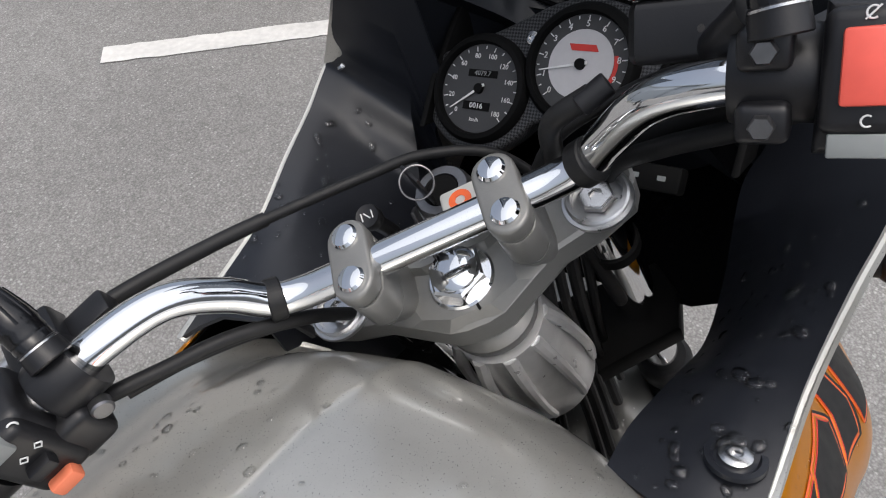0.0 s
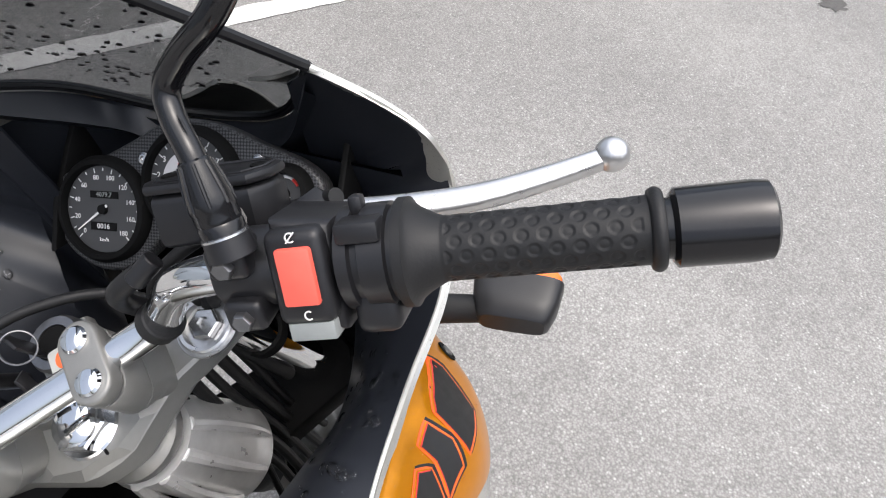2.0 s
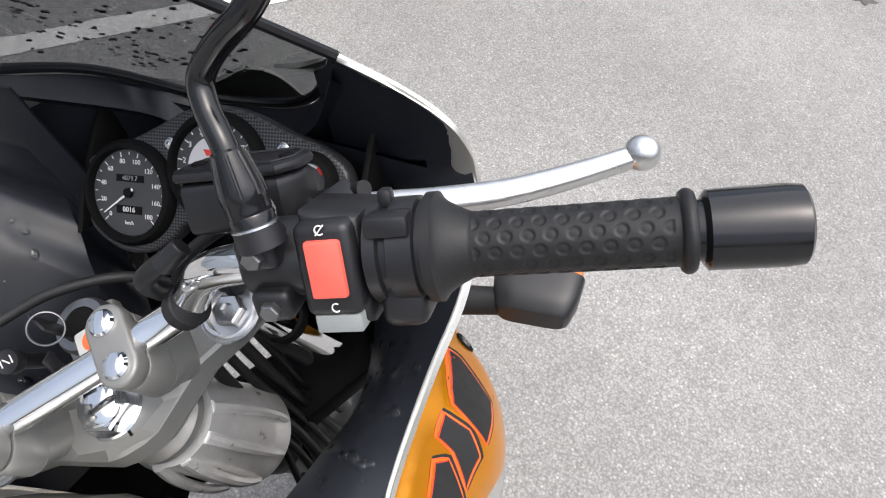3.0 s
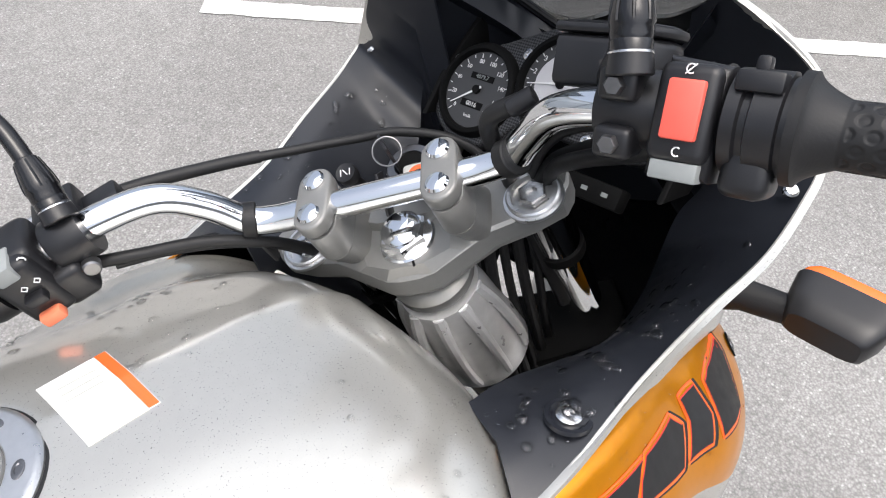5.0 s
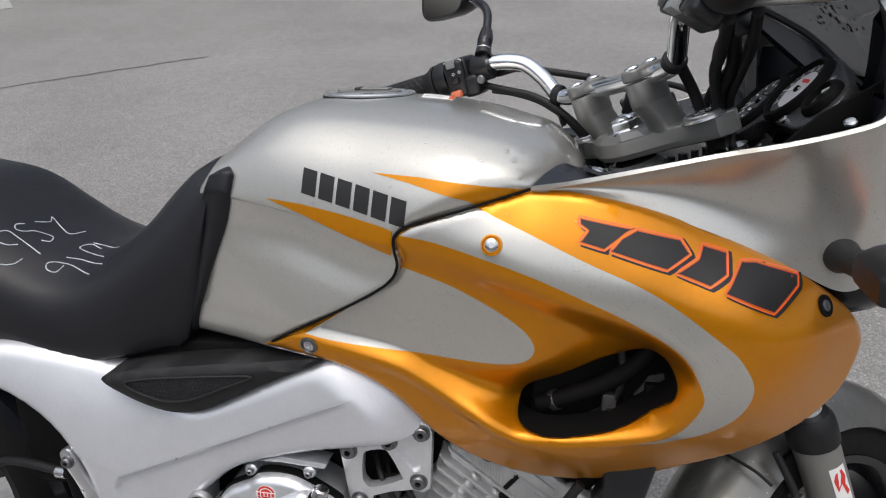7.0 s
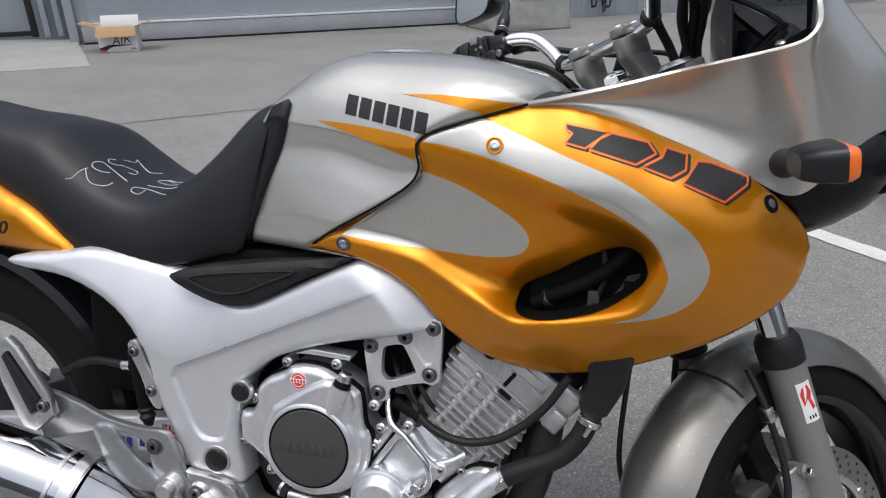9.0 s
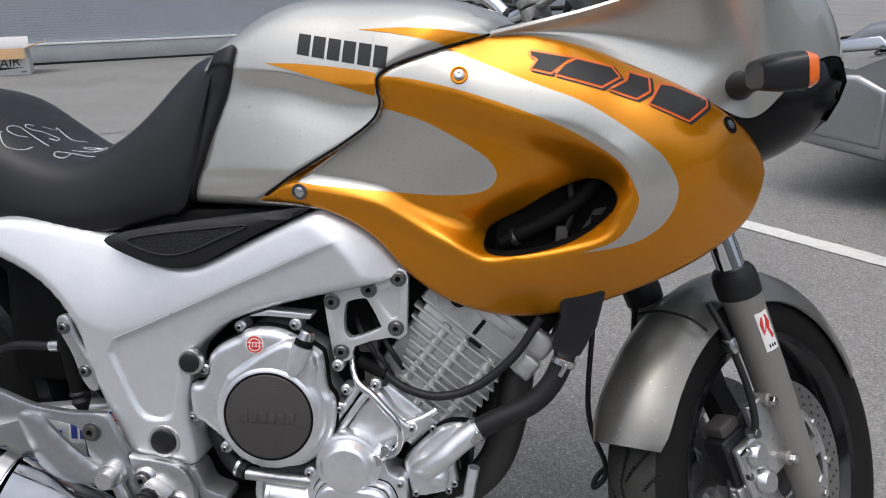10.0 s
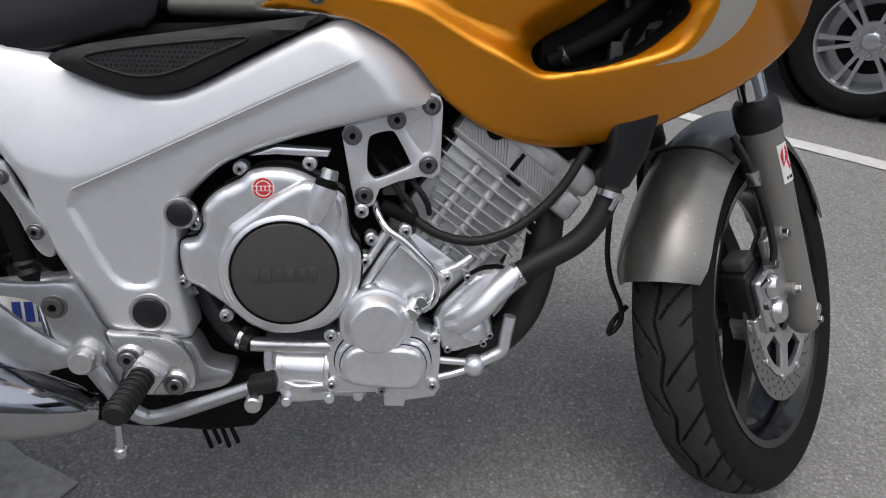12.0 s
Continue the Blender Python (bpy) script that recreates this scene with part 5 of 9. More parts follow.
def grip(s):
    """Rubber grip with rows of round dimples, end flange, and a bar-end weight."""
    g0, g1 = 0.058, 0.176
    rows, na, nl = [], 150, 200
    m = side_matrix(s, 0)
    for i in range(nl + 1):
        d = g0 + (g1 - g0) * i / nl
        base = 0.0168
        if d < g0 + 0.022:
            base = 0.0168 + (0.0078 if s > 0 else 0.0115) * (1 - min(1.0, max(0.0, (d - g0 - 0.005) / 0.015)) ** 0.6)
        if d > g1 - 0.006:
            base = 0.0205 - 0.004 * abs((d - (g1 - 0.003)) / 0.003) ** 2 * 0.4
        row = []
        for k in range(na):
            an = 2 * math.pi * k / na
            r = base
            if g0 + 0.022 < d < g1 - 0.010:
                u = (d - g0 - 0.022) / 0.0100
                w = an / (2 * math.pi) * 7
                for du in (0, 0.5):
                    uu, ww = u + du, w + (du * 1.0)
                    q = math.hypot((uu - round(uu)) * 0.0100, (ww - round(ww)) * 2 * math.pi * 0.0168 / 7)
                    if q < 0.0032:
                        r -= 0.0010 * min(1.0, (0.0032 - q) / 0.0006) * (0.55 + 0.45 * (q / 0.0032) ** 2)
            r *= 0.93
            row.append(tuple(m @ Vector((d, r * math.cos(an), r * math.sin(an)))))
        rows.append(row)
    gr = part("grip", loft(rows, close_u=True), M_RUBBER, handlebar, "black dimpled rubber handlebar grip", sharp=60)
    part("bar_end", lathe([(0, 0.1755), (0.0135, 0.1755), (0.0138, 0.179), (0.0150, 0.179), (0.0178, 0.181), (0.0180, 0.212), (0.0172, 0.219), (0.0150, 0.2205), (0, 0.2205)], 32, m @ Matrix.Rotation(radians(90), 4, "Y")), M_GLOSS, gr, "smooth black bar-end weight")
    return gr


grip(-1)
grip(1)

# right-hand controls
mR0 = side_matrix(-1, 0)
mR = mR0 @ Matrix.Rotation(radians(50), 4, "X") @ Matrix.Diagonal((1, 1.03, 1.03, 1))
mP = mR0 @ Matrix.Rotation(radians(39), 4, "X")
housing = part("switch_housing", prism([(-0.002, -0.030), (0.029, -0.030), (0.031, 0.023), (0.0, 0.026)], -0.022, 0.019, 0.006, m=mR, seg=3), M_BLACK, handlebar, "black plastic switch housing with a red stop switch")
part("switch_lid", block(-0.0005, 0.028, 0.004, 0.0262, -0.0225, 0.0225, 0.005, mR, 3), M_BLACK, housing)
mk = mR @ Matrix.Translation((0.0145, 0.0258, 0.002))
part("stop_switch", block(-0.0086, 0.0086, -0.003, 0.0035, -0.0140, 0.0130, 0.0015, mk), M_RED, housing, "faded red engine stop rocker")
part("start_button", block(-0.007, 0.016, -0.006, 0.006, -0.0045, 0.0045, 0.001, mR @ Matrix.Translation((0.010, 0.0185, -0.0262))), M_GREYKEY, housing, "light grey starter button")


def mark_ring(m, r, parent, gap=True, w=0.0006):
    n = 20
    pts = [tuple(m @ Vector((r * math.cos(a), 0, r * math.sin(a)))) for a in np.linspace(0.9 if gap else 0, 2 * math.pi - (0.9 if gap else 0), n)]
    return part("mark", tube(pts, w, 6, 1, smooth=False), M_WHITE, parent)


ms = mR @ Matrix.Translation((0.0145, 0.0268, 0.0195))
mark_ring(ms, 0.0021, housing, w=0.0004)
part("mark", tube([tuple(ms @ Vector((-0.0023, 0, -0.0023))), tuple(ms @ Vector((0.0023, 0, 0.0023)))], 0.0004, 6, 1, smooth=False), M_WHITE, housing)
mark_ring(mR @ Matrix.Translation((0.0155, 0.0266, -0.0172)), 0.0020, housing, w=0.0004)
thr = part("throttle_tube", lathe([(0, 0.031), (0.0245, 0.031), (0.0245, 0.037), (0.022, 0.038), (0.022, 0.041), (0.0245, 0.042), (0.0245, 0.054), (0.0225, 0.055), (0.0225, 0.0575), (0, 0.0575)], 32, mR @ Matrix.Rotation(radians(90), 4, "Y")), M_BLACK, handlebar, "black throttle drum")
part("throttle_lug", block(0.036, 0.043, -0.002, 0.006, 0.020, 0.030, 0.002, mR), M_BLACK, thr)
part("cable_guide", block(0.0325, 0.0555, -0.014, 0.0165, -0.034, -0.010, 0.006, mR, 3), M_BLACK, thr)
part("throttle_lug", block(0.033, 0.054, 0.006, 0.0235, 0.0125, 0.0222, 0.002, mR), M_BLACK, thr)
perch = part("lever_perch", lathe([(0, -0.034), (0.0185, -0.034), (0.0195, -0.032), (0.0195, -0.002), (0.0185, 0.0), (0, 0.0)], 28, mR @ Matrix.Rotation(radians(90), 4, "Y")), M_BLACK, handlebar, "black cast brake lever clamp")
for z in (0.0145, -0.0145):
    lug = part("clamp_lug", block(-0.030, -0.0095, 0.004, 0.0262, z - 0.0085, z + 0.0085, 0.004, mP, 3), M_BLACK, perch)
    part("clamp_bolt", lathe([(0, 0), (0.0052, 0), (0.0052, 0.0035), (0.0044, 0.0045), (0, 0.0045)], 6, mP @ Matrix.Translation((-0.0195, 0.0262, z)) @ Matrix.Rotation(radians(-90), 4, "X")), M_SCREW, lug)
part("lever_arm", prism([(-0.026, 0.006), (-0.006, 0.006), (0.014, -0.012), (0.020, -0.036), (0.006, -0.046), (-0.018, -0.030)], 0.006, 0.020, 0.004, m=mR0 @ Matrix.Rotation(radians(-90), 4, "X")), M_BLACK, perch)
# polished brake lever: flat blade ending in a ball
LV = [(-0.020, -0.203, 0.091), (-0.035, -0.237, 0.089), (-0.049, -0.266, 0.085), (-0.063, -0.300, 0.0795), (-0.073, -0.335, 0.075), (-0.081, -0.366, 0.0735)]


def blade(pts, w0, w1, t0, s=1, t1=None):
    C = spline([(x, y * s, z) for x, y, z in pts], 8)
    rows = []
    for i, c in enumerate(C):
        f = i / (len(C) - 1)
        w, t = w0 + (w1 - w0) * f, t0 + ((t1 or t0) - t0) * f
        ring = [(math.cos(a), math.sin(a)) for a in np.linspace(0, 2 * math.pi, 14, endpoint=False)]
        rows.append([tuple(B(c[0] + t * (abs(p) ** 0.7) * (1 if p > 0 else -1), c[1], c[2] + w * (abs(q) ** 0.7) * (1 if q > 0 else -1))) for p, q in ring])
    return loft(rows, close_u=True)


lever = part("brake_lever", blade(LV, 0.0065, 0.0055, 0.0105, 1, 0.0058), M_ALLOY, perch, "polished aluminium brake lever with a ball end")
bb = bmesh.new()
bmesh.ops.create_uvsphere(bb, u_segments=20, v_segments=12, radius=0.0098, matrix=Matrix.Translation(B(-0.0815, -0.370, 0.0735)))
part("ball_end", bb, M_ALLOY, lever)
# brake fluid reservoir
mres = side_matrix(-1, 0) @ Matrix.Translation((-0.050, -0.050, -0.016)) @ Matrix.Rotation(radians(48), 4, "X") @ Matrix.Diagonal((0.88, 1, 1, 1))
res_out = [(-0.034, -0.003), (-0.026, -0.008), (0.030, -0.008), (0.040, -0.001), (0.040, 0.012), (0.030, 0.022), (-0.034, 0.022), (-0.040, 0.014)]
MRP = mres @ Matrix(((1, 0, 0, 0), (0, 0, 1, 0), (0, 1, 0, 0), (0, 0, 0, 1)))
res = part("fluid_reservoir", prism([(x, y * 1.22) for x, y in res_out], -0.020, 0.010, 0.005, m=MRP, seg=3), M_BLACK, handlebar, "black brake fluid reservoir with a screwed lid")
part("lid", prism([(x * 1.05, y * 1.28) for x, y in res_out], 0.0105, 0.0165, 0.0025, m=MRP), M_BLACK, res)
part("lid_rim", tube([tuple(mres @ Vector((x * 0.90, y * 1.05, 0.0168))) for x, y in res_out + res_out[:1]], 0.0009, 6, 1, smooth=False), M_BLACK, res)
for x in (0.030, -0.030):
    part("lid_screw", lathe([(0, 0.016), (0.005, 0.016), (0.005, 0.0174), (0.0035, 0.0180), (0.0, 0.0172)], 16, mres @ Matrix.Translation((x, 0.008, 0))), M_MATT, res)
part("sight_glass", lathe([(0, 0), (0.007, 0), (0.006, 0.002), (0, 0.0025)], 18, mres @ Matrix.Translation((0.0, 0.0245, -0.005)) @ Matrix.Rotation(radians(-90), 4, "X")), M_COVER, res)
part("reservoir_neck", tube([tuple(mres @ Vector(p)) for p in ((0.0, 0.0, -0.015), (0.012, 0.030, -0.012), (0.030, 0.055, 0.0))], 0.010, 14, 6), M_BLACK, res)
part("banjo_hose", tube([tuple(B(*p)) for p in ((0.012, -0.118, 0.085), (0.015, -0.095, 0.075), (0.022, -0.088, 0.045), (0.035, -0.085, 0.0), (0.045, -0.08, -0.08), (0.03, -0.085, -0.2))], 0.0065, 14, 8), M_RUBBER, res)
part("banjo_bolt", rod(B(0.012, -0.128, 0.088), B(0.010, -0.110, 0.083), 0.0065), M_BLACK, res)


def mirror_unit(s):
    """Mirror stem with a rubber boot, elbow, and a black shell with real glass."""
    if s < 0:
        pts = [(-0.050, -0.184, 0.140), (-0.033, -0.190, 0.157), (-0.016, -0.1955, 0.171), (0.002, -0.1975, 0.178), (0.012, -0.203, 0.185), (0.010, -0.218, 0.197), (0.002, -0.240, 0.213), (0.006, -0.270, 0.232), (0.022, -0.315, 0.254)]
    else:
        pts = [(-0.043, 0.178, 0.138), (-0.028, 0.1835, 0.155), (-0.013, 0.189, 0.172), (0.003, 0.199, 0.190), (0.011, 0.212, 0.204), (0.020, 0.238, 0.217), (0.040, 0.275, 0.226), (0.075, 0.325, 0.236), (0.108, 0.372, 0.252)]
    st = part("mirror_stem", tube([tuple(B(*p)) for p in pts], 0.0062, 16, 8), M_GLOSS, handlebar, "black steel mirror stem")
    part("stem_base", rod(B(*pts[0]), B(*(Vector(pts[0]).lerp(Vector(pts[1]), 0.5))), 0.0118, 0.0108), M_BLACK, st)
    boot = part("boot", lathe([(0.0102, -0.004), (0.0106, 0.002), (0.0101, 0.003), (0.0106, 0.005), (0.0104, 0.009), (0.0109, 0.010), (0.0103, 0.016), (0.0086, 0.026), (0.0074, 0.032), (0.0063, 0.033)], 24, axis_matrix(B(*(Vector(pts[0]).lerp(Vector(pts[1]), 0.55))), B(*pts[2]))), M_GLOSS, st, "shiny black rubber boot")
    mbt = axis_matrix(B(*(Vector(pts[0]).lerp(Vector(pts[1]), 0.55))), B(*pts[2]))
    for k in range(8):
        ma = mbt @ Matrix.Rotation(radians(45 * k), 4, "Z")
        part("boot_rib", tube([tuple(ma @ Vector(p)) for p in ((0.0104, 0, 0.011), (0.0100, 0, 0.017), (0.0086, 0, 0.025), (0.0074, 0, 0.031))], 0.0009, 6, 4), M_GLOSS, boot)
    part("boot_ring", lathe([(0.0104, -0.0040), (0.0111, -0.0036), (0.0111, -0.0026), (0.0104, -0.0022)], 24, mbt), M_BOLT, boot)
    # shell
    if s > 0:
        mm = BAR @ Matrix.Translation((0.078, 0.409, 0.268)) @ Matrix.Rotation(radians(4), 4, "Z") @ Matrix.Rotation(radians(20), 4, "Y") @ Matrix.Rotation(radians(8), 4, "X")
    else:
        mm = BAR @ Matrix.Translation((0.034, -0.352, 0.268)) @ Matrix.Rotation(radians(14), 4, "Z") @ Matrix.Rotation(radians(-14), 4, "Y")

    def oval(f, k, dy=0.0, dz=0.0):
        out = []
        for a in np.linspace(0, 2 * math.pi, 40, endpoint=False):
            ca, sa = math.cos(a), math.sin(a)
            out.append(tuple(mm @ Vector((f, dy + k * 0.068 * math.copysign(abs(ca) ** 0.5, ca), dz + k * 0.043 * math.copysign(abs(sa) ** 0.5, sa)))))
        return out

    sh = part("mirror_shell", loft([oval(0.004, 0.90), oval(0.0, 0.92), oval(-0.001, 0.97), oval(0.003, 1.0), oval(0.016, 0.97, -s * 0.001), oval(0.030, 0.84, -s * 0.004, -0.002), oval(0.044, 0.60, -s * 0.010, -0.005), oval(0.052, 0.28, -s * 0.016, -0.008)], close_u=True), M_BLACK, st)
    g = oval(0.0005, 0.905)
    bm = bmesh.new()
    bm.faces.new([bm.verts.new(p) for p in g])
    r = bmesh.ops.extrude_face_region(bm, geom=bm.faces[:])
    off = (mm.to_3x3() @ Vector((1, 0, 0))) * 0.0022
    for e in r["geom"]:
        if isinstance(e, bmesh.types.BMVert):
            e.co += off
    bmesh.ops.recalc_face_normals(bm, faces=bm.faces[:])
    part("mirror_glass", bm, M_MIRROR, st)


mirror_unit(1)
mirror_unit(-1)

# left-hand controls
mL = side_matrix(1, 0)
lh = part("switch_housing", block(0.000, 0.036, -0.023, 0.020, -0.026, 0.023, 0.007, mL, 3), M_BLACK, handlebar, "black left switch housing with grey dip switch and orange hazard button")
part("switch_lid", block(0.003, 0.034, 0.004, 0.027, -0.030, 0.022, 0.006, mL, 3), M_BLACK, lh)
part("switch_base", block(-0.014, 0.012, -0.012, 0.024, -0.034, -0.004, 0.006, mL, 3), M_BLACK, lh)
part("dip_switch", block(0.012, 0.026, 0.006, 0.0295, 0.012, 0.0245, 0.002, mL), M_GREYKEY, lh, "pale grey dip switch")
part("turn_switch", block(0.010, 0.024, 0.024, 0.034, -0.010, -0.002, 0.002, mL), M_BLACK, lh)
part("horn_button", block(0.012, 0.028, 0.024, 0.034, -0.029, -0.019, 0.0025, mL), M_ORANGE, lh, "faded orange horn button")
part("choke_drum", lathe([(0, 0.036), (0.024, 0.036), (0.0245, 0.040), (0.0245, 0.050), (0.0225, 0.056), (0, 0.057)], 30, mL @ Matrix.Rotation(radians(90), 4, "Y")), M_BLACK, lh)
for dx, z in ((0.008, 0.0045), (0.018, 0.0035)):
    ma = mL @ Matrix.Translation((dx, 0.0276, z))
    part("mark", tube([tuple(ma @ Vector(p)) for p in ((-0.0022, 0, 0), (0, 0, 0.0022), (0.0022, 0, 0), (0, 0, -0.0022), (-0.0022, 0, 0))], 0.0005, 5, 1, smooth=False), M_WHITE, lh)
for dx in (0.006, 0.030):
    mark_ring(mL @ Matrix.Translation((dx, 0.0225, 0.0195)), 0.0022, lh)
lp = part("clutch_perch", lathe([(0, -0.030), (0.0185, -0.030), (0.019, -0.028), (0.019, -0.006), (0.018, -0.004), (0, -0.004)], 28, mL @ Matrix.Rotation(radians(90), 4, "Y")), M_BLACK, handlebar, "black cast clutch lever clamp")
part("perch_arm", block(-0.026, 0.008, -0.056, -0.012, -0.012, 0.006, 0.004, mL), M_BLACK, lp)
part("perch_switch", block(-0.052, -0.020, -0.045, -0.024, -0.020, -0.004, 0.003, mL), M_BLACK, lp)
part("clamp_bolt", lathe([(0, 0), (0.0062, 0), (0.0062, 0.006), (0.005, 0.007), (0, 0.007)], 18, mL @ Matrix.Translation((-0.018, 0.016, -0.014)) @ Matrix.Rotation(radians(-90), 4, "X")), M_SCREW, lp)
part("clutch_lever", blade([(x + 0.014, y, z + 0.030) for x, y, z in LV], 0.0080, 0.0060, 0.0050, -1), M_ALLOY, lp, "polished aluminium clutch lever")

# cables and looms
part("clutch_cable", tube([tuple(B(*p)) for p in ((-0.004, 0.205, 0.112), (0.020, 0.165, 0.095), (0.045, 0.125, 0.072), (0.068, 0.080, 0.046), (0.082, 0.035, 0.028), (0.086, -0.005, 0.018), (0.078, -0.05, -0.005), (0.06, -0.08, -0.06))], 0.0040, 12, 8), M_RUBBER, bike, "black clutch cable sleeve")
part("cable_sheath", tube([tuple(B(*p)) for p in ((0.008, 0.185, 0.105), (0.022, 0.162, 0.094), (0.045, 0.125, 0.072), (0.058, 0.100, 0.058))], 0.0052, 12, 8), M_RUBBER, bike)
part("wiring_loom", tube([tuple(B(*p)) for p in ((-0.050, 0.190, 0.100), (-0.036, 0.160, 0.082), (-0.022, 0.130, 0.064), (-0.010, 0.105, 0.038), (0.005, 0.088, 0.000), (0.02, 0.07, -0.06))], 0.0048, 12, 8), M_RUBBER, bike, "black taped wiring loom")
part("wiring_loom", tube([tuple(B(*p)) for p in ((-0.045, 0.180, 0.088), (-0.030, 0.150, 0.072), (-0.014, 0.118, 0.046), (0.008, 0.10, 0.000), (0.03, 0.09, -0.08))], 0.0040, 12, 8), M_RUBBER, bike)
part("wiring_loom", tube([tuple(B(*p)) for p in ((-0.050, -0.215, 0.095), (-0.015, -0.190, 0.060), (0.010, -0.160, 0.030), (0.030, -0.120, 0.0), (0.04, -0.09, -0.06))], 0.0068, 12, 8), M_RUBBER, bike, "black taped wiring loom")
part("brake_switch", block(-0.022, 0.016, -0.012, 0.012, -0.010, 0.010, 0.004, side_matrix(-1, -0.018) @ Matrix.Translation((0, -0.030, -0.040)), 3), M_BLACK, perch, "black brake light switch")
for pts, r in ((((-0.045, -0.212, 0.080), (-0.022, -0.178, 0.052), (0.002, -0.145, 0.030), (0.028, -0.118, -0.005), (0.04, -0.10, -0.06)), 0.0062), (((-0.035, -0.235, 0.078), (-0.008, -0.200, 0.046), (0.020, -0.160, 0.020), (0.042, -0.120, -0.012), (0.05, -0.10, -0.07)), 0.0055), (((-0.012, -0.185, 0.066), (0.004, -0.160, 0.058), (0.022, -0.135, 0.040), (0.036, -0.110, 0.004), (0.045, -0.09, -0.06)), 0.0050)):
    part("control_cable", tube([tuple(B(*p)) for p in pts], r, 12, 8), M_RUBBER, bike, "black control cable below the bar")
part("throttle_cable", tube([tuple(B(*p)) for p in ((-0.030, -0.235, 0.105), (0.005, -0.200, 0.070), (0.045, -0.150, 0.035), (0.06, -0.09, 0.005), (0.055, -0.05, -0.05))], 0.0048, 12, 8), M_RUBBER, bike, "black throttle cable sleeve")
for k in range(5):
    o = 0.012 * k
    part("cable", tube([tuple(B(*p)) for p in ((0.05 - o * 0.6, -0.085 + o, -0.06), (0.042 - o * 0.8, -0.070 + o * 1.1, -0.16), (0.03 - o, -0.055 + o * 0.8, -0.26), (0.02 - o * 2, -0.05 + o, -0.36))], 0.0045 + 0.0012 * (k % 2), 10, 6), M_RUBBER, bike)

# ignition switch, key and ring, choke knob
ign = part("ignition_switch", lathe([(0, -0.030), (0.021, -0.030), (0.021, -0.004), (0.019, 0.0), (0.013, 0.0), (0.0125, -0.003), (0, -0.003)], 28, BAR @ Matrix.Translation((0.058, -0.008, 0.010))), M_SCREW, bike, "round ignition lock with key and ring")
part("lock_plate", prism([(0.034, -0.034), (0.075, -0.026), (0.080, 0.006), (0.062, 0.018), (0.034, 0.014)], -0.020, -0.006, 0.003, m=MB), M_CLAMP, ign)
part("lock_face", lathe([(0, 0.0), (0.0125, 0.0), (0.0118, 0.002), (0, 0.002)], 24, BAR @ Matrix.Translation((0.058, -0.008, 0.0075))), M_MATT, ign)
part("key", block(-0.010, 0.010, -0.0012, 0.0012, 0.0, 0.030, 0.0008, BAR @ Matrix.Translation((0.057, 0.002, 0.010)) @ Matrix.Rotation(radians(25), 4, "Z")), M_BLACK, ign, "black headed key")
mring = BAR @ Matrix.Translation((0.052, 0.000, 0.034)) @ Matrix.Rotation(radians(-38), 4, "Y") @ Matrix.Rotation(radians(18), 4, "X")
part("key_ring", tube([tuple(mring @ Vector((0.0112 * math.cos(a), 0.0112 * math.sin(a), 0))) for a in np.linspace(0, 2 * math.pi, 40)], 0.0008, 8, 1, smooth=False), M_SCREW, ign, "split steel key ring")
part("key", block(-0.007, 0.007, -0.0012, 0.0012, -0.034, 0.0, 0.0006, BAR @ Matrix.Translation((0.036, 0.008, 0.030)) @ Matrix.Rotation(radians(40), 4, "Y")), M_BLACK, ign)
mst = BAR @ Matrix.Translation((0.033, -0.022, 0.0225))
part("tag", block(-0.012, 0.012, -0.014, 0.014, -0.006, 0.0, 0.003, mst), M_EDGE, ign, "pale grey tag with a red ring")
part("tag_ring", lathe([(0.0035, 0.0002), (0.0078, 0.0002), (0.0078, 0.0010), (0.0035, 0.0010), (0.0035, 0.0002)], 24, mst), M_FLAME, ign)
mck = BAR @ Matrix.Translation((0.063, 0.046, 0.000)) @ Matrix.Rotation(radians(-15), 4, "Y")
ck = part("choke_knob", lathe([(0, -0.03), (0.006, -0.03), (0.006, 0.006), (0.0085, 0.0075), (0.0092, 0.010), (0.0092, 0.0155), (0.0085, 0.0175), (0.0078, 0.0172), (0, 0.0172)], 28, mck), M_BLACK, bike, "black choke knob with a white symbol")
for pts in (((-0.003, -0.004, 0), (0.003, -0.004, 0)), ((-0.003, 0.004, 0), (0.003, 0.004, 0)), ((-0.0025, -0.002, 0), (0.0025, 0.002, 0))):
    part("mark", tube([tuple(mck @ (Vector(p) + Vector((0, 0, 0.0176)))) for p in pts], 0.0005, 5, 1, smooth=False), M_WHITE, ck)

# steering head casting, frame spars behind it, lower clamp
head = part("steering_head", lathe([(0, -0.205), (0.044, -0.205), (0.0475, -0.198), (0.0450, -0.165), (0.0395, -0.115), (0.037, -0.090), (0.036, -0.078), (0, -0.078)], 40, BAR @ Matrix.Translation((-0.002, 0, 0))), M_HEAD, bike, "silver cast steering head with ribs")
part("bearing_ring", lathe([(0.020, -0.052), (0.030, -0.054), (0.036, -0.060), (0.036, -0.068), (0.033, -0.074), (0.020, -0.078)], 32, BAR), M_CLAMP, head)
part("ring_nut", lathe([(0.020, -0.050), (0.026, -0.050), (0.026, -0.056), (0.020, -0.056)], 12, BAR), M_MATT, head)
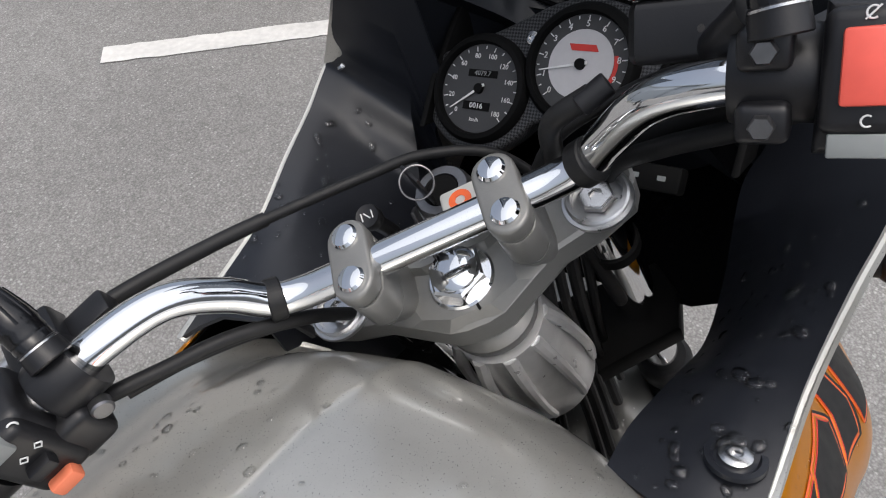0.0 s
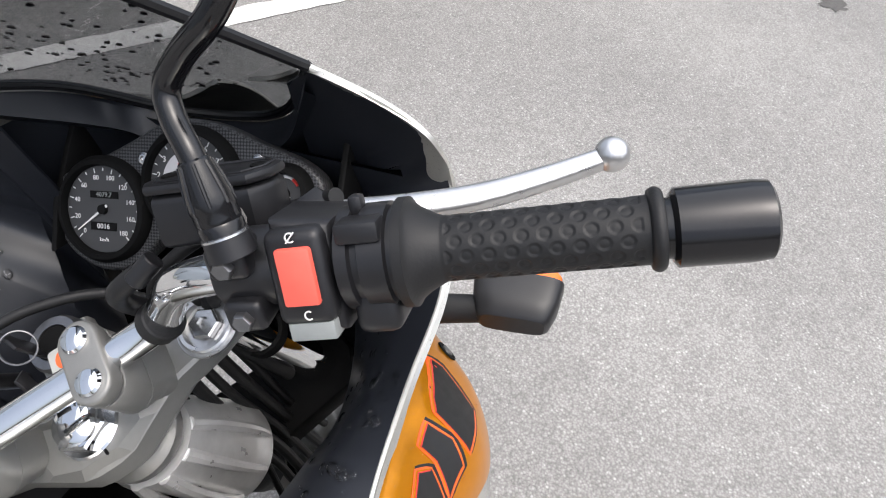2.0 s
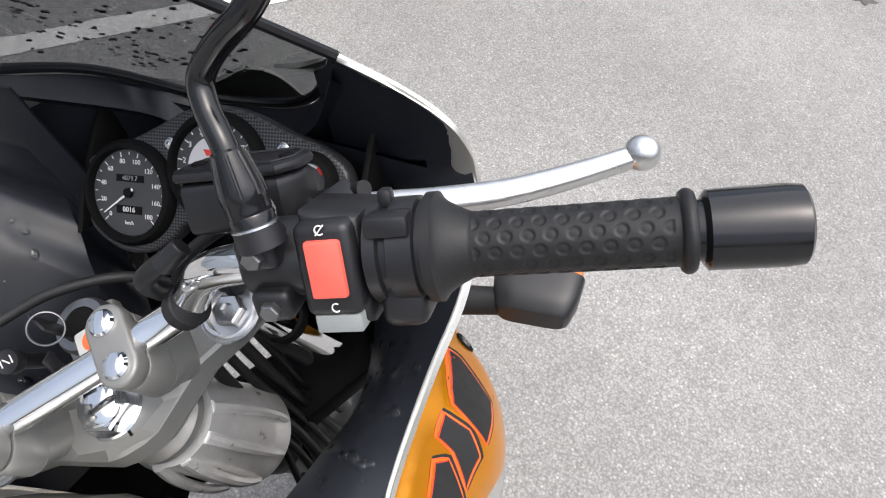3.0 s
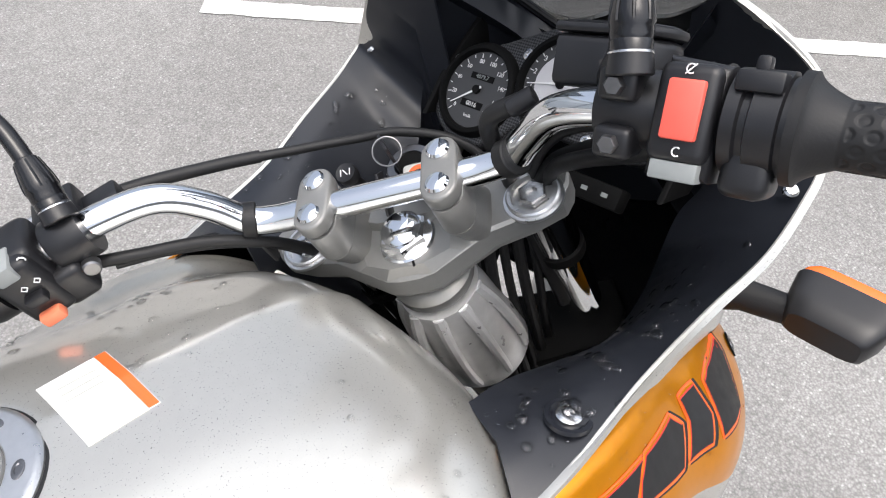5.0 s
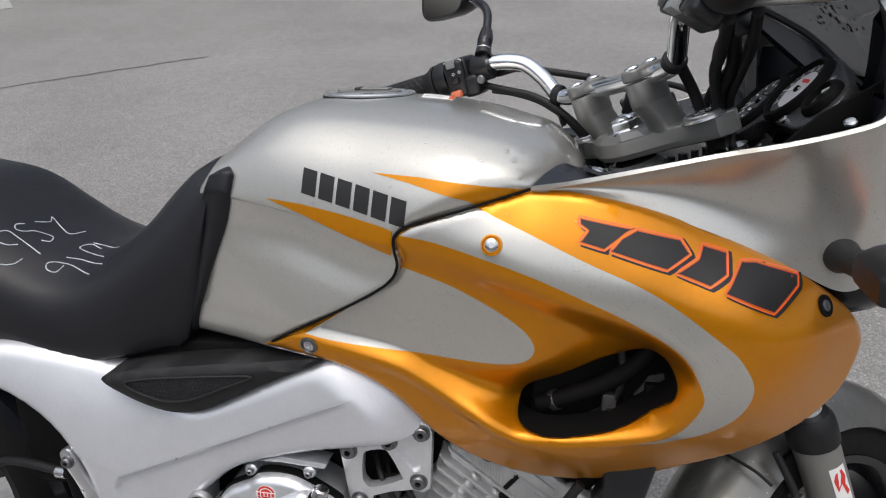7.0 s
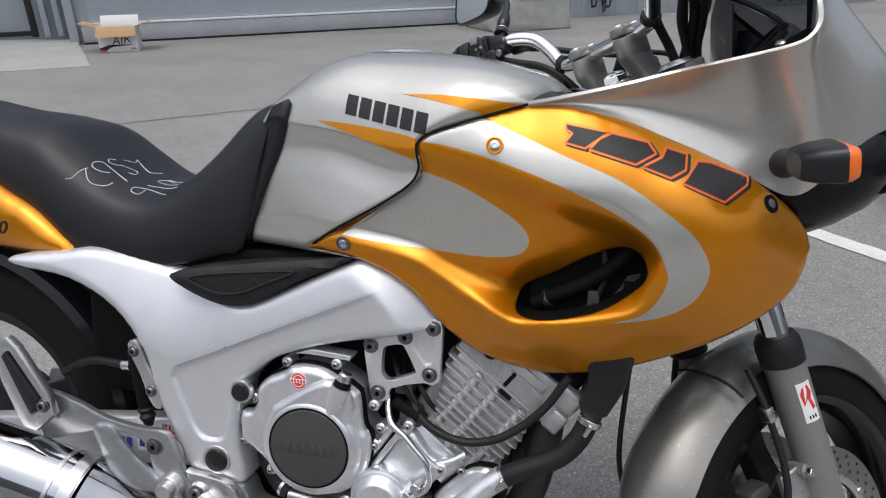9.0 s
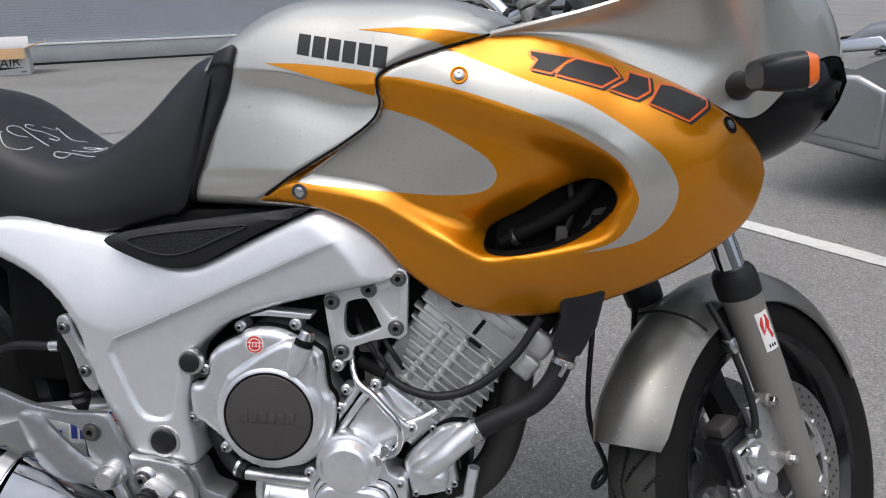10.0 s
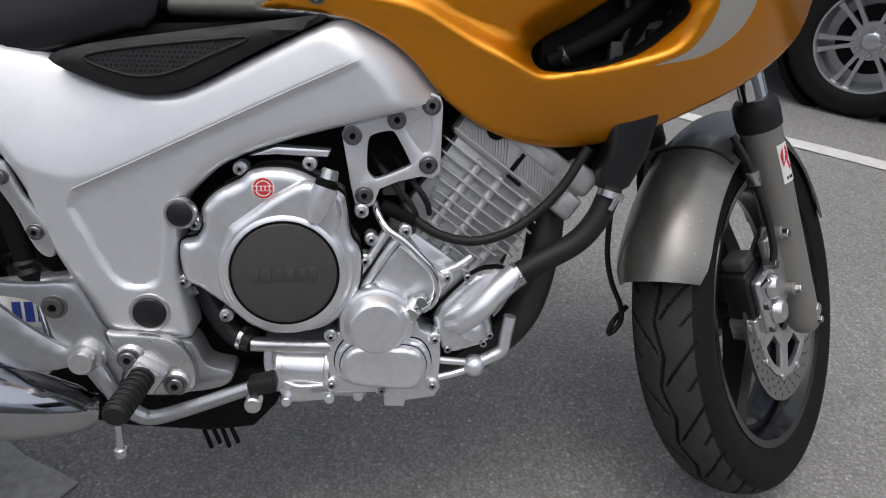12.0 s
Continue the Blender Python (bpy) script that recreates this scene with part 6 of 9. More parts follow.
for s in (1, -1):
    rws = []
    for (x, y, z, hy, hz) in ((0.440, 0.100, 0.810, 0.020, 0.060), (0.360, 0.135, 0.730, 0.022, 0.060), (0.300, 0.145, 0.680, 0.02, 0.05)):
        rws.append([(x, s * (y + hy * a), z + hz * b) for a, b in ((1, 1), (-1, 1), (-1, -1), (1, -1))])
    sp = loft(rws, close_u=True)
    bmesh.ops.bevel(sp, geom=[e for e in sp.edges if e.calc_face_angle(0) > 0.8], offset=0.006, segments=2, affect="EDGES", profile=0.5)
    part("frame_spar", sp, M_FRAME, head)
for k in range(5):
    a = radians(104 + 38 * k)
    part("rib", tube([tuple(BAR @ Vector((-0.002 + r * math.cos(a), r * math.sin(a), z))) for r, z in ((0.0345, -0.080), (0.0425, -0.102), (0.0480, -0.132), (0.0500, -0.165), (0.0470, -0.190))], lambda f: 0.0056 - 0.002 * f, 8, 6), M_HEAD, head)
part("lower_clamp", prism([(0.04, 0.12), (0.04, -0.12), (0.0, -0.128), (-0.034, -0.115), (-0.05, 0.0), (-0.034, 0.115), (0.0, 0.128)], -0.30, -0.262, 0.005, m=FORK @ Matrix(((1, 0, 0, 0), (0, 0, 1, 0), (0, 1, 0, 0), (0, 0, 0, 1)))), M_MATT, bike, "black lower fork clamp")
for s in (-1, 1):
    part("fork_band", lathe([(0.0205, -0.125), (0.0225, -0.125), (0.0225, -0.137), (0.0205, -0.137)], 24, FORK @ Matrix.Translation((0.005, s * 0.090, 0))), M_MATT, bike)

# ---- instruments ----
DN = Vector((-0.766, 0, 0.643)).normalized()
DU = Vector((0.643, 0, 0.766)).normalized()
DASH = Matrix((Vector((0, -1, 0)), DU, DN)).transposed().to_4x4()


def dash_at(x, y, z):
    return Matrix.Translation((x, y, z)) @ DASH


dm = dash_at(0.744, 0.0, 1.038)
DM = dm @ Matrix(((1, 0, 0, 0), (0, 0, 1, 0), (0, 1, 0, 0), (0, 0, 0, 1)))
dash_out = spline([(-0.140, -0.018), (-0.134, 0.004), (-0.1176, 0.0150), (-0.0821, 0.0290), (-0.050, 0.045), (-0.0314, 0.0544), (-0.0046, 0.0604), (0.0267, 0.0561), (0.0623, 0.0425), (0.0969, 0.0304), (0.1165, 0.0143), (0.118, -0.012), (0.095, -0.034), (0.045, -0.036), (-0.0217, -0.0376), (-0.0420, -0.0540), (-0.062, -0.068), (-0.090, -0.0715), (-0.118, -0.060), (-0.135, -0.040)], 4, True)


def woven(name):
    """Small two-tone weave printed on black plastic, lying in the plane of the dials."""
    m = mat(name, (0.02, 0.02, 0.021), 0.34, 0, 0.1, 60, spec=0.4)
    n, l = m.node_tree.nodes, m.node_tree.links
    tc, lie, turn, ch = n.new("ShaderNodeTexCoord"), n.new("ShaderNodeMapping"), n.new("ShaderNodeMapping"), n.new("ShaderNodeTexChecker")
    lie.inputs["Rotation"].default_value = (0, radians(50), 0)
    lie.inputs["Location"].default_value = (0, 0, 0.3007)
    turn.inputs["Rotation"].default_value = (0, 0, radians(45))
    ch.inputs["Scale"].default_value = 520
    ch.inputs["Color1"].default_value, ch.inputs["Color2"].default_value = (0.006, 0.006, 0.007, 1), (0.075, 0.075, 0.078, 1)
    l.new(tc.outputs["Object"], lie.inputs["Vector"])
    l.new(lie.outputs[0], turn.inputs["Vector"])
    l.new(turn.outputs[0], ch.inputs["Vector"])
    l.new(ch.outputs["Color"], n["Principled BSDF"].inputs["Base Color"])
    return m


M_CARBON = woven("black_woven_pattern_plastic")
dash = part("dashboard", prism(dash_out, -0.022, -0.001, 0.004, m=DM, seg=3), M_CARBON, bike, "black instrument binnacle with two round dials")


def gauge(cx, cy, r, name, label):
    m = dm @ Matrix.Translation((cx, cy, 0))
    g = part(name, lathe([(r + 0.0085, -0.020), (r + 0.0085, 0.003), (r + 0.005, 0.008), (r + 0.001, 0.009), (r, 0.006), (r, 0.0015), (0, 0.0015)], 48, m), [M_MATT], dash, label)
    part("dial", lathe([(0, 0.002), (r - 0.0005, 0.002), (r - 0.0005, 0.0026), (0, 0.0026)], 40, m), M_DIAL, g)
    return g, m


def dial_ticks(g, m, r, a0, a1, n, w, l):
    bm = bmesh.new()
    for i in range(n):
        a = radians(a0 + (a1 - a0) * i / (n - 1))
        block(r - l * (1 if i % 2 == 0 else 0.6), r, -w, w, 0.0026, 0.0030, 0, m @ Matrix.Rotation(a, 4, "Z"), bm=bm)
    part("ticks", bm, M_WHITE, g)


gs, ms = gauge(-0.0835, -0.0185, 0.0375, "speedometer", "round black speedometer with white figures")
dial_ticks(gs, ms, 0.0352, 225, -45, 19, 0.0004, 0.004)
for i, t in enumerate(("0", "20", "40", "60", "80", "100", "120", "140", "160", "180")):
    a = radians(225 - 30 * i)
    word(t, 0.0058, gs, M_WHITE, ms @ Matrix.Translation((0.0275 * math.cos(a), 0.0275 * math.sin(a), 0.0027)), "figure")
part("counter", block(-0.013, 0.013, -0.0035, 0.0035, 0.0026, 0.0032, 0, ms @ Matrix.Translation((0.0, -0.0145, 0))), M_MATT, gs)
word("0016", 0.0065, gs, M_WHITE, ms @ Matrix.Translation((0.0, -0.0145, 0.0033)), "figure")
part("counter", block(-0.014, 0.014, -0.003, 0.003, 0.0026, 0.0032, 0, ms @ Matrix.Translation((0.001, 0.0125, 0))), M_MATT, gs)
word("4079.7", 0.0058, gs, M_GREYKEY, ms @ Matrix.Translation((0.001, 0.0125, 0.0033)), "figure")
word("km/h", 0.0045, gs, M_WHITE, ms @ Matrix.Translation((0.0, -0.026, 0.0027)), "figure")


def needle(g, m, deg, l):
    part("needle", prism([(-0.006, 0.0012), (l, 0.0004), (l, -0.0004), (-0.006, -0.0012)], 0.0042, 0.0048, 0, m=m @ Matrix.Rotation(radians(deg), 4, "Z") @ Matrix(((1, 0, 0, 0), (0, 0, 1, 0), (0, 1, 0, 0), (0, 0, 0, 1)))), M_WHITE, g)
    part("needle_hub", lathe([(0, 0.003), (0.0045, 0.003), (0.004, 0.0058), (0, 0.006)], 18, m), M_MATT, g)


needle(gs, ms, 217, 0.031)
gt, mt = gauge(0.0020, 0.0085, 0.0385, "tachometer", "round tachometer with a pale centre and red zone")
part("centre_disc", lathe([(0, 0.0026), (0.0265, 0.0026), (0.0265, 0.0030), (0, 0.0030)], 40, mt), M_DIALW, gt)
dial_ticks(gt, mt, 0.0368, 225, -45, 21, 0.0004, 0.004)
for i in range(11):
    a = radians(225 - 27 * i)
    word(str(i), 0.0068, gt, M_WHITE, mt @ Matrix.Translation((0.0305 * math.cos(a), 0.0305 * math.sin(a), 0.0031)), "figure")
part("mark", prism([(-0.012, 0.002), (0.010, 0.002), (0.013, -0.003), (-0.009, -0.003)], 0.0031, 0.0034, 0, m=mt @ Matrix.Translation((0.0, 0.013, 0)) @ Matrix(((1, 0, 0, 0), (0, 0, 1, 0), (0, 1, 0, 0), (0, 0, 0, 1)))), M_REDINK, gt)
bm = bmesh.new()
for i in range(7):
    block(0.0268, 0.0300, -0.0022, 0.0022, 0.0027, 0.0031, 0, mt @ Matrix.Rotation(radians(12 - 8.5 * i), 4, "Z"), bm=bm)
part("red_zone", bm, M_REDINK, gt)
needle(gt, mt, 192, 0.034)
gf, mf = gauge(0.0865, 0.0045, 0.0155, "temperature_gauge", "small round temperature gauge with white arc")
part("arc", tube([tuple(mf @ Vector((0.013 * math.cos(a), 0.013 * math.sin(a), 0.0032))) for a in np.linspace(0.6, 2.6, 14)], 0.0012, 6, 1, smooth=False), M_WHITE, gf)
part("arc", tube([tuple(mf @ Vector((0.013 * math.cos(a), 0.013 * math.sin(a), 0.0034))) for a in np.linspace(0.5, 1.0, 6)], 0.0013, 6, 1, smooth=False), M_REDINK, gf)
needle(gf, mf, 140, 0.013)
for x, y in ((-0.0440, 0.0260), (0.0620, 0.0285), (0.046, -0.030)):
    part("dash_screw", lathe([(0, 0), (0.0055, 0), (0.0055, 0.003), (0.004, 0.004), (0.0025, 0.004), (0.0022, 0.002), (0, 0.002)], 18, dm @ Matrix.Translation((x, y, -0.001))), M_BOLT, dash)
warn = part("warning_lamp_panel", block(-0.034, 0.034, -0.010, 0.010, -0.02, 0.0, 0.003, dm @ Matrix.Translation((0.060, -0.066, -0.004))), M_MATT, dash, "black warning lamp strip")
for i in range(3):
    part("lamp_mark", block(-0.003, 0.003, -0.0018, 0.0018, 0.0, 0.0006, 0, dm @ Matrix.Translation((0.040 + 0.020 * i, -0.066, -0.004))), M_GREYKEY, warn)

# cowl interior behind the dials, nose and headlamp housing
SCREEN_FOOT = [(0.770, -0.125, 1.141), (0.812, -0.085, 1.088), (0.842, -0.045, 1.050), (0.854, 0.000, 1.035), (0.838, 0.060, 1.052), (0.790, 0.120, 1.108), (0.710, 0.163, 1.156)]
SCREEN_RISE = [0.165, 0.190, 0.203, 0.208, 0.179, 0.167, 0.165]
LIP = [(0.768, -0.118, 1.122), (0.785, -0.082, 1.067), (0.794, -0.045, 1.040), (0.800, 0.000, 1.027), (0.806, 0.060, 1.034), (0.798, 0.102, 1.060), (0.716, 0.158, 1.136)]
rws = [spline([(x - 0.002, y, z - 0.005) for x, y, z in SCREEN_FOOT], 6), spline([tuple(0.5 * (a + b) + (0.004 if k == 2 else 0.006 if k == 0 else 0) for k, (a, b) in enumerate(zip(p, q))) for p, q in zip(SCREEN_FOOT, LIP)], 6), spline(LIP, 6), spline([(x + 0.03, y * 1.02, z - 0.03) for x, y, z in LIP], 6), spline([(x + 0.03, y * 1.1, z - 0.14) for x, y, z in LIP], 6)]
part("cowl_liner", loft([[tuple(q) for q in r] for r in rws], caps=False), M_PANEL, cowl, "matt black liner behind the dials")
for s in (1, -1):
    part("brace", prism([(0.700, 1.000), (0.730, 1.030), (0.775, 1.060), (0.800, 1.075), (0.800, 1.03), (0.745, 0.985)], s * 0.128, s * 0.134, 0.002), M_MATT, cowl)
    part("panel_screw", lathe([(0, 0), (0.0058, 0), (0.0056, 0.002), (0.004, 0.0036), (0, 0.004)], 18, Matrix.Translation((0.722, 0.228, 1.037) if s > 0 else (0.728, -0.212, 1.030)) @ Matrix.Rotation(radians(-s * 25), 4, "X") @ Matrix.Rotation(radians(-20), 4, "Y")), M_BOLT, cowl)
nose_rows = []
for k, (z, x1, w) in enumerate(((0.795, 0.835, 0.088), (0.815, 0.872, 0.122), (0.838, 0.905, 0.140), (0.86, 0.925, 0.150), (0.885, 0.940, 0.153), (0.91, 0.948, 0.150), (0.935, 0.944, 0.135), (0.955, 0.932, 0.115), (0.985, 0.908, 0.09))):
    nose_rows.append([(0.76 + (x1 - 0.76) * math.sin(a) ** 0.8 if math.sin(a) > 0 else 0.76, w * math.cos(a), z) for a in np.linspace(0.0, math.pi, 24)])
nose = part("headlamp", loft(nose_rows), M_NOSE, bike, "black headlamp housing in the nose")
part("lens", loft([[(x + 0.004 if x > 0.80 else x, y * 0.96, z + (0.004 if k else 0)) for x, y, z in r[3:-3]] for k, r in enumerate(nose_rows[3:8])], caps=False), M_LAMPGLASS, nose, "dark glass of the headlamp")

# smoked windscreen
rws = []
for x, y, z, rise in spline([(*p, h) for p, h in zip(SCREEN_FOOT, SCREEN_RISE)], 5):
    col = []
    for j in range(10):
        v = j / 9
        dz = float(rise) * v
        col.append((float(x) - 0.85 * dz - 0.4 * dz * dz, float(y) * (1 - 3.9 * dz + 4.0 * dz * dz), float(z) + dz))
    rws.append(col)
ws = thicken(loft(rws, caps=False), 0.003)
screen = part("windscreen", ws, M_SMOKE, bike, "smoked acrylic windscreen speckled with rain")
part("screen_edge", tube([rws[0][j] for j in range(10)], 0.0042, 8, 4), M_BLACK, screen)
part("screen_edge", tube([rws[-1][j] for j in range(10)], 0.0042, 8, 4), M_BLACK, screen)
part("screen_seal", tube([r[0] for r in rws], 0.0045, 8, 3), M_BLACK, screen)


def indicator(s):
    """Turn signal on a rubber stalk, amber lens ahead."""
    c0, c1 = Vector((0.757, s * 0.170, 0.896)), Vector((0.761, s * 0.232, 0.900))
    ob = part("turn_signal", lathe([(0.0, 0), (0.017, 0.0), (0.018, 0.008), (0.0140, 0.020), (0.0125, 0.064), (0, 0.064)], 24, axis_matrix(c0, c1)), M_RUBBER, bike, "black turn signal on a rubber stalk with an amber lens")
    m = Matrix.Translation((0.766, s * 0.257, 0.902)) @ Matrix.Rotation(radians(-8), 4, "Y") @ Matrix.Rotation(radians(s * -6), 4, "X")
    prof = ((-0.020, 0.028, 0.013), (-0.017, 0.032, 0.016), (0.0, 0.038, 0.0200), (0.022, 0.041, 0.0215))
    def ring(x, w, h):
        return [tuple(m @ Vector((x, w * (abs(math.cos(a)) ** 0.45) * (1 if math.cos(a) > 0 else -1), h * (abs(math.sin(a)) ** 0.45) * (1 if math.sin(a) > 0 else -1)))) for a in np.linspace(0, 2 * math.pi, 32, endpoint=False)]
    part("body", loft([ring(*q) for q in prof], close_u=True), M_BLACK, ob)
    part("lens", loft([ring(*q) for q in ((0.0222, 0.0395, 0.0205), (0.028, 0.039, 0.0200), (0.035, 0.034, 0.017), (0.038, 0.022, 0.011))], close_u=True), M_AMBER, ob, "amber lens")


indicator(-1)
indicator(1)

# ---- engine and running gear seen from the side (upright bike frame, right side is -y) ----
# core coloured near black: painted shade for the gaps between the silver parts
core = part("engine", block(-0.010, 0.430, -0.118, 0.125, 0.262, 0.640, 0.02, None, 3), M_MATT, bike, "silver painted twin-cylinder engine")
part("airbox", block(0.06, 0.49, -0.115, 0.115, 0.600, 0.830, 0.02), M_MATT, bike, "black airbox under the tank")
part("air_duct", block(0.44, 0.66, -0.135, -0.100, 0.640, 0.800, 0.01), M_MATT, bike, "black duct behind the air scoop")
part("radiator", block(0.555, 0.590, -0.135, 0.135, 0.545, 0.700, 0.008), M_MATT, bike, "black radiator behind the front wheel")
part("radiator_side", prism([(0.5403, 0.557), (0.5450, 0.540), (0.5560, 0.533), (0.5680, 0.536), (0.5801, 0.5427), (0.5991, 0.581), (0.6090, 0.630), (0.605, 0.700), (0.545, 0.700), (0.5497, 0.5917)], -0.178, -0.130, 0.008, seg=3), M_BLACK, bike, "black end tank of the radiator")


def face_bolt(x, z, y, r=0.0055, parent=None, name="bolt", material=None):
    return cap_screw((x, y, z), (0, -1, 0), r, 0.005, name, parent, material or M_CASEBOLT, washer=False)


cc = [(0.0384, 0.4802), (0.0557, 0.4855), (0.0649, 0.5002), (0.0644, 0.5188), (0.078, 0.5365), (0.0942, 0.5462), (0.1102, 0.554), (0.12, 0.5625), (0.1389, 0.5668), (0.164, 0.5659), (0.1859, 0.5582), (0.2208, 0.5383), (0.2284, 0.5263), (0.2338, 0.4852), (0.2429, 0.4712), (0.2461, 0.4499), (0.2403, 0.4139), (0.2179, 0.3813), (0.1834, 0.3651), (0.1362, 0.3687), (0.1037, 0.3843), (0.0819, 0.4029), (0.0543, 0.4248), (0.0421, 0.4321), (0.0361, 0.453)]
co = spline(cc, 3, True)
cover = part("clutch_cover", skin(co, lambda P: -0.1945 + rounding(P, co, 0.014, 0.011), step=0.004, thick=0.06), M_ENGINE, core, "silver painted clutch cover with a dark round plate", sharp=40)
AX = Matrix.Rotation(radians(90), 4, "X")


def gasket(outline, y, grow, parent):
    """Dark joint line that stands a little proud round a cover."""
    o = np.array(outline)
    c = o.mean(0)
    d = o - c
    o = c + d * (1 + grow / np.linalg.norm(d, axis=1))[:, None]
    return part("gasket", prism([tuple(map(float, p)) for p in o], y, y + 0.012, 0), M_MATT, parent)


gasket(co, -0.1790, 0.0022, cover)
mcl = Matrix.Translation((0.157, -0.186, 0.4462)) @ AX
arc_pts = [(0.157 + 0.0785 * math.cos(a), 0.4452 + 0.0785 * math.sin(a)) for a in np.linspace(radians(38), radians(-208), 40)]
boss = np.concatenate([arc_pts, spline([(0.0960, 0.5010), (0.1183, 0.5170), (0.1445, 0.5354), (0.1700, 0.5500), (0.1840, 0.5540), (0.2000, 0.5490), (0.2180, 0.5350), (0.2240, 0.5180)], 4)])
part("cover_boss", skin(boss, lambda P: -0.2050 + rounding(P, boss, 0.011, 0.0105), step=0.0034, thick=0.02), M_ENGINE, cover, sharp=40)
part("plate_rim", lathe([(0.0700, 0.0185), (0.0660, 0.0212), (0.0635, 0.0215), (0.0625, 0.019), (0.0, 0.018)], 64, mcl), M_ENGINE, cover)
part("cover_groove", lathe([(0.0595, 0.0190), (0.0632, 0.0190), (0.0632, 0.0213), (0.0595, 0.0213), (0.0595, 0.0190)], 64, mcl), M_MATT, cover)
plate = part("cover_plate", lathe([(0.0602, 0.018), (0.0602, 0.0215), (0.0592, 0.0228), (0.057, 0.0233), (0.0, 0.0233)], 64, mcl), M_COVER, cover, "dark grey round cover plate with raised brand bars")
for i in range(6):
    part("raised_bar", block(-0.0048, 0.0048, -0.0012, 0.0, -0.0085, 0.0085, 0.0008, Matrix.Translation((0.157 + (i - 2.5) * 0.0132, -0.2091, 0.4462))), M_COVER, plate)
for x, z in ((0.1086, 0.5640), (0.054, 0.4986), (0.1873, 0.570), (0.2468, 0.5133), (0.2502, 0.4512), (0.036, 0.4281), (0.0819, 0.3839), (0.236, 0.388)):
    lug = part("bolt_lug", rod((x, -0.150, z), (x, -0.178, z), 0.0085, bev=0.002), M_ENGINE, cover)
    face_bolt(x, z, -0.179, 0.0046, cover)
part("case_strip", prism([(0.118, 0.579), (0.150, 0.590), (0.212, 0.586), (0.208, 0.578), (0.150, 0.581)], -0.178, -0.150, 0.002), M_ENGINE, cover)
fill = part("filler", lathe([(0.0, -0.046), (0.006, -0.043), (0.0115, -0.030), (0.0145, -0.012), (0.0150, 0.0), (0.0, 0.0)], 24, axis_matrix((0.206, -0.203, 0.548), (0.214, -0.200, 0.570))), M_ENGINE, cover)
part("filler_seal", rod((0.206, -0.203, 0.548), (0.2085, -0.202, 0.555), 0.0128), M_MATT, fill)
part("filler_cap", rod((0.2085, -0.202, 0.555), (0.2125, -0.2005, 0.568), 0.0108, 0.0098, bev=0.002), M_BOLT, fill)


def disc_sticker(x, z, r, y, parent, label):
    st = part("round_sticker", lathe([(0, 0), (r, 0), (r, 0.0004), (0, 0.0004)], 32, Matrix.Translation((x, y, z)) @ AX), M_LABEL, parent, label)
    part("red_disc", lathe([(0, 0.0005), (r * 0.92, 0.0005), (r * 0.92, 0.0008), (0, 0.0008)], 32, Matrix.Translation((x, y, z)) @ AX), M_REDINK, st)
    part("white_ring", lathe([(r * 0.62, 0.0009), (r * 0.72, 0.0009), (r * 0.72, 0.0011), (r * 0.62, 0.0011)], 32, Matrix.Translation((x, y, z)) @ AX), M_LABEL, st)
    part("white_bar", block(-r * 0.98, r * 0.98, -0.0015, -0.0009, -r * 0.24, r * 0.24, 0, Matrix.Translation((x, y, z))), M_LABEL, st)
    bm = bmesh.new()
    for i in range(5):
        block(-r * 0.12, r * 0.12, -0.0019, -0.0014, -r * 0.18, r * 0.18, 0, Matrix.Translation((x + (i - 2) * r * 0.36, y, z)), bm=bm)
    part("red_bars", bm, M_REDINK, st)


disc_sticker(0.136, 0.545, 0.0128, -0.1952, cover, "round red and white sticker")
# lower covers
m1 = Matrix.Translation((0.2640, -0.170, 0.374)) @ AX
part("oil_pump_cover", lathe([(0.047, 0.0), (0.0465, 0.019), (0.0450, 0.0225), (0.0425, 0.0238), (0.0400, 0.0244), (0.0345, 0.0340), (0.0325, 0.0368), (0.0302, 0.0385), (0.0290, 0.0388), (0.0, 0.0388)], 64, m1), M_ENGINE, core, "round silver engine cover")
oval = [(0.2184, 0.3216), (0.2257, 0.3404), (0.2451, 0.3496), (0.3008, 0.3456), (0.3185, 0.3373), (0.326, 0.3177), (0.3191, 0.2984), (0.3013, 0.2888), (0.2446, 0.2951), (0.2251, 0.3044)]
ov = spline(oval, 4, True)
part("gear_cover", skin(ov, lambda P: -0.206 + rounding(P, ov, 0.0065, 0.008), step=0.0032, thick=0.06), M_ENGINE, core, "oval silver gear cover", sharp=50)
gasket(ov, -0.1945, 0.0012, core)
step_o = np.array(ov).mean(0) + (np.array(ov) - np.array(ov).mean(0)) * np.array((1.13, 1.20))
part("gear_cover_foot", skin(step_o, lambda P: -0.1935 + rounding(P, step_o, 0.004, 0.004), step=0.0035, thick=0.03), M_ENGINE, core, sharp=50)
gasket(step_o, -0.1815, 0.0015, core)
cas = spline([(0.2034, 0.3533), (0.2209, 0.3624), (0.2230, 0.3829), (0.2368, 0.4078), (0.2595, 0.4167), (0.2873, 0.407), (0.310, 0.385), (0.3196, 0.3605), (0.3414, 0.3503), (0.3462, 0.3177), (0.3412, 0.2777), (0.3358, 0.2700), (0.299, 0.2730), (0.216, 0.2779), (0.2019, 0.3149)], 3, True)
part("case_flange", prism(cas, -0.180, -0.120, 0.004), M_ENGINE, core)
for x, z in ((0.255, 0.4135), (0.289, 0.4035), (0.207, 0.3560), (0.337, 0.3480), (0.207, 0.290), (0.270, 0.280), (0.335, 0.284)):
    part("bolt_lug", rod((x, -0.150, z), (x, -0.184, z), 0.0085, bev=0.002), M_ENGINE, core)
    face_bolt(x, z, -0.185, 0.0045, core)
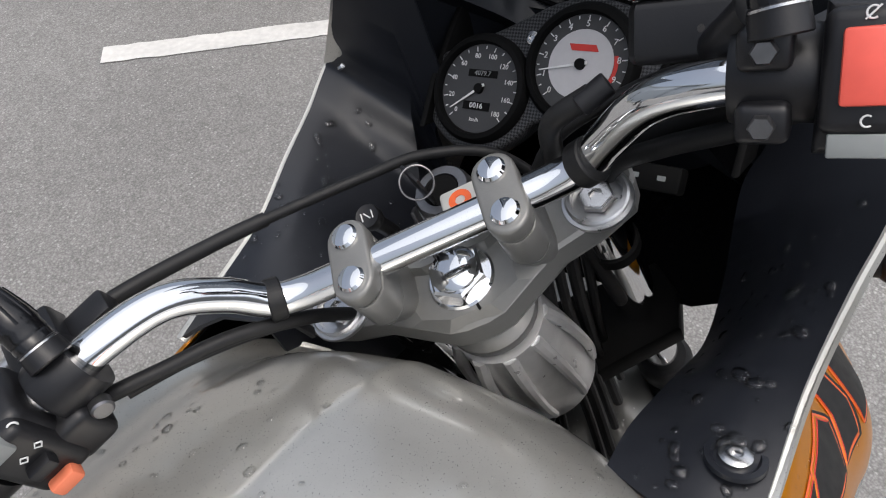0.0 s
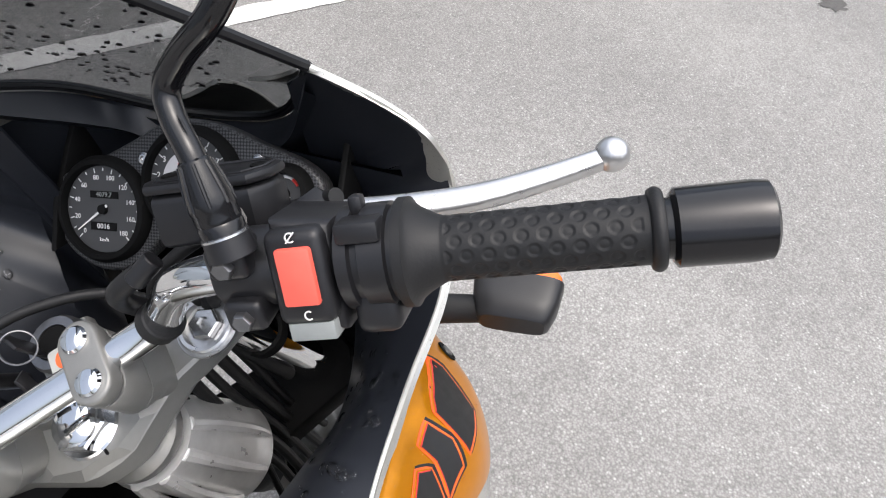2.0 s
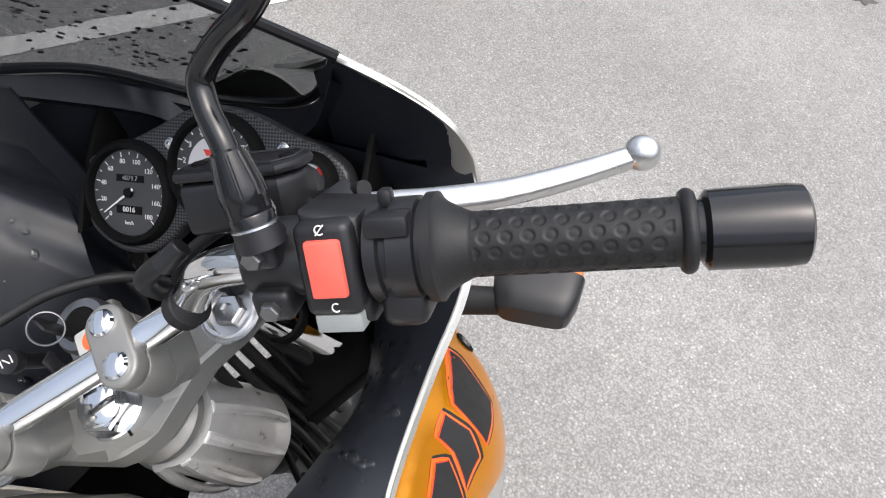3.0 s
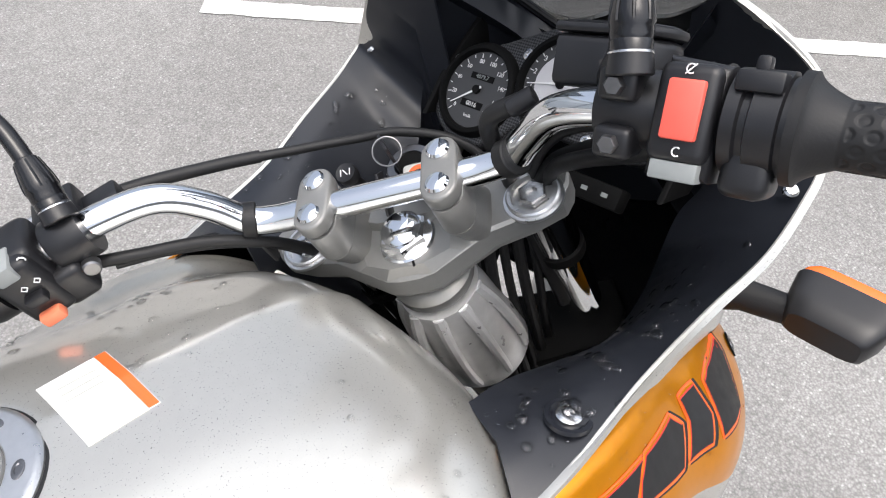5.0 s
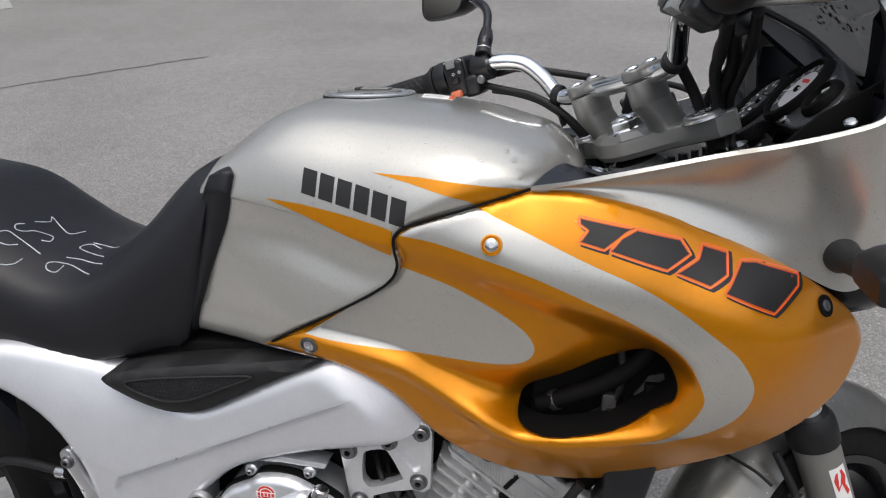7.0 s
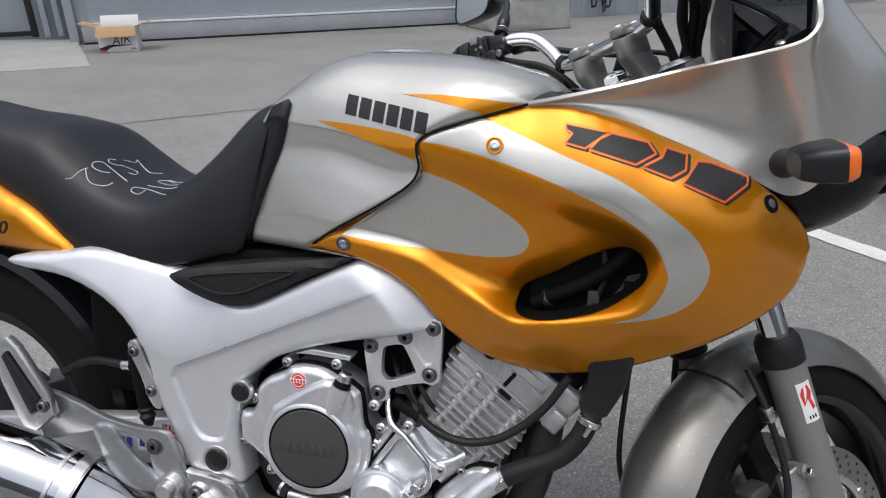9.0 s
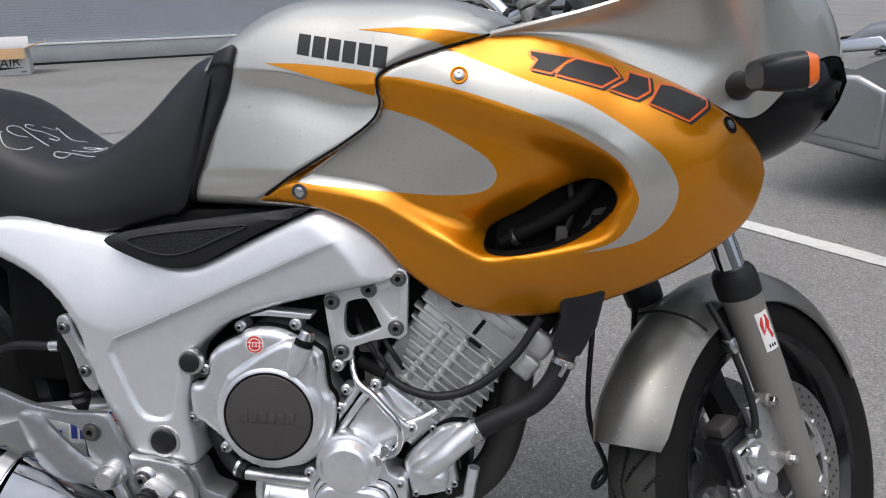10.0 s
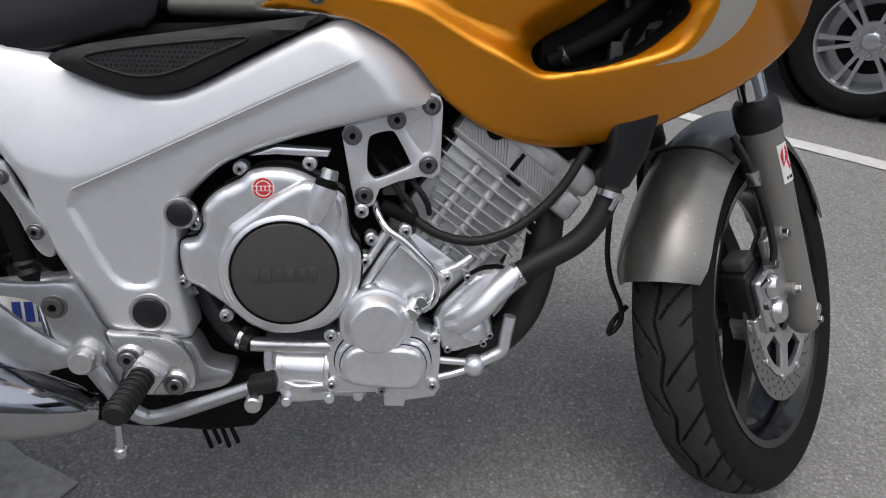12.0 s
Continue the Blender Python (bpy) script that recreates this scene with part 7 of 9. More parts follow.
part("sump", prism([(0.200, 0.300), (0.345, 0.300), (0.348, 0.270), (0.340, 0.258), (0.302, 0.254), (0.300, 0.2449), (0.274, 0.2470), (0.272, 0.268), (0.215, 0.270), (0.180, 0.266), (0.172, 0.285)], -0.168, 0.10, 0.003), M_ENGINE, core, "silver finned sump")
gb = part("gearbox_casing", prism([(0.124, 0.346), (0.205, 0.346), (0.207, 0.2701), (0.200, 0.258), (0.146, 0.256), (0.138, 0.275), (0.124, 0.290)], -0.168, -0.05, 0.005, seg=3), M_ENGINE, core, "silver gearbox casing")
part("casing_drum", tube([(0.142, -0.150, 0.304), (0.168, -0.150, 0.302), (0.196, -0.150, 0.300)], 0.030, 28, 3), M_ENGINE, gb)
for x in (0.140, 0.200):
    part("drum_flange", tube([(x - 0.003, -0.150, 0.303), (x + 0.003, -0.150, 0.3025)], 0.0335, 28, 2), M_ENGINE, gb)
part("casing_strut", tube([(0.130, -0.168, 0.344), (0.128, -0.172, 0.315), (0.134, -0.170, 0.288)], 0.0055, 10, 5), M_ENGINE, gb)
part("casing_seam", tube([(0.138, -0.170, 0.296), (0.165, -0.181, 0.288), (0.200, -0.176, 0.286)], 0.0030, 8, 5), M_ENGINE, gb)
for x, z in ((0.136, 0.301), (0.203, 0.264), (0.148, 0.262), (0.240, 0.266)):
    part("bolt_lug", rod((x, -0.150, z), (x, -0.176, z), 0.0065, bev=0.0015), M_ENGINE, gb)
part("drain_pipe", rod((0.206, -0.160, 0.268), (0.250, -0.160, 0.266), 0.0065), M_ALLOY, gb)
part("oil_pipe", rod((0.108, -0.168, 0.342), (0.207, -0.172, 0.338), 0.0095), M_ALLOY, core, "bright oil pipe")
part("hose", tube([(0.045, -0.130, 0.470), (0.050, -0.140, 0.420), (0.065, -0.150, 0.380), (0.085, -0.155, 0.352), (0.110, -0.165, 0.343)], 0.0145, 14, 8), M_RUBBER, core, "black coolant hose")
for p, q in (((0.048, -0.137, 0.412), (0.052, -0.141, 0.402)), ((0.094, -0.158, 0.348), (0.100, -0.160, 0.346))):
    part("hose_clip", rod(p, q, 0.0165), M_BOLT, core)
# water pump
wp = spline([(0.3389, 0.370), (0.3449, 0.3424), (0.3548, 0.3202), (0.3846, 0.3233), (0.416, 0.3384), (0.4131, 0.3722), (0.4206, 0.4031), (0.4325, 0.4288), (0.3956, 0.4284), (0.3602, 0.3986)], 4, True)
pump = part("water_pump", skin(wp, lambda P: -0.165 + rounding(P, wp, 0.007, 0.007), step=0.0036, thick=0.06), M_ENGINE, core, "silver water pump with an outlet pipe")
part("pump_outlet", tube([(0.362, -0.160, 0.362), (0.377, -0.176, 0.371), (0.3955, -0.180, 0.3880), (0.4163, -0.176, 0.4085), (0.442, -0.172, 0.430)], lambda f: 0.0150 + 0.0015 * f, 24, 8), M_ENGINE, pump)
gasket(wp, -0.1555, 0.003, pump)
bm = bmesh.new()
bmesh.ops.create_uvsphere(bm, u_segments=18, v_segments=10, radius=0.0175, matrix=Matrix.Translation((0.388, -0.170, 0.356)))
part("pump_elbow", bm, M_ENGINE, pump)
for x, z in ((0.357, 0.325), (0.412, 0.343), (0.380, 0.424), (0.424, 0.400), (0.404, 0.332)):
    face_bolt(x, z, -0.163, 0.0050, pump)
hose = part("radiator_hose", tube([(0.436, -0.172, 0.425), (0.470, -0.172, 0.445), (0.515, -0.172, 0.470), (0.541, -0.170, 0.498), (0.556, -0.166, 0.530), (0.562, -0.160, 0.550)], 0.0150, 18, 8), M_RUBBER, bike, "thick black radiator hose with steel clips")
for p, q in (((0.440, -0.172, 0.4275), (0.447, -0.172, 0.432)), ((0.5555, -0.172, 0.528), (0.5585, -0.1715, 0.537))):
    cl = part("hose_clip", rod(p, q, 0.0168), M_BOLT, hose)
    part("clip_screw", rod((p[0] - 0.004, p[1] - 0.0155, p[2] - 0.012), (p[0] + 0.004, p[1] - 0.0175, p[2] + 0.006), 0.0035), M_BOLT, hose)
part("side_tube", tube([(0.335, -0.165, 0.312), (0.365, -0.165, 0.308), (0.394, -0.163, 0.304)], 0.0050, 12, 6), M_ENGINE, core)
part("side_tube", tube([(0.335, -0.165, 0.284), (0.365, -0.165, 0.290), (0.394, -0.163, 0.298)], 0.0050, 12, 6), M_ENGINE, core)
part("side_tube", tube([(0.396, -0.163, 0.303), (0.416, -0.163, 0.312), (0.4306, -0.163, 0.322), (0.434, -0.163, 0.340), (0.439, -0.163, 0.3690)], 0.0085, 14, 6), M_ENGINE, core)
bm = bmesh.new()
bmesh.ops.create_uvsphere(bm, u_segments=18, v_segments=12, radius=0.0150, matrix=Matrix.Translation((0.393, -0.165, 0.301)))
part("tube_joint", bm, M_ENGINE, core)

# cylinder with cooling fins
CA, CB = Vector((0.60, 0, 0.80)), Vector((0.80, 0, -0.60))
CYL = Matrix.Translation((0.335, 0, 0.435)) @ Matrix((CB, Vector((0, 1, 0)), CA)).transposed().to_4x4()
cyl = part("cylinder_block", block(-0.074, 0.074, -0.138, 0.138, -0.02, 0.205, 0.006, CYL), M_FIN, core, "grey finned cylinder block")
SWAP = Matrix(((1, 0, 0, 0), (0, 0, 1, 0), (0, 1, 0, 0), (0, 0, 0, 1)))
for u0, u1, v in ((-0.085, 0.058, 0.1560), (-0.086, 0.068, 0.1400), (-0.080, 0.074, 0.1250), (-0.072, 0.078, 0.1105), (-0.064, 0.080, 0.0960), (-0.060, 0.079, 0.0825), (-0.055, 0.077, 0.0715), (-0.048, 0.062, 0.0605), (-0.041, 0.048, 0.0450), (-0.038, 0.037, 0.0360)):
    fin = prism([(u0 + 0.003, -0.1530), (u1 - 0.003, -0.1530), (u1, -0.150), (u1, 0.150), (u1 - 0.003, 0.1530), (u0 + 0.003, 0.1530), (u0, 0.150), (u0, -0.150)], -0.0013, 0.0013, 0.0007)
    fin.transform(CYL @ Matrix.Translation((0, 0, v)) @ SWAP)
    part("cooling_fin", fin, M_FIN, cyl)
for u in (-0.030, 0.004, 0.050):
    part("stud_column", rod(CYL @ Vector((u, -0.139, 0.020)), CYL @ Vector((u, -0.139, 0.145)), 0.0075, bev=0.002), M_FIN, cyl)
part("cylinder_head", block(-0.084, 0.098, -0.146, 0.148, 0.150, 0.212, 0.006, CYL, 3), M_FIN, cyl)
# comb of fine slanted ribs on the head's side
comb = bmesh.new()
for i in range(40):
    u = -0.082 + 0.0046 * i
    if 0.000 < u < 0.012 or u > 0.082:
        continue
    top = 0.198 if u < -0.035 else (0.186 if u < 0.05 else 0.180)
    low = [(u, 0.159), (u + 0.0022, 0.159), (u + 0.0022 - 0.75 * (top - 0.159), top), (u - 0.75 * (top - 0.159), top)]
    low = [(max(-0.083, a), b) for a, b in low]
    pr = prism(low, -0.1492, -0.144, 0)
    merge(comb, pr)
comb.transform(CYL)
part("comb_ribs", comb, M_FIN, cyl, sharp=30)
part("head_step", block(-0.040, 0.052, -0.1500, -0.140, 0.186, 0.200, 0.002, CYL), M_FIN, cyl)
part("head_slot", block(0.002, 0.008, -0.1496, -0.146, 0.158, 0.184, 0.001, CYL), M_MATT, cyl)
part("head_lug", block(0.060, 0.104, -0.1540, -0.12, 0.186, 0.222, 0.008, CYL, 3), M_FIN, cyl)
part("head_foot", block(0.078, 0.106, -0.1520, -0.12, 0.150, 0.184, 0.006, CYL, 3), M_FIN, cyl)
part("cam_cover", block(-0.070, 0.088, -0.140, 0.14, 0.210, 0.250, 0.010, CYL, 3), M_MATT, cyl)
part("spark_plug_hole", rod(CYL @ Vector((-0.042, -0.120, 0.186)), CYL @ Vector((-0.042, -0.1515, 0.186)), 0.0125), M_MATT, cyl)
part("barrel_base", block(-0.060, 0.066, -0.150, 0.14, -0.03, 0.024, 0.006, CYL), M_ENGINE, cyl)
for u in (-0.055, 0.062):
    part("base_lug", rod(CYL @ Vector((u, -0.145, -0.02)), CYL @ Vector((u, -0.145, 0.030)), 0.009, bev=0.002), M_ENGINE, cyl)
part("fin_clip", block(0.003, 0.024, -0.157, -0.150, 0.148, 0.153, 0.001, CYL), M_MATT, cyl)
part("breather_hose", tube([(0.300, -0.150, 0.520), (0.312, -0.160, 0.500), (0.345, -0.166, 0.480), (0.390, -0.168, 0.473), (0.440, -0.168, 0.490), (0.490, -0.168, 0.535), (0.525, -0.165, 0.590)], 0.0062, 12, 8), M_RUBBER, bike, "thin black hose across the cylinder")
part("sensor", rod((0.272, -0.152, 0.515), (0.312, -0.160, 0.498), 0.009), M_MATT, bike)
part("sensor_boot", block(0.280, 0.315, -0.160, -0.125, 0.478, 0.510, 0.006), M_COVER, bike)
part("oil_line", tube([(0.262, -0.150, 0.525), (0.268, -0.170, 0.506), (0.2786, -0.184, 0.4918), (0.2969, -0.188, 0.479), (0.3141, -0.190, 0.4618), (0.3318, -0.190, 0.4414), (0.3378, -0.190, 0.4193), (0.3326, -0.190, 0.4009), (0.3207, -0.190, 0.3914)], 0.0052, 12, 8), M_CHROME, bike, "chrome oil line")
part("banjo_fitting", rod((0.322, -0.170, 0.392), (0.306, -0.200, 0.388), 0.0085), M_BOLT, bike)
part("banjo_fitting", rod((0.322, -0.178, 0.402), (0.318, -0.200, 0.404), 0.007), M_BOLT, bike)
ow = spline([(0.2458, 0.4096), (0.2564, 0.4243), (0.2879, 0.4690), (0.3053, 0.4760), (0.3305, 0.4449), (0.3596, 0.4254), (0.3349, 0.3953), (0.3207, 0.3745), (0.2811, 0.3946), (0.2598, 0.3988)], 3, True)
part("crankcase_web", skin(ow, lambda P: -0.1700 + rounding(P, ow, 0.008, 0.006), step=0.006, thick=0.05), M_ENGINE, core, "silver crankcase side", sharp=40)
# crankcase ribs, lugs and small pipes under the cylinder
for pts, r in ((((0.243, -0.171, 0.410), (0.262, -0.173, 0.438), (0.286, -0.173, 0.472), (0.302, -0.170, 0.482)), 0.0050), (((0.236, -0.166, 0.424), (0.256, -0.168, 0.452), (0.276, -0.166, 0.484)), 0.0060), (((0.247, -0.174, 0.4080), (0.262, -0.176, 0.4020), (0.284, -0.176, 0.3990), (0.297, -0.176, 0.390)), 0.0038), (((0.298, -0.172, 0.470), (0.330, -0.174, 0.440), (0.352, -0.172, 0.424)), 0.0045), (((0.340, -0.168, 0.430), (0.366, -0.166, 0.440), (0.384, -0.160, 0.450)), 0.0050)):
    part("rib", tube(pts, r, 10, 6), M_ENGINE, core)
for x, z in ((0.258, 0.478), (0.300, 0.488), (0.352, 0.428)):
    part("bolt_lug", rod((x, -0.150, z), (x, -0.176, z), 0.0080, bev=0.002), M_ENGINE, core)
    face_bolt(x, z, -0.177, 0.0044, core)
part("outlet_elbow", tube([(0.280, -0.190, 0.366), (0.296, -0.192, 0.374), (0.306, -0.190, 0.392), (0.314, -0.186, 0.402)], 0.0085, 12, 6), M_ENGINE, core)
for x, y0, z in ((0.285, -0.150, 0.545), (0.300, -0.148, 0.528), (0.315, -0.150, 0.540)):
    part("wire", tube([(x - 0.03, -0.110, z + 0.035), (x - 0.01, y0, z + 0.012), (x + 0.012, y0 - 0.006, z - 0.02), (x + 0.02, -0.120, z - 0.05)], 0.004, 10, 6), M_RUBBER, core)
part("cable_clip", block(0.272, 0.300, -0.158, -0.130, 0.528, 0.552, 0.004), M_COVER, core)
# engine hanger bracket
bro = [(0.2247, 0.6041), (0.2295, 0.6139), (0.2873, 0.6345), (0.3302, 0.6525), (0.3403, 0.6490), (0.3436, 0.6380), (0.3417, 0.5592), (0.3322, 0.5516), (0.3184, 0.5536), (0.2911, 0.5474), (0.2687, 0.5384), (0.2619, 0.5196), (0.2503, 0.5141), (0.2388, 0.5211), (0.235, 0.5384)]
brh = spline([(0.2556, 0.5958), (0.2622, 0.6038), (0.2808, 0.608), (0.2888, 0.6028), (0.3045, 0.5727), (0.3026, 0.5659), (0.2674, 0.5514), (0.258, 0.5555), (0.254, 0.5657)], 3, True)
tri = spline([(0.2994, 0.6108), (0.3107, 0.6215), (0.3294, 0.6257), (0.3301, 0.5884), (0.3227, 0.5816), (0.3173, 0.5843)], 3, True)
brk = part("engine_bracket", prism(bro, -0.1615, -0.150, 0.0014, holes=[brh]), M_BRACKET, bike, "machined alloy engine hanger bracket with five bolts")
part("face_plate", prism(bro, -0.1660, -0.1610, 0.0012, holes=[brh, tri]), M_BRACKET, brk)
for x, z in ((0.237, 0.602), (0.289, 0.621), (0.330, 0.638), (0.327, 0.568), (0.250, 0.531)):
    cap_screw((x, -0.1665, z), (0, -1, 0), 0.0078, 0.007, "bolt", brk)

# frame plugs and small castings
for x, z, r in ((0.000, 0.398, 0.0245), (0.043, 0.516, 0.0185)):
    rg = part("pivot_ring", lathe([(r * 0.75, 0), (r, 0), (r, 0.006), (r * 0.93, 0.009), (r * 0.78, 0.009), (r * 0.75, 0.005)], 36, Matrix.Translation((x, -0.190, z)) @ AX), M_ALLOY, frame_part)
    part("plug", lathe([(0, 0), (r * 0.77, 0), (r * 0.77, 0.009), (r * 0.70, 0.0125), (r * 0.40, 0.014), (0, 0.0145)], 32, Matrix.Translation((x, -0.190, z)) @ AX), M_BLACK, rg, "black rubber plug")
lowp = spline([(-0.045, 0.372), (0.034, 0.362), (0.048, 0.352), (0.060, 0.328), (0.088, 0.318), (0.080, 0.300), (0.040, 0.292), (-0.010, 0.296), (-0.030, 0.310)], 4, True)
part("lower_frame_plate", prism(lowp, -0.196, -0.150, 0.004), M_HANGER, frame_part)
pegp = spline([(-0.044, 0.374), (-0.036, 0.378), (0.022, 0.371), (0.046, 0.344), (0.048, 0.310), (0.035, 0.300), (0.000, 0.299), (-0.022, 0.310)], 4, True)
pp = part("footrest_plate", prism(pegp, -0.214, -0.198, 0.003), M_ALLOY, bike, "satin alloy footrest plate with two bolts")
for x, z in ((-0.021, 0.351), (0.028, 0.316)):
    part("boss", rod((x, -0.200, z), (x, -0.220, z), 0.0155, bev=0.003), M_ALLOY, pp)
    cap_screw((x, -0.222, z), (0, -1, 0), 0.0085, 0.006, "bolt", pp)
part("peg_clevis", block(-0.022, 0.016, -0.240, -0.212, 0.318, 0.346, 0.004, Matrix.Translation((0, 0, 0)) @ Matrix.Translation((0.0, -0.22, 0.33)) @ Matrix.Rotation(radians(35), 4, "Y") @ Matrix.Translation((0.0, 0.22, -0.33))), M_ALLOY, pp)
peg0, peg1 = Vector((-0.002, -0.232, 0.336)), Vector((-0.010, -0.312, 0.328))
peg = part("footpeg", rod(peg0, peg1, 0.0125, 0.0135, seg=14, bev=0.003), M_RUBBER, pp, "black ribbed rubber footpeg")
for i in range(8):
    c = peg0.lerp(peg1, 0.08 + 0.115 * i)
    part("rib", rod(c, c + (peg1 - peg0).normalized() * 0.004, 0.0148, seg=14), M_RUBBER, peg)
part("feeler_bolt", rod((-0.010, -0.303, 0.320), (-0.010, -0.303, 0.284), 0.0038), M_BOLT, peg)
part("feeler_head", rod((-0.010, -0.303, 0.286), (-0.010, -0.303, 0.276), 0.0065), M_BOLT, peg)
pd = part("brake_pedal", tube([(-0.055, -0.226, 0.345), (-0.035, -0.228, 0.305), (-0.015, -0.228, 0.284), (0.005, -0.228, 0.279), (0.050, -0.230, 0.292), (0.118, -0.233, 0.316)], lambda f: 0.0095 - 0.002 * abs(f - 0.4), 14, 8), M_HANGER, bike, "satin alloy rear brake pedal")
part("pedal_pad", block(-0.015, 0.017, -0.015, 0.012, -0.009, 0.010, 0.004, Matrix.Translation((0.130, -0.240, 0.324)) @ Matrix.Rotation(radians(-10), 4, "Y")), M_RUBBER, pd)
part("pedal_tip", rod((0.121, -0.240, 0.306), (0.121, -0.262, 0.306), 0.0095, bev=0.002), M_ALLOY, pd)
part("pedal_pivot", lathe([(0.0, 0), (0.0205, 0), (0.0205, 0.012), (0.0180, 0.016), (0.0135, 0.016), (0.0135, 0.026), (0.012, 0.029), (0, 0.029)], 28, Matrix.Translation((-0.065, -0.215, 0.356)) @ AX), M_ALLOY, pd)
rs = spline([(-0.300, 0.476), (-0.240, 0.470), (-0.185, 0.450), (-0.125, 0.442), (-0.082, 0.441), (-0.066, 0.425), (-0.045, 0.372), (-0.030, 0.335), (-0.050, 0.300), (-0.075, 0.335), (-0.100, 0.372), (-0.112, 0.415), (-0.150, 0.428), (-0.190, 0.428), (-0.235, 0.415), (-0.300, 0.400)], 4, True)
rsp = part("rear_footrest_hanger", prism(rs, -0.216, -0.203, 0.003), M_HANGER, bike, "silver rear footrest hanger")
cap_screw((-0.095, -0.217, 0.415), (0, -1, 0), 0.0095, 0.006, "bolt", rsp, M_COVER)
hg = spline([(-0.200, 0.436), (-0.175, 0.440), (-0.158, 0.428), (-0.130, 0.400), (-0.095, 0.372), (-0.072, 0.358), (-0.078, 0.347), (-0.105, 0.340), (-0.140, 0.343), (-0.170, 0.362), (-0.186, 0.390)], 4, True)
part("heel_guard", skin(hg, lambda P: -0.226 + rounding(P, hg, 0.008, 0.004), step=0.012, thick=0.006), M_HANGER, rsp, "curved silver heel guard")
ph = [(-0.360, 0.560), (-0.330, 0.574), (-0.312, 0.560), (-0.262, 0.490), (-0.252, 0.455), (-0.285, 0.425), (-0.310, 0.428), (-0.345, 0.500)]
phh = [(-0.338, 0.545), (-0.326, 0.552), (-0.272, 0.480), (-0.276, 0.462), (-0.292, 0.452)]
pb = part("passenger_footpeg", prism(ph, -0.245, -0.228, 0.004, holes=[phh]), M_ALLOY, bike, "folded alloy passenger footpeg")
part("peg_rubber", prism([(-0.336, 0.544), (-0.327, 0.550), (-0.274, 0.480), (-0.279, 0.464), (-0.291, 0.456)], -0.250, -0.236, 0.003), M_RUBBER, pb)
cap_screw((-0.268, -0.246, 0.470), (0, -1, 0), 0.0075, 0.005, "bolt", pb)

# rear brake cylinder on its small bracket
mb = spline([(-0.150, 0.572), (-0.136, 0.574), (-0.122, 0.540), (-0.100, 0.500), (-0.096, 0.470), (-0.108, 0.468), (-0.120, 0.486), (-0.132, 0.520), (-0.150, 0.556)], 4, True)
mc = part("rear_brake_cylinder", prism(mb, -0.196, -0.184, 0.003), M_ALLOY, bike, "rear brake master cylinder on a small alloy bracket")
for x, z in ((-0.140, 0.558), (-0.112, 0.496)):
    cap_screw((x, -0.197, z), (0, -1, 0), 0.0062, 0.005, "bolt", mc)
part("cylinder", rod((-0.150, -0.180, 0.556), (-0.135, -0.180, 0.460), 0.0125, 0.0115), M_MATT, mc)
part("boot", lathe([(0.010, 0), (0.0135, 0.006), (0.010, 0.012), (0.0130, 0.018), (0.009, 0.026), (0.006, 0.034)], 18, axis_matrix((-0.136, -0.180, 0.462), (-0.128, -0.180, 0.420))), M_RUBBER, mc)
part("pushrod", rod((-0.130, -0.180, 0.432), (-0.110, -0.200, 0.350), 0.0035), M_BOLT, mc)
part("brake_hose", tube([(-0.152, -0.178, 0.528), (-0.170, -0.172, 0.522), (-0.200, -0.165, 0.520), (-0.245, -0.155, 0.516), (-0.300, -0.13, 0.495), (-0.36, -0.10, 0.46)], 0.0068, 12, 8), M_RUBBER, mc)
part("hose_end", rod((-0.176, -0.175, 0.524), (-0.160, -0.177, 0.526), 0.009), M_BOLT, mc)

# rear wheel, hugger, swingarm, underside
RW = Matrix.Translation((-0.575, 0, 0.335)) @ AX
rw = part("rear_wheel", lathe([(0.190, -0.05), (0.216, -0.062), (0.222, -0.060), (0.205, -0.03), (0.200, 0), (0.205, 0.03), (0.222, 0.060), (0.216, 0.062), (0.190, 0.05), (0.186, 0), (0.190, -0.05)], 56, RW), M_BLACK, bike, "black cast rear wheel")
part("tyre", lathe([(0.215, -0.062), (0.240, -0.074), (0.268, -0.076), (0.295, -0.062), (0.312, -0.035), (0.318, 0), (0.312, 0.035), (0.295, 0.062), (0.268, 0.076), (0.240, 0.074), (0.215, 0.062), (0.215, -0.062)], 64, RW), M_TYRE, rw, "rear tyre")
for k in range(3):
    part("spoke", block(0.03, 0.200, -0.020, 0.020, -0.018, 0.018, 0.006, RW @ Matrix.Rotation(radians(20 + 120 * k), 4, "Z")), M_BLACK, rw)
part("hub", lathe([(0, -0.05), (0.05, -0.05), (0.05, 0.05), (0, 0.05)], 32, RW), M_BLACK, rw)
rows = []
for i in range(22):
    a = radians(12 + 118 * i / 21)
    rows.append([(-0.575 + math.cos(a) * r, y, 0.335 + math.sin(a) * r) for r, y in ((0.325, -0.100), (0.342, -0.094), (0.352, -0.07), (0.357, -0.03), (0.357, 0.03), (0.352, 0.07), (0.342, 0.094), (0.325, 0.100))])
M_HUG = mat("glossy_dark_grey_plastic", (0.012, 0.013, 0.015), 0.22, 0, 0.15, 50, spec=0.3)
part("rear_mudguard", thicken(loft(rows, caps=False), 0.003), M_HUG, bike, "glossy dark inner rear mudguard with drops")
part("under_seat_panel", prism(spline([(-0.60, 0.80), (-0.42, 0.70), (-0.30, 0.685), (-0.20, 0.64), (-0.150, 0.58), (-0.120, 0.50), (-0.10, 0.42), (-0.155, 0.45), (-0.21, 0.56), (-0.30, 0.64), (-0.42, 0.68), (-0.60, 0.74)], 3, True), -0.130, -0.118, 0.002), M_MATT, bike, "black inner panel under the seat")
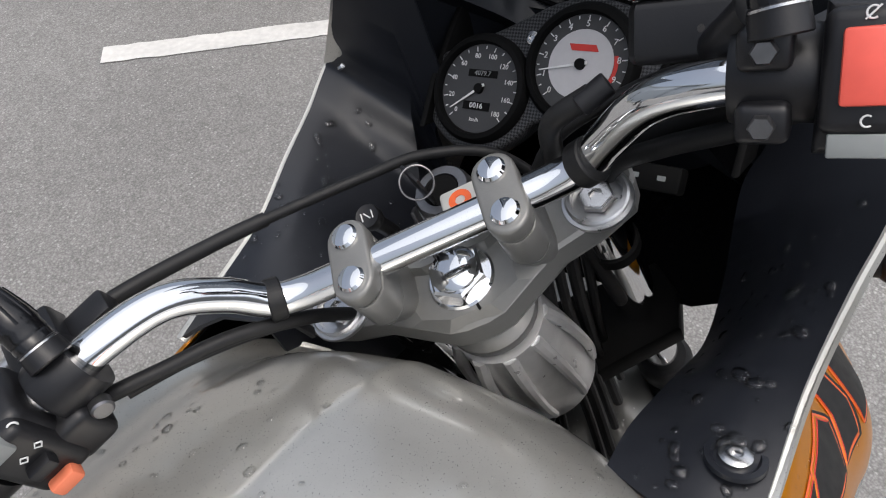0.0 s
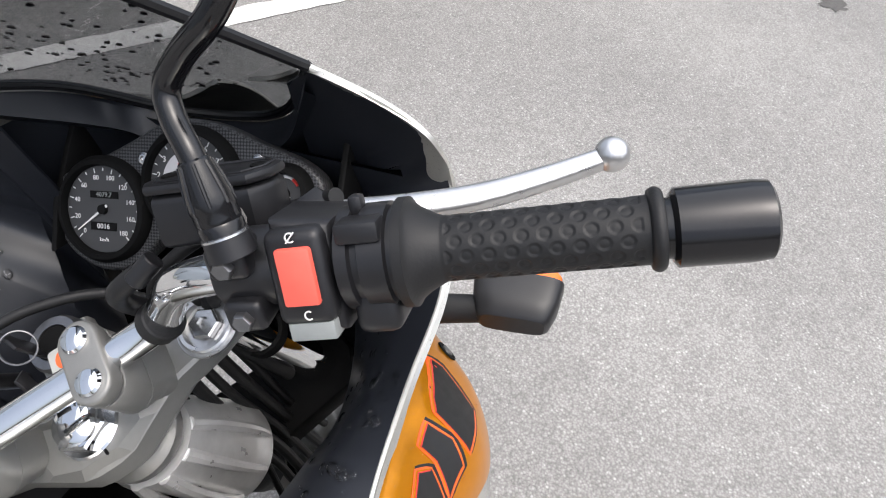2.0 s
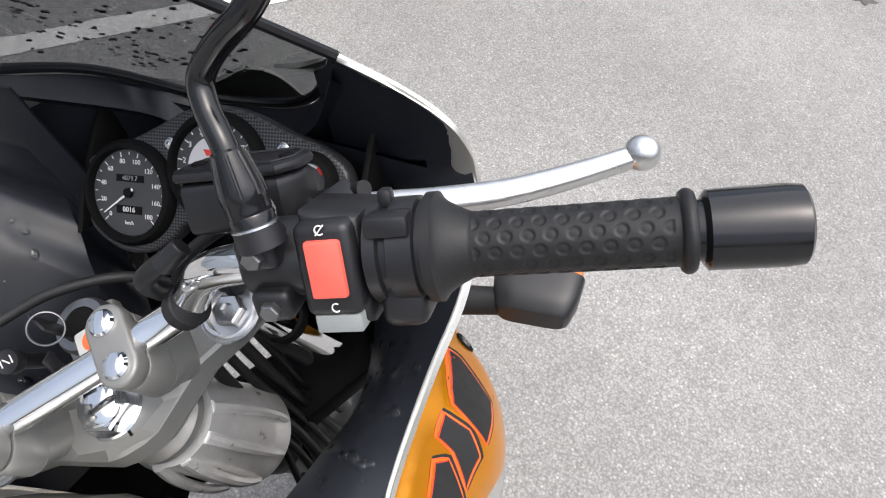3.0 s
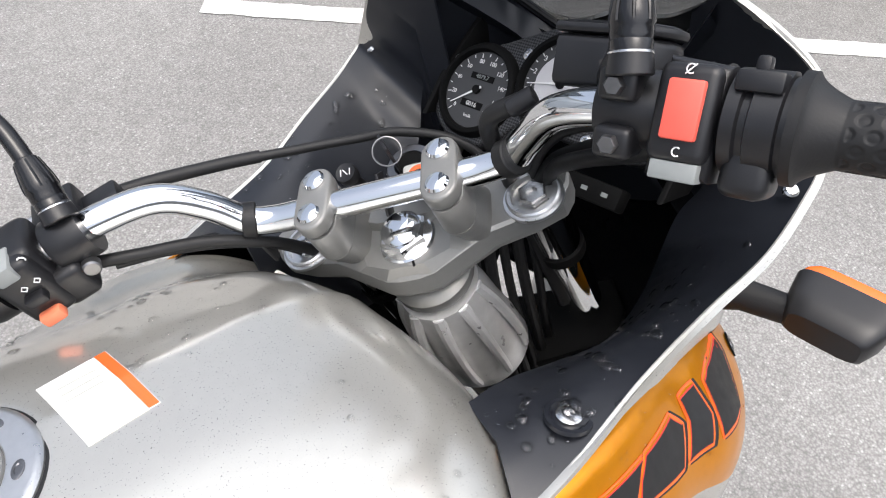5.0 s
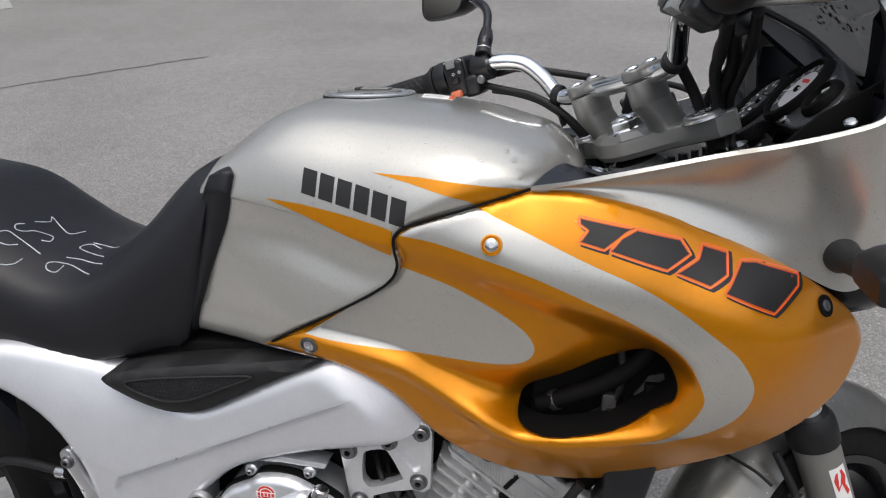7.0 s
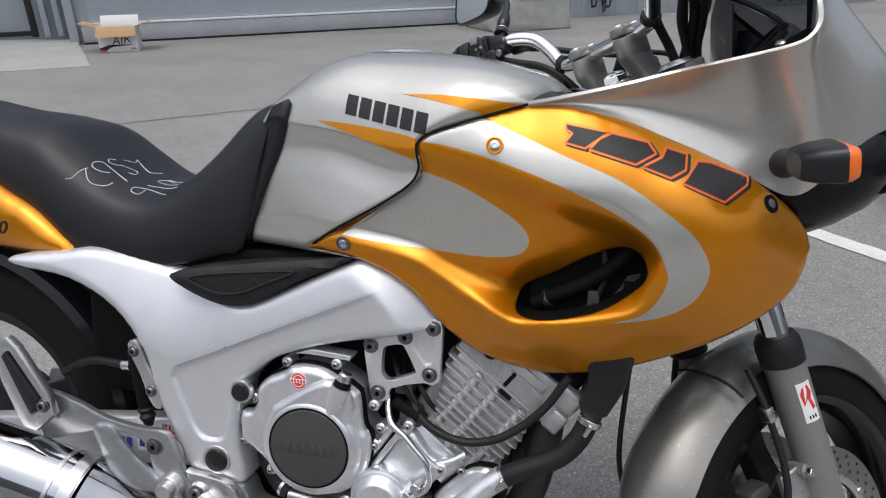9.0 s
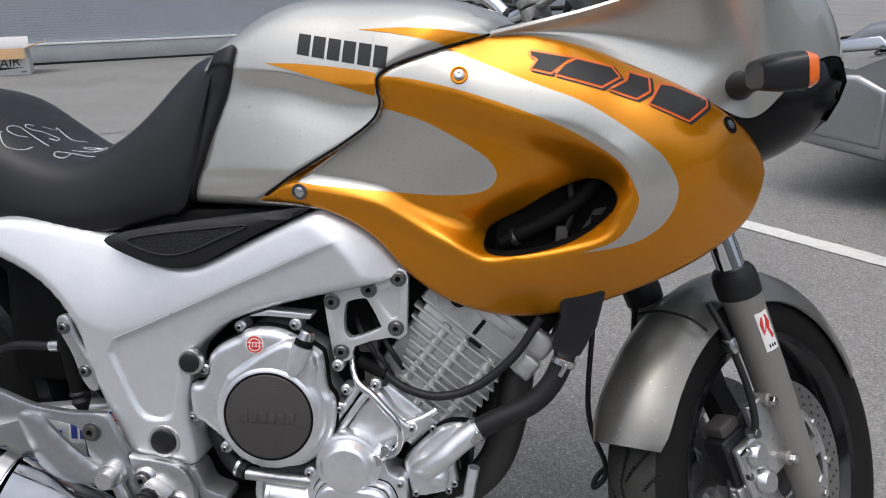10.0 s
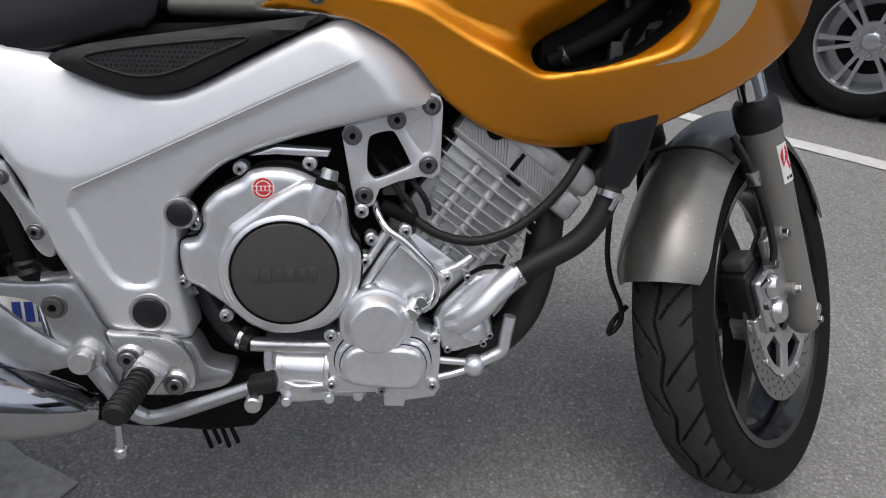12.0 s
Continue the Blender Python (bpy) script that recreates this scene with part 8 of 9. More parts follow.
part("inner_fender", block(-0.30, -0.06, -0.115, 0.115, 0.44, 0.68, 0.03, None, 3), M_MATT, bike, "black battery tray and inner fender")
sw = [(0.02, 0.430), (-0.10, 0.432), (-0.35, 0.400), (-0.60, 0.360), (-0.62, 0.310), (-0.58, 0.300), (-0.35, 0.320), (-0.10, 0.345), (0.02, 0.360)]
swing = part("swingarm", prism(sw, -0.150, -0.115, 0.008, seg=3), M_FRAME, bike, "silver swingarm with worn stickers")
part("swingarm_left", prism(sw, 0.115, 0.150, 0.008, seg=3), M_FRAME, bike)
stk = part("flag_sticker", block(-0.176, -0.090, -0.1515, -0.1508, 0.365, 0.422, 0, Matrix()), M_LABEL, swing, "white sticker with a small flag and blue bars")
part("flag_field", block(-0.128, -0.098, -0.1522, -0.1516, 0.392, 0.418, 0), M_BLUEINK, stk)
for w, k, mt_ in ((0.0042, 1, M_LABEL), (0.0020, 1, M_REDINK)):
    yy = -0.1524 if mt_ is M_LABEL else -0.1527
    part("flag_cross", block(-0.128, -0.098, yy - 0.0002, yy, 0.405 - w, 0.405 + w, 0), mt_, stk)
    part("flag_cross", block(-0.113 - w, -0.113 + w, yy - 0.0002, yy, 0.392, 0.418, 0), mt_, stk)
    for sgn in (1, -1):
        part("flag_diagonal", block(-0.0190, 0.0190, -0.0002, 0.0, -w * 0.55, w * 0.55, 0, Matrix.Translation((-0.113, yy + 0.00012, 0.405)) @ Matrix.Rotation(sgn * math.atan2(0.013, 0.015), 4, "Y")), mt_, stk)
for i in range(3):
    part("blue_bar", block(-0.172 + 0.014 * i, -0.162 + 0.014 * i, -0.1522, -0.1516, 0.372, 0.398, 0), M_BLUEINK, stk)
for i in range(4):
    part("blue_bar", block(-0.240 + 0.014 * i, -0.230 + 0.014 * i, -0.1512, -0.1502, 0.362, 0.384, 0), M_BLUEINK, swing)

# inner liners of the side panels
for s in (-1, 1):
    part("fairing_liner", prism([(0.46, 0.66), (0.70, 0.70), (0.76, 0.80), (0.70, 0.86), (0.56, 0.90), (0.47, 0.90)], min(s * 0.146, s * 0.150), max(s * 0.146, s * 0.150), 0), M_MATT, bike, "black inner liner of the side panel")
# exhaust
ex = part("exhaust_silencer", tube([(-0.080, -0.180, 0.268), (-0.100, -0.190, 0.273), (-0.150, -0.212, 0.294), (-0.215, -0.232, 0.323)], lambda f: 0.0205 + 0.034 * f ** 1.2, 32, 8), M_EXHAUST, bike, "chrome exhaust silencer and tapered joint")
part("silencer_can", tube([(-0.212, -0.232, 0.322), (-0.40, -0.262, 0.385), (-0.78, -0.30, 0.49)], 0.0575, 32, 8), M_EXHAUST, ex)
part("silencer_band", tube([(-0.214, -0.2325, 0.323), (-0.232, -0.2355, 0.329)], 0.0600, 32, 2), M_ALLOY, ex)
part("silencer_band", tube([(-0.246, -0.238, 0.3335), (-0.252, -0.239, 0.3355)], 0.0592, 32, 2), M_ALLOY, ex)
M_PIPE = mat("dull_dark_steel_pipe", (0.055, 0.052, 0.05), 0.5, 0.7, 0.25, 40)
part("header_pipe", tube([(0.500, -0.090, 0.520), (0.492, -0.105, 0.440), (0.470, -0.110, 0.360), (0.430, -0.105, 0.310), (0.375, -0.095, 0.282), (0.270, -0.085, 0.268), (0.100, -0.080, 0.245)], 0.025, 18, 8), M_PIPE, bike, "dull dark exhaust header pipe")
part("header_pipe", tube([(0.500, 0.090, 0.520), (0.485, 0.100, 0.440), (0.460, 0.105, 0.360), (0.420, 0.100, 0.310), (0.365, 0.09, 0.282), (0.27, 0.085, 0.268), (0.10, 0.08, 0.245)], 0.025, 18, 8), M_PIPE, bike, "dull dark exhaust header pipe")
part("belly_chamber", prism([(-0.130, 0.305), (-0.165, 0.278), (-0.119, 0.229), (-0.058, 0.214), (0.041, 0.202), (0.100, 0.206), (0.130, 0.237), (0.138, 0.256), (0.125, 0.296)], -0.140, 0.10, 0.012, seg=3), M_MATT, bike, "black exhaust chamber under the gearbox")
part("collector_box", block(-0.070, 0.105, -0.115, 0.115, 0.206, 0.262, 0.02, None, 3), M_MATT, bike, "black exhaust collector under the engine")
for i in range(4):
    part("stand_spring", rod((0.028 + 0.012 * i, -0.12, 0.205), (0.040 + 0.012 * i, -0.125, 0.170 + 0.006 * (i % 2)), 0.003), M_MATT, bike)
part("side_stand", tube([(0.120, 0.120, 0.270), (0.080, 0.200, 0.190), (0.030, 0.318, 0.094)], 0.0115, 14, 6), M_MATT, bike, "black side stand")
part("stand_foot", block(-0.03, 0.05, -0.022, 0.022, -0.004, 0.004, 0.002, Matrix.Translation((0.028, 0.325, 0.0852)) @ Matrix.Rotation(LEAN, 4, "X")), M_MATT, bike)
part("chain_side_cover", prism([(0.02, 0.46), (0.12, 0.45), (0.14, 0.36), (0.05, 0.34)], 0.125, 0.150, 0.005), M_ENGINE, bike)

# rubber knee pad below the seat
kp = spline([(-0.078, 0.682), (-0.040, 0.697), (0.050, 0.712), (0.142, 0.725), (0.212, 0.733), (0.140, 0.697), (0.072, 0.660), (0.040, 0.649), (0.006, 0.648), (-0.036, 0.660)], 4, True)
kpad = part("knee_pad", skin(kp, lambda P: -0.196 + 0.10 * np.clip(P[:, 1] - 0.66, 0, 1) + rounding(P, kp, 0.007, 0.005), step=0.010, thick=0.07), M_RUBBER, bike, "black rubber knee pad with a dotted inset", sharp=45)
ki = spline([(-0.040, 0.684), (0.000, 0.694), (0.080, 0.704), (0.128, 0.708), (0.090, 0.690), (0.050, 0.672), (0.020, 0.666), (-0.010, 0.670)], 4, True)
part("inset", skin(ki, lambda P: -0.1975 + 0.10 * np.clip(P[:, 1] - 0.66, 0, 1), step=0.010, thick=0.002), M_INSET, kpad)
part("inset_rim", tube([(float(x), -0.1985 + 0.10 * max(0.0, float(z) - 0.66), float(z)) for x, z in np.concatenate([ki, ki[:1]])], 0.0016, 8, 1), M_RUBBER, kpad)
bm = bmesh.new()
for i in range(34):
    for j in range(8):
        x, z = -0.040 + 0.0052 * i + 0.0026 * (j % 2), 0.667 + 0.0050 * j
        if inside((x, z), ki) and dist_many(np.array([(x, z)]), ki)[0] > 0.003:
            lathe([(0.0016, 0), (0.0012, 0.0010), (0, 0.0012)], 6, Matrix.Translation((x, -0.1975 + 0.10 * max(0, z - 0.66), z)) @ AX, bm)
tagged(part("dots", bm, M_INSET, kpad), kind="stuff")
part("seat_base", prism([(-0.30, 0.70), (-0.10, 0.685), (0.0, 0.692), (0.12, 0.705), (0.21, 0.712), (0.21, 0.735), (0.06, 0.724), (0.0, 0.722), (-0.30, 0.76)], -0.140, 0.140, 0.004), M_MATT, bike, "black seat base tray")
# bright alloy tube along the frame spar's crease, a modelled edge highlight
part("crease_highlight", tube([(float(x), float(y) - 0.0003, float(z)) for (x, z), y in zip(CREASE[2:16], frame_depth(CREASE[2:16]))], lambda f: 0.0003 + 0.0009 * f, 8, 2), M_ALLOY, frame_part)

# ---- front wheel details (fork frame) ----
for k in range(3):
    a = radians(100 + 120 * k)
    part("spoke", loft([[tuple(SPIN @ Matrix.Rotation(a, 4, "Z") @ Vector((r, w * sx, t * sy))) for sx, sy in ((1, 1), (-1, 1), (-1, -1), (1, -1))] for r, w, t in ((0.035, 0.030, 0.022), (0.09, 0.020, 0.018), (0.16, 0.018, 0.015), (0.208, 0.024, 0.018))], close_u=True), M_BLACK, fw)
part("hub", lathe([(0.0, -0.05), (0.034, -0.05), (0.040, -0.045), (0.040, 0.045), (0.034, 0.05), (0, 0.05)], 32, SPIN), M_BLACK, fw)


def brake_disc(s):
    m = WHEEL @ Matrix.Translation((0, s * 0.058, 0))
    outer = ring_pts(0, 0, 0.149, 60)
    holes = [ring_pts(0, 0, 0.112, 48)]
    for ring, r in enumerate((0.121, 0.1305, 0.140)):
        n = 30
        for i in range(n):
            a = 2 * math.pi * (i + 0.33 * ring) / n
            holes.append(ring_pts(r * math.cos(a), r * math.sin(a), 0.0030, 6))
    d = part("brake_disc", prism(outer, -0.0025, 0.0025, 0, holes=holes, m=m), M_DISC, fw, "drilled steel brake disc")
    cut = []
    for i in range(6):
        a0, a1 = 2 * math.pi * i / 6 + 0.14, 2 * math.pi * (i + 1) / 6 - 0.14
        cut.append([(0.060 * math.cos(a), 0.060 * math.sin(a)) for a in np.linspace(a0 + 0.1, a1 - 0.1, 5)] + [(0.098 * math.cos(a), 0.098 * math.sin(a)) for a in np.linspace(a1, a0, 7)])
    part("carrier", prism(ring_pts(0, 0, 0.111, 48), -0.0045, 0.0045, 0.001, holes=[ring_pts(0, 0, 0.036, 24), *cut], m=m), M_ALLOY, d)
    for i in range(10):
        a = 2 * math.pi * (i + 0.5) / 10
        part("rivet", rod(m @ Vector((0.111 * math.cos(a), s * 0.002, 0.111 * math.sin(a))), m @ Vector((0.111 * math.cos(a), s * 0.0065, 0.111 * math.sin(a))), 0.0065, seg=12), M_BOLT, d)
    return d


brake_disc(-1)
brake_disc(1)


def caliper(s):
    """Black slab with bright ends behind the fork leg, two cylinders and a bracket towards the leg."""
    def slab(x0, x1, a, b, z0, z1, bev):
        return block(x0, x1, min(s * a, s * b), max(s * a, s * b), z0, z1, bev, FORK, 3)
    c = part("brake_caliper", slab(-0.121, -0.066, 0.034, 0.0715, -0.722, -0.648, 0.004), M_BLACK, bike, "black and silver front brake caliper")
    part("caliper_end", slab(-0.124, -0.066, 0.031, 0.0725, -0.757, -0.7215, 0.004), M_ALLOY, c)
    part("caliper_window", slab(-0.1262, -0.1230, 0.036, 0.064, -0.742, -0.728, 0.003), M_ALLOY, c)
    part("caliper_top", slab(-0.112, -0.070, 0.036, 0.070, -0.648, -0.628, 0.005), M_COVER, c)
    part("caliper_side", slab(-0.114, -0.060, 0.070, 0.088, -0.752, -0.662, 0.008), M_ALLOY, c)
    for z in (-0.684, -0.726):
        part("piston_housing", rod(FORK @ Vector((-0.084, s * 0.086, z)), FORK @ Vector((-0.084, s * 0.101, z)), 0.0200, 0.0180, bev=0.004), M_ALLOY, c)
    for x, z in ((-0.110, -0.704), (-0.110, -0.742)):
        part("slide_pin", rod(FORK @ Vector((x, s * 0.084, z)), FORK @ Vector((x, s * 0.092, z)), 0.0052), M_SCREW, c)
    part("caliper_arm", slab(-0.066, -0.010, 0.076, 0.090, -0.735, -0.618, 0.004), M_ALLOY, c)
    for z in (-0.627, -0.723):
        part("lug", rod(FORK @ Vector((-0.024, s * 0.070, z)), FORK @ Vector((-0.024, s * 0.100, z)), 0.0105, bev=0.002), M_FORK, c)
        part("mount_bolt", rod(FORK @ Vector((-0.024, s * 0.099, z)), FORK @ Vector((-0.024, s * 0.109, z)), 0.0070, seg=6), M_BOLT, c)
    part("bleed_nipple", rod(FORK @ Vector((-0.108, s * 0.086, -0.672)), FORK @ Vector((-0.104, s * 0.098, -0.662)), 0.0048), M_BOLT, c)
    part("banjo_bolt", rod(FORK @ Vector((-0.080, s * 0.086, -0.650)), FORK @ Vector((-0.080, s * 0.104, -0.650)), 0.0078, seg=6), M_SCREW, c)
    part("brake_line", tube([tuple(FORK @ Vector(p)) for p in ((-0.082, s * 0.097, -0.652), (-0.072, s * 0.100, -0.630), (-0.062, s * 0.098, -0.590), (-0.056, s * 0.092, -0.545), (-0.052, s * 0.086, -0.505), (-0.045, s * 0.070, -0.46))], 0.0052, 12, 8), M_RUBBER, c)
    return c


caliper(-1)
caliper(1)
for s in (-1, 1):
    part("axle_bolt", rod(FORK @ Vector((0.0094, s * 0.090, -0.7794)), FORK @ Vector((0.0094, s * 0.116, -0.7794)), 0.0105, bev=0.002), M_BOLT, bike)
    part("pinch_bolt", rod(FORK @ Vector((0.004, s * 0.100, -0.795)), FORK @ Vector((0.004, s * 0.119, -0.795)), 0.006, seg=6), M_BOLT, bike)
    part("fender_stay", block(-0.034, 0.030, -0.005 + s * 0.066, 0.005 + s * 0.066, -0.535, -0.480, 0.004, FORK), M_MATT, bike)
part("hose_clamp_plate", block(-0.062, -0.048, -0.098, -0.080, -0.535, -0.512, 0.003, FORK), M_BOLT, bike)
part("speedo_cable", tube([tuple(FORK @ Vector(p)) for p in ((-0.03, 0.02, -0.30), (-0.130, 0.050, -0.40), (-0.173, 0.056, -0.462), (-0.201, 0.080, -0.548), (-0.209, 0.087, -0.601), (-0.208, 0.086, -0.650), (-0.215, 0.092, -0.675), (-0.232, 0.105, -0.684), (-0.222, 0.098, -0.668), (-0.190, 0.088, -0.66))], 0.0042, 10, 8), M_RUBBER, bike, "thin black speedometer cable")
part("fender_cord", tube([tuple(WHEEL @ Vector((math.cos(radians(106)) * r, y, math.sin(radians(106)) * r))) for r, y in ((0.300, -0.074), (0.322, -0.060), (0.337, -0.03), (0.341, 0.0), (0.337, 0.03))], 0.0022, 8, 6), M_RUBBER, bike)
# fork sticker
fs = [FORK @ Vector((0.005 + 0.0290 * math.cos(a), -0.090 + 0.0290 * math.sin(a), z)) for z in (-0.495, -0.555) for a in np.linspace(radians(-128), radians(-82), 8)]
bm = loft([[tuple(p) for p in fs[:8]], [tuple(p) for p in fs[8:]]], caps=False)
stick = part("fork_sticker", bm, M_LABEL, bike, "white sticker with a red emblem on the fork leg")
em = [(-115, -0.503), (-95, -0.500), (-87, -0.512), (-95, -0.522), (-86, -0.535), (-97, -0.538), (-105, -0.520), (-119, -0.530), (-123, -0.512)]
bm = bmesh.new()
bm.faces.new([bm.verts.new(FORK @ Vector((0.005 + 0.0294 * math.cos(radians(a)), -0.090 + 0.0294 * math.sin(radians(a)), z))) for a, z in em])
bmesh.ops.triangulate(bm, faces=bm.faces[:])
part("emblem", bm, M_REDINK, stick)
for i in range(3):
    part("mark", rod(FORK @ Vector((0.005 + 0.0292 * math.cos(radians(-113 + 9 * i)), -0.090 + 0.0292 * math.sin(radians(-113 + 9 * i)), -0.545)), FORK @ Vector((0.005 + 0.0292 * math.cos(radians(-113 + 9 * i)), -0.090 + 0.0292 * math.sin(radians(-113 + 9 * i)), -0.550)), 0.0012, seg=6), M_INK, stick)
# fittings seen inside the air scoop
sbk = part("radiator_bracket", prism([(0.575, 0.712), (0.598, 0.716), (0.604, 0.728), (0.622, 0.738), (0.630, 0.752), (0.618, 0.756), (0.606, 0.742), (0.590, 0.738), (0.584, 0.726)], -0.160, -0.156, 0.001), M_COVER, bike, "small dark radiator bracket inside the scoop")
part("bracket_bolt", rod((0.612, -0.158, 0.742), (0.612, -0.168, 0.742), 0.0065, bev=0.001), M_MATT, sbk)
part("bracket_clip", block(0.586, 0.603, -0.168, -0.158, 0.716, 0.731, 0.002), M_MATT, sbk)
part("scoop_hose", tube([(0.470, -0.158, 0.690), (0.500, -0.166, 0.706), (0.540, -0.168, 0.728), (0.575, -0.166, 0.756), (0.600, -0.158, 0.790)], 0.0105, 14, 6), M_MATT, bike, "black hose inside the scoop")
part("scoop_cable", tube([(0.520, -0.156, 0.672), (0.548, -0.166, 0.700), (0.560, -0.168, 0.735), (0.556, -0.160, 0.775)], 0.0045, 10, 6), M_RUBBER, bike)
part("connector", block(0.540, 0.556, -0.172, -0.158, 0.690, 0.716, 0.002), M_COVER, bike, "dark grey wiring connector")
part("hose_clip", rod((0.484, -0.160, 0.696), (0.491, -0.163, 0.700), 0.0122), M_SCREW, bike)

# ---- tank cap, labels, prints, screws ----
CAPM = Matrix.Translation((0.229, -0.002, 1.0290)) @ Matrix.Rotation(radians(-1.5), 4, "Y") @ Matrix.Scale(0.92, 4)
cap = part("filler_cap", lathe([(0.0, -0.008), (0.0645, -0.008), (0.0645, 0.001), (0.0625, 0.003), (0.0600, 0.0035), (0.0455, 0.0035), (0.0445, 0.0025), (0.0, 0.0025)], 64, CAPM), M_ALLOY, tank, "round bright tank filler cap with a grey centre")
part("cap_seal", lathe([(0.0640, -0.006), (0.0668, -0.006), (0.0664, -0.0012), (0.0640, -0.0006)], 64, CAPM), M_RUBBER, cap)
part("cap_centre", lathe([(0.0, 0.002), (0.0448, 0.002), (0.0440, 0.0045), (0.0420, 0.0050), (0.0, 0.0050)], 56, CAPM), M_CLAMP, cap)
part("key_flap", block(-0.012, 0.030, -0.011, 0.011, 0.005, 0.0085, 0.002, CAPM), M_CLAMP, cap)
part("flap_hinge", block(-0.020, -0.013, -0.013, 0.013, 0.005, 0.0095, 0.002, CAPM), M_COVER, cap)
part("flap_lug", block(-0.062, -0.044, -0.010, 0.010, 0.002, 0.0055, 0.002, CAPM), M_CLAMP, cap)
for k in range(7):
    a = radians(25 + 51.4 * k)
    part("cap_screw", lathe([(0.0046, 0.0030), (0.0046, 0.0040), (0.0038, 0.0043), (0.0026, 0.0043), (0.0022, 0.0037), (0, 0.0037)], 16, CAPM @ Matrix.Translation((0.0525 * math.cos(a), 0.0525 * math.sin(a), 0)) @ Matrix.Rotation(a, 4, "Z") @ Matrix.Diagonal((0.8, 1.5, 1, 1))), M_SCREW, cap)
lab = part("warning_label", drape([(0.3029, -0.0339), (0.3431, -0.0335), (0.3390, 0.0396), (0.2968, 0.0361)], TANK_TREE, 0.0006, 0.006, "z"), M_LABEL, tank, "white paper warning label with an orange strip")
part("orange_strip", drape([(0.3365, -0.0330), (0.3427, -0.0332), (0.3386, 0.0392), (0.3316, 0.0386)], TANK_TREE, 0.0011, 0.006, "z"), M_FLAME, lab)
for i in range(6):
    y = -0.020 + 0.0085 * i
    part("print_line", drape([(0.305, y), (0.328, y), (0.328, y + 0.0016), (0.305, y + 0.0016)], TANK_TREE, 0.0011, 0.004, "z"), M_EDGE, lab)
# orange flashes on the tank side
part("orange_flash", drape([(0.2805, 0.9623), (0.3363, 0.9622), (0.3817, 0.9592), (0.4330, 0.9543), (0.4470, 0.9525), (0.4300, 0.9440), (0.4134, 0.9385), (0.3934, 0.9380), (0.3880, 0.9415), (0.3539, 0.9492), (0.3215, 0.9561)], TANK_TREE, 0.0007, 0.005), M_GOLD, tank, "gold painted flash on the tank")
part("orange_flash", drape([(0.1496, 0.9233), (0.1966, 0.9213), (0.2415, 0.9165), (0.2940, 0.9090), (0.3072, 0.9056), (0.3083, 0.8929), (0.3058, 0.8780), (0.2773, 0.8861), (0.2339, 0.8992), (0.1973, 0.9102)], TANK_TREE, 0.0013, 0.0032), M_GOLD, tank, "gold painted flash on the tank")
# brand on the tank as plain slanted blocks
bx0, bx1, bz0, bz1 = 0.1965, 0.3225, 0.9610, 0.9375
def brand_at(u, v):
    return (bx0 + (bx1 - bx0) * u + 0.002 - v * 0.004, bz0 + (bz1 - bz0) * u - v * 0.0270)


for i in range(6):
    u0 = i * 0.170
    part("brand_block", drape([brand_at(u0, 0), brand_at(u0 + 0.135, 0), brand_at(u0 + 0.150, 1), brand_at(u0 + 0.015, 1)], TANK_TREE, 0.0008, 0.006), M_INK, tank)
# model mark on the fairing as plain slanted blocks with a red outline
def mark_at(u, v):
    """u along the mark, v across it, on the gold panel."""
    a, b = np.array((0.497, 0.9330)), np.array((0.716, 0.8790))
    ctr = a + (b - a) * u + np.array((0, 0.006)) * math.sin(math.pi * u)
    return (float(ctr[0] - 0.008 * v - 0.016 * u * v), float(ctr[1] - 0.021 * v - 0.010 * u * v))


blocks = ([(0.00, 0.0), (0.235, 0.0), (0.165, 1.0), (0.045, 1.0), (0.06, 0.45), (0.015, 0.30)], [(0.255, 0.0), (0.45, 0.0), (0.52, 0.35), (0.46, 1.0), (0.19, 1.0), (0.21, 0.4)], [(0.55, 0.0), (0.66, 0.0), (0.70, 0.55), (0.66, 1.0), (0.50, 1.0), (0.56, 0.4)], [(0.73, 0.1), (0.79, 0.0), (1.00, 0.0), (1.02, 0.25), (0.97, 1.0), (0.73, 1.0)])
for bl in blocks:
    pl = np.array([mark_at(u, v) for u, v in bl])
    c = pl.mean(0)
    fine = np.concatenate([np.linspace(p, q, 5, endpoint=False) for p, q in zip(pl, np.roll(pl, -1, axis=0))])

    def spread(g):
        """The outline moved outwards by g, or inwards where g is negative."""
        t = np.roll(fine, -1, axis=0) - np.roll(fine, 1, axis=0)
        nr = np.stack([t[:, 1], -t[:, 0]], 1) / np.linalg.norm(t, axis=1)[:, None]
        turn = np.sum(fine[:, 0] * np.roll(fine[:, 1], -1) - np.roll(fine[:, 0], -1) * fine[:, 1])
        return fine + nr * (g if turn > 0 else -g)
    part("mark_shadow", drape(spread(0.0022) + np.array((0.0030, -0.0022)), FAIR_TREE, 0.0006, 0.006), M_INK, fairing)
    part("mark_outline", drape(spread(0.0016), FAIR_TREE, 0.0010, 0.004), M_FLAME, fairing)
    part("mark_gold", drape(spread(0.0003), FAIR_TREE, 0.0013, 0.004), M_GOLD, fairing)
    part("mark_line", drape(spread(-0.0006), FAIR_TREE, 0.0016, 0.004), M_REDINK, fairing)
    part("mark_block", drape(spread(-0.0014), FAIR_TREE, 0.0019, 0.004), M_INK, fairing)
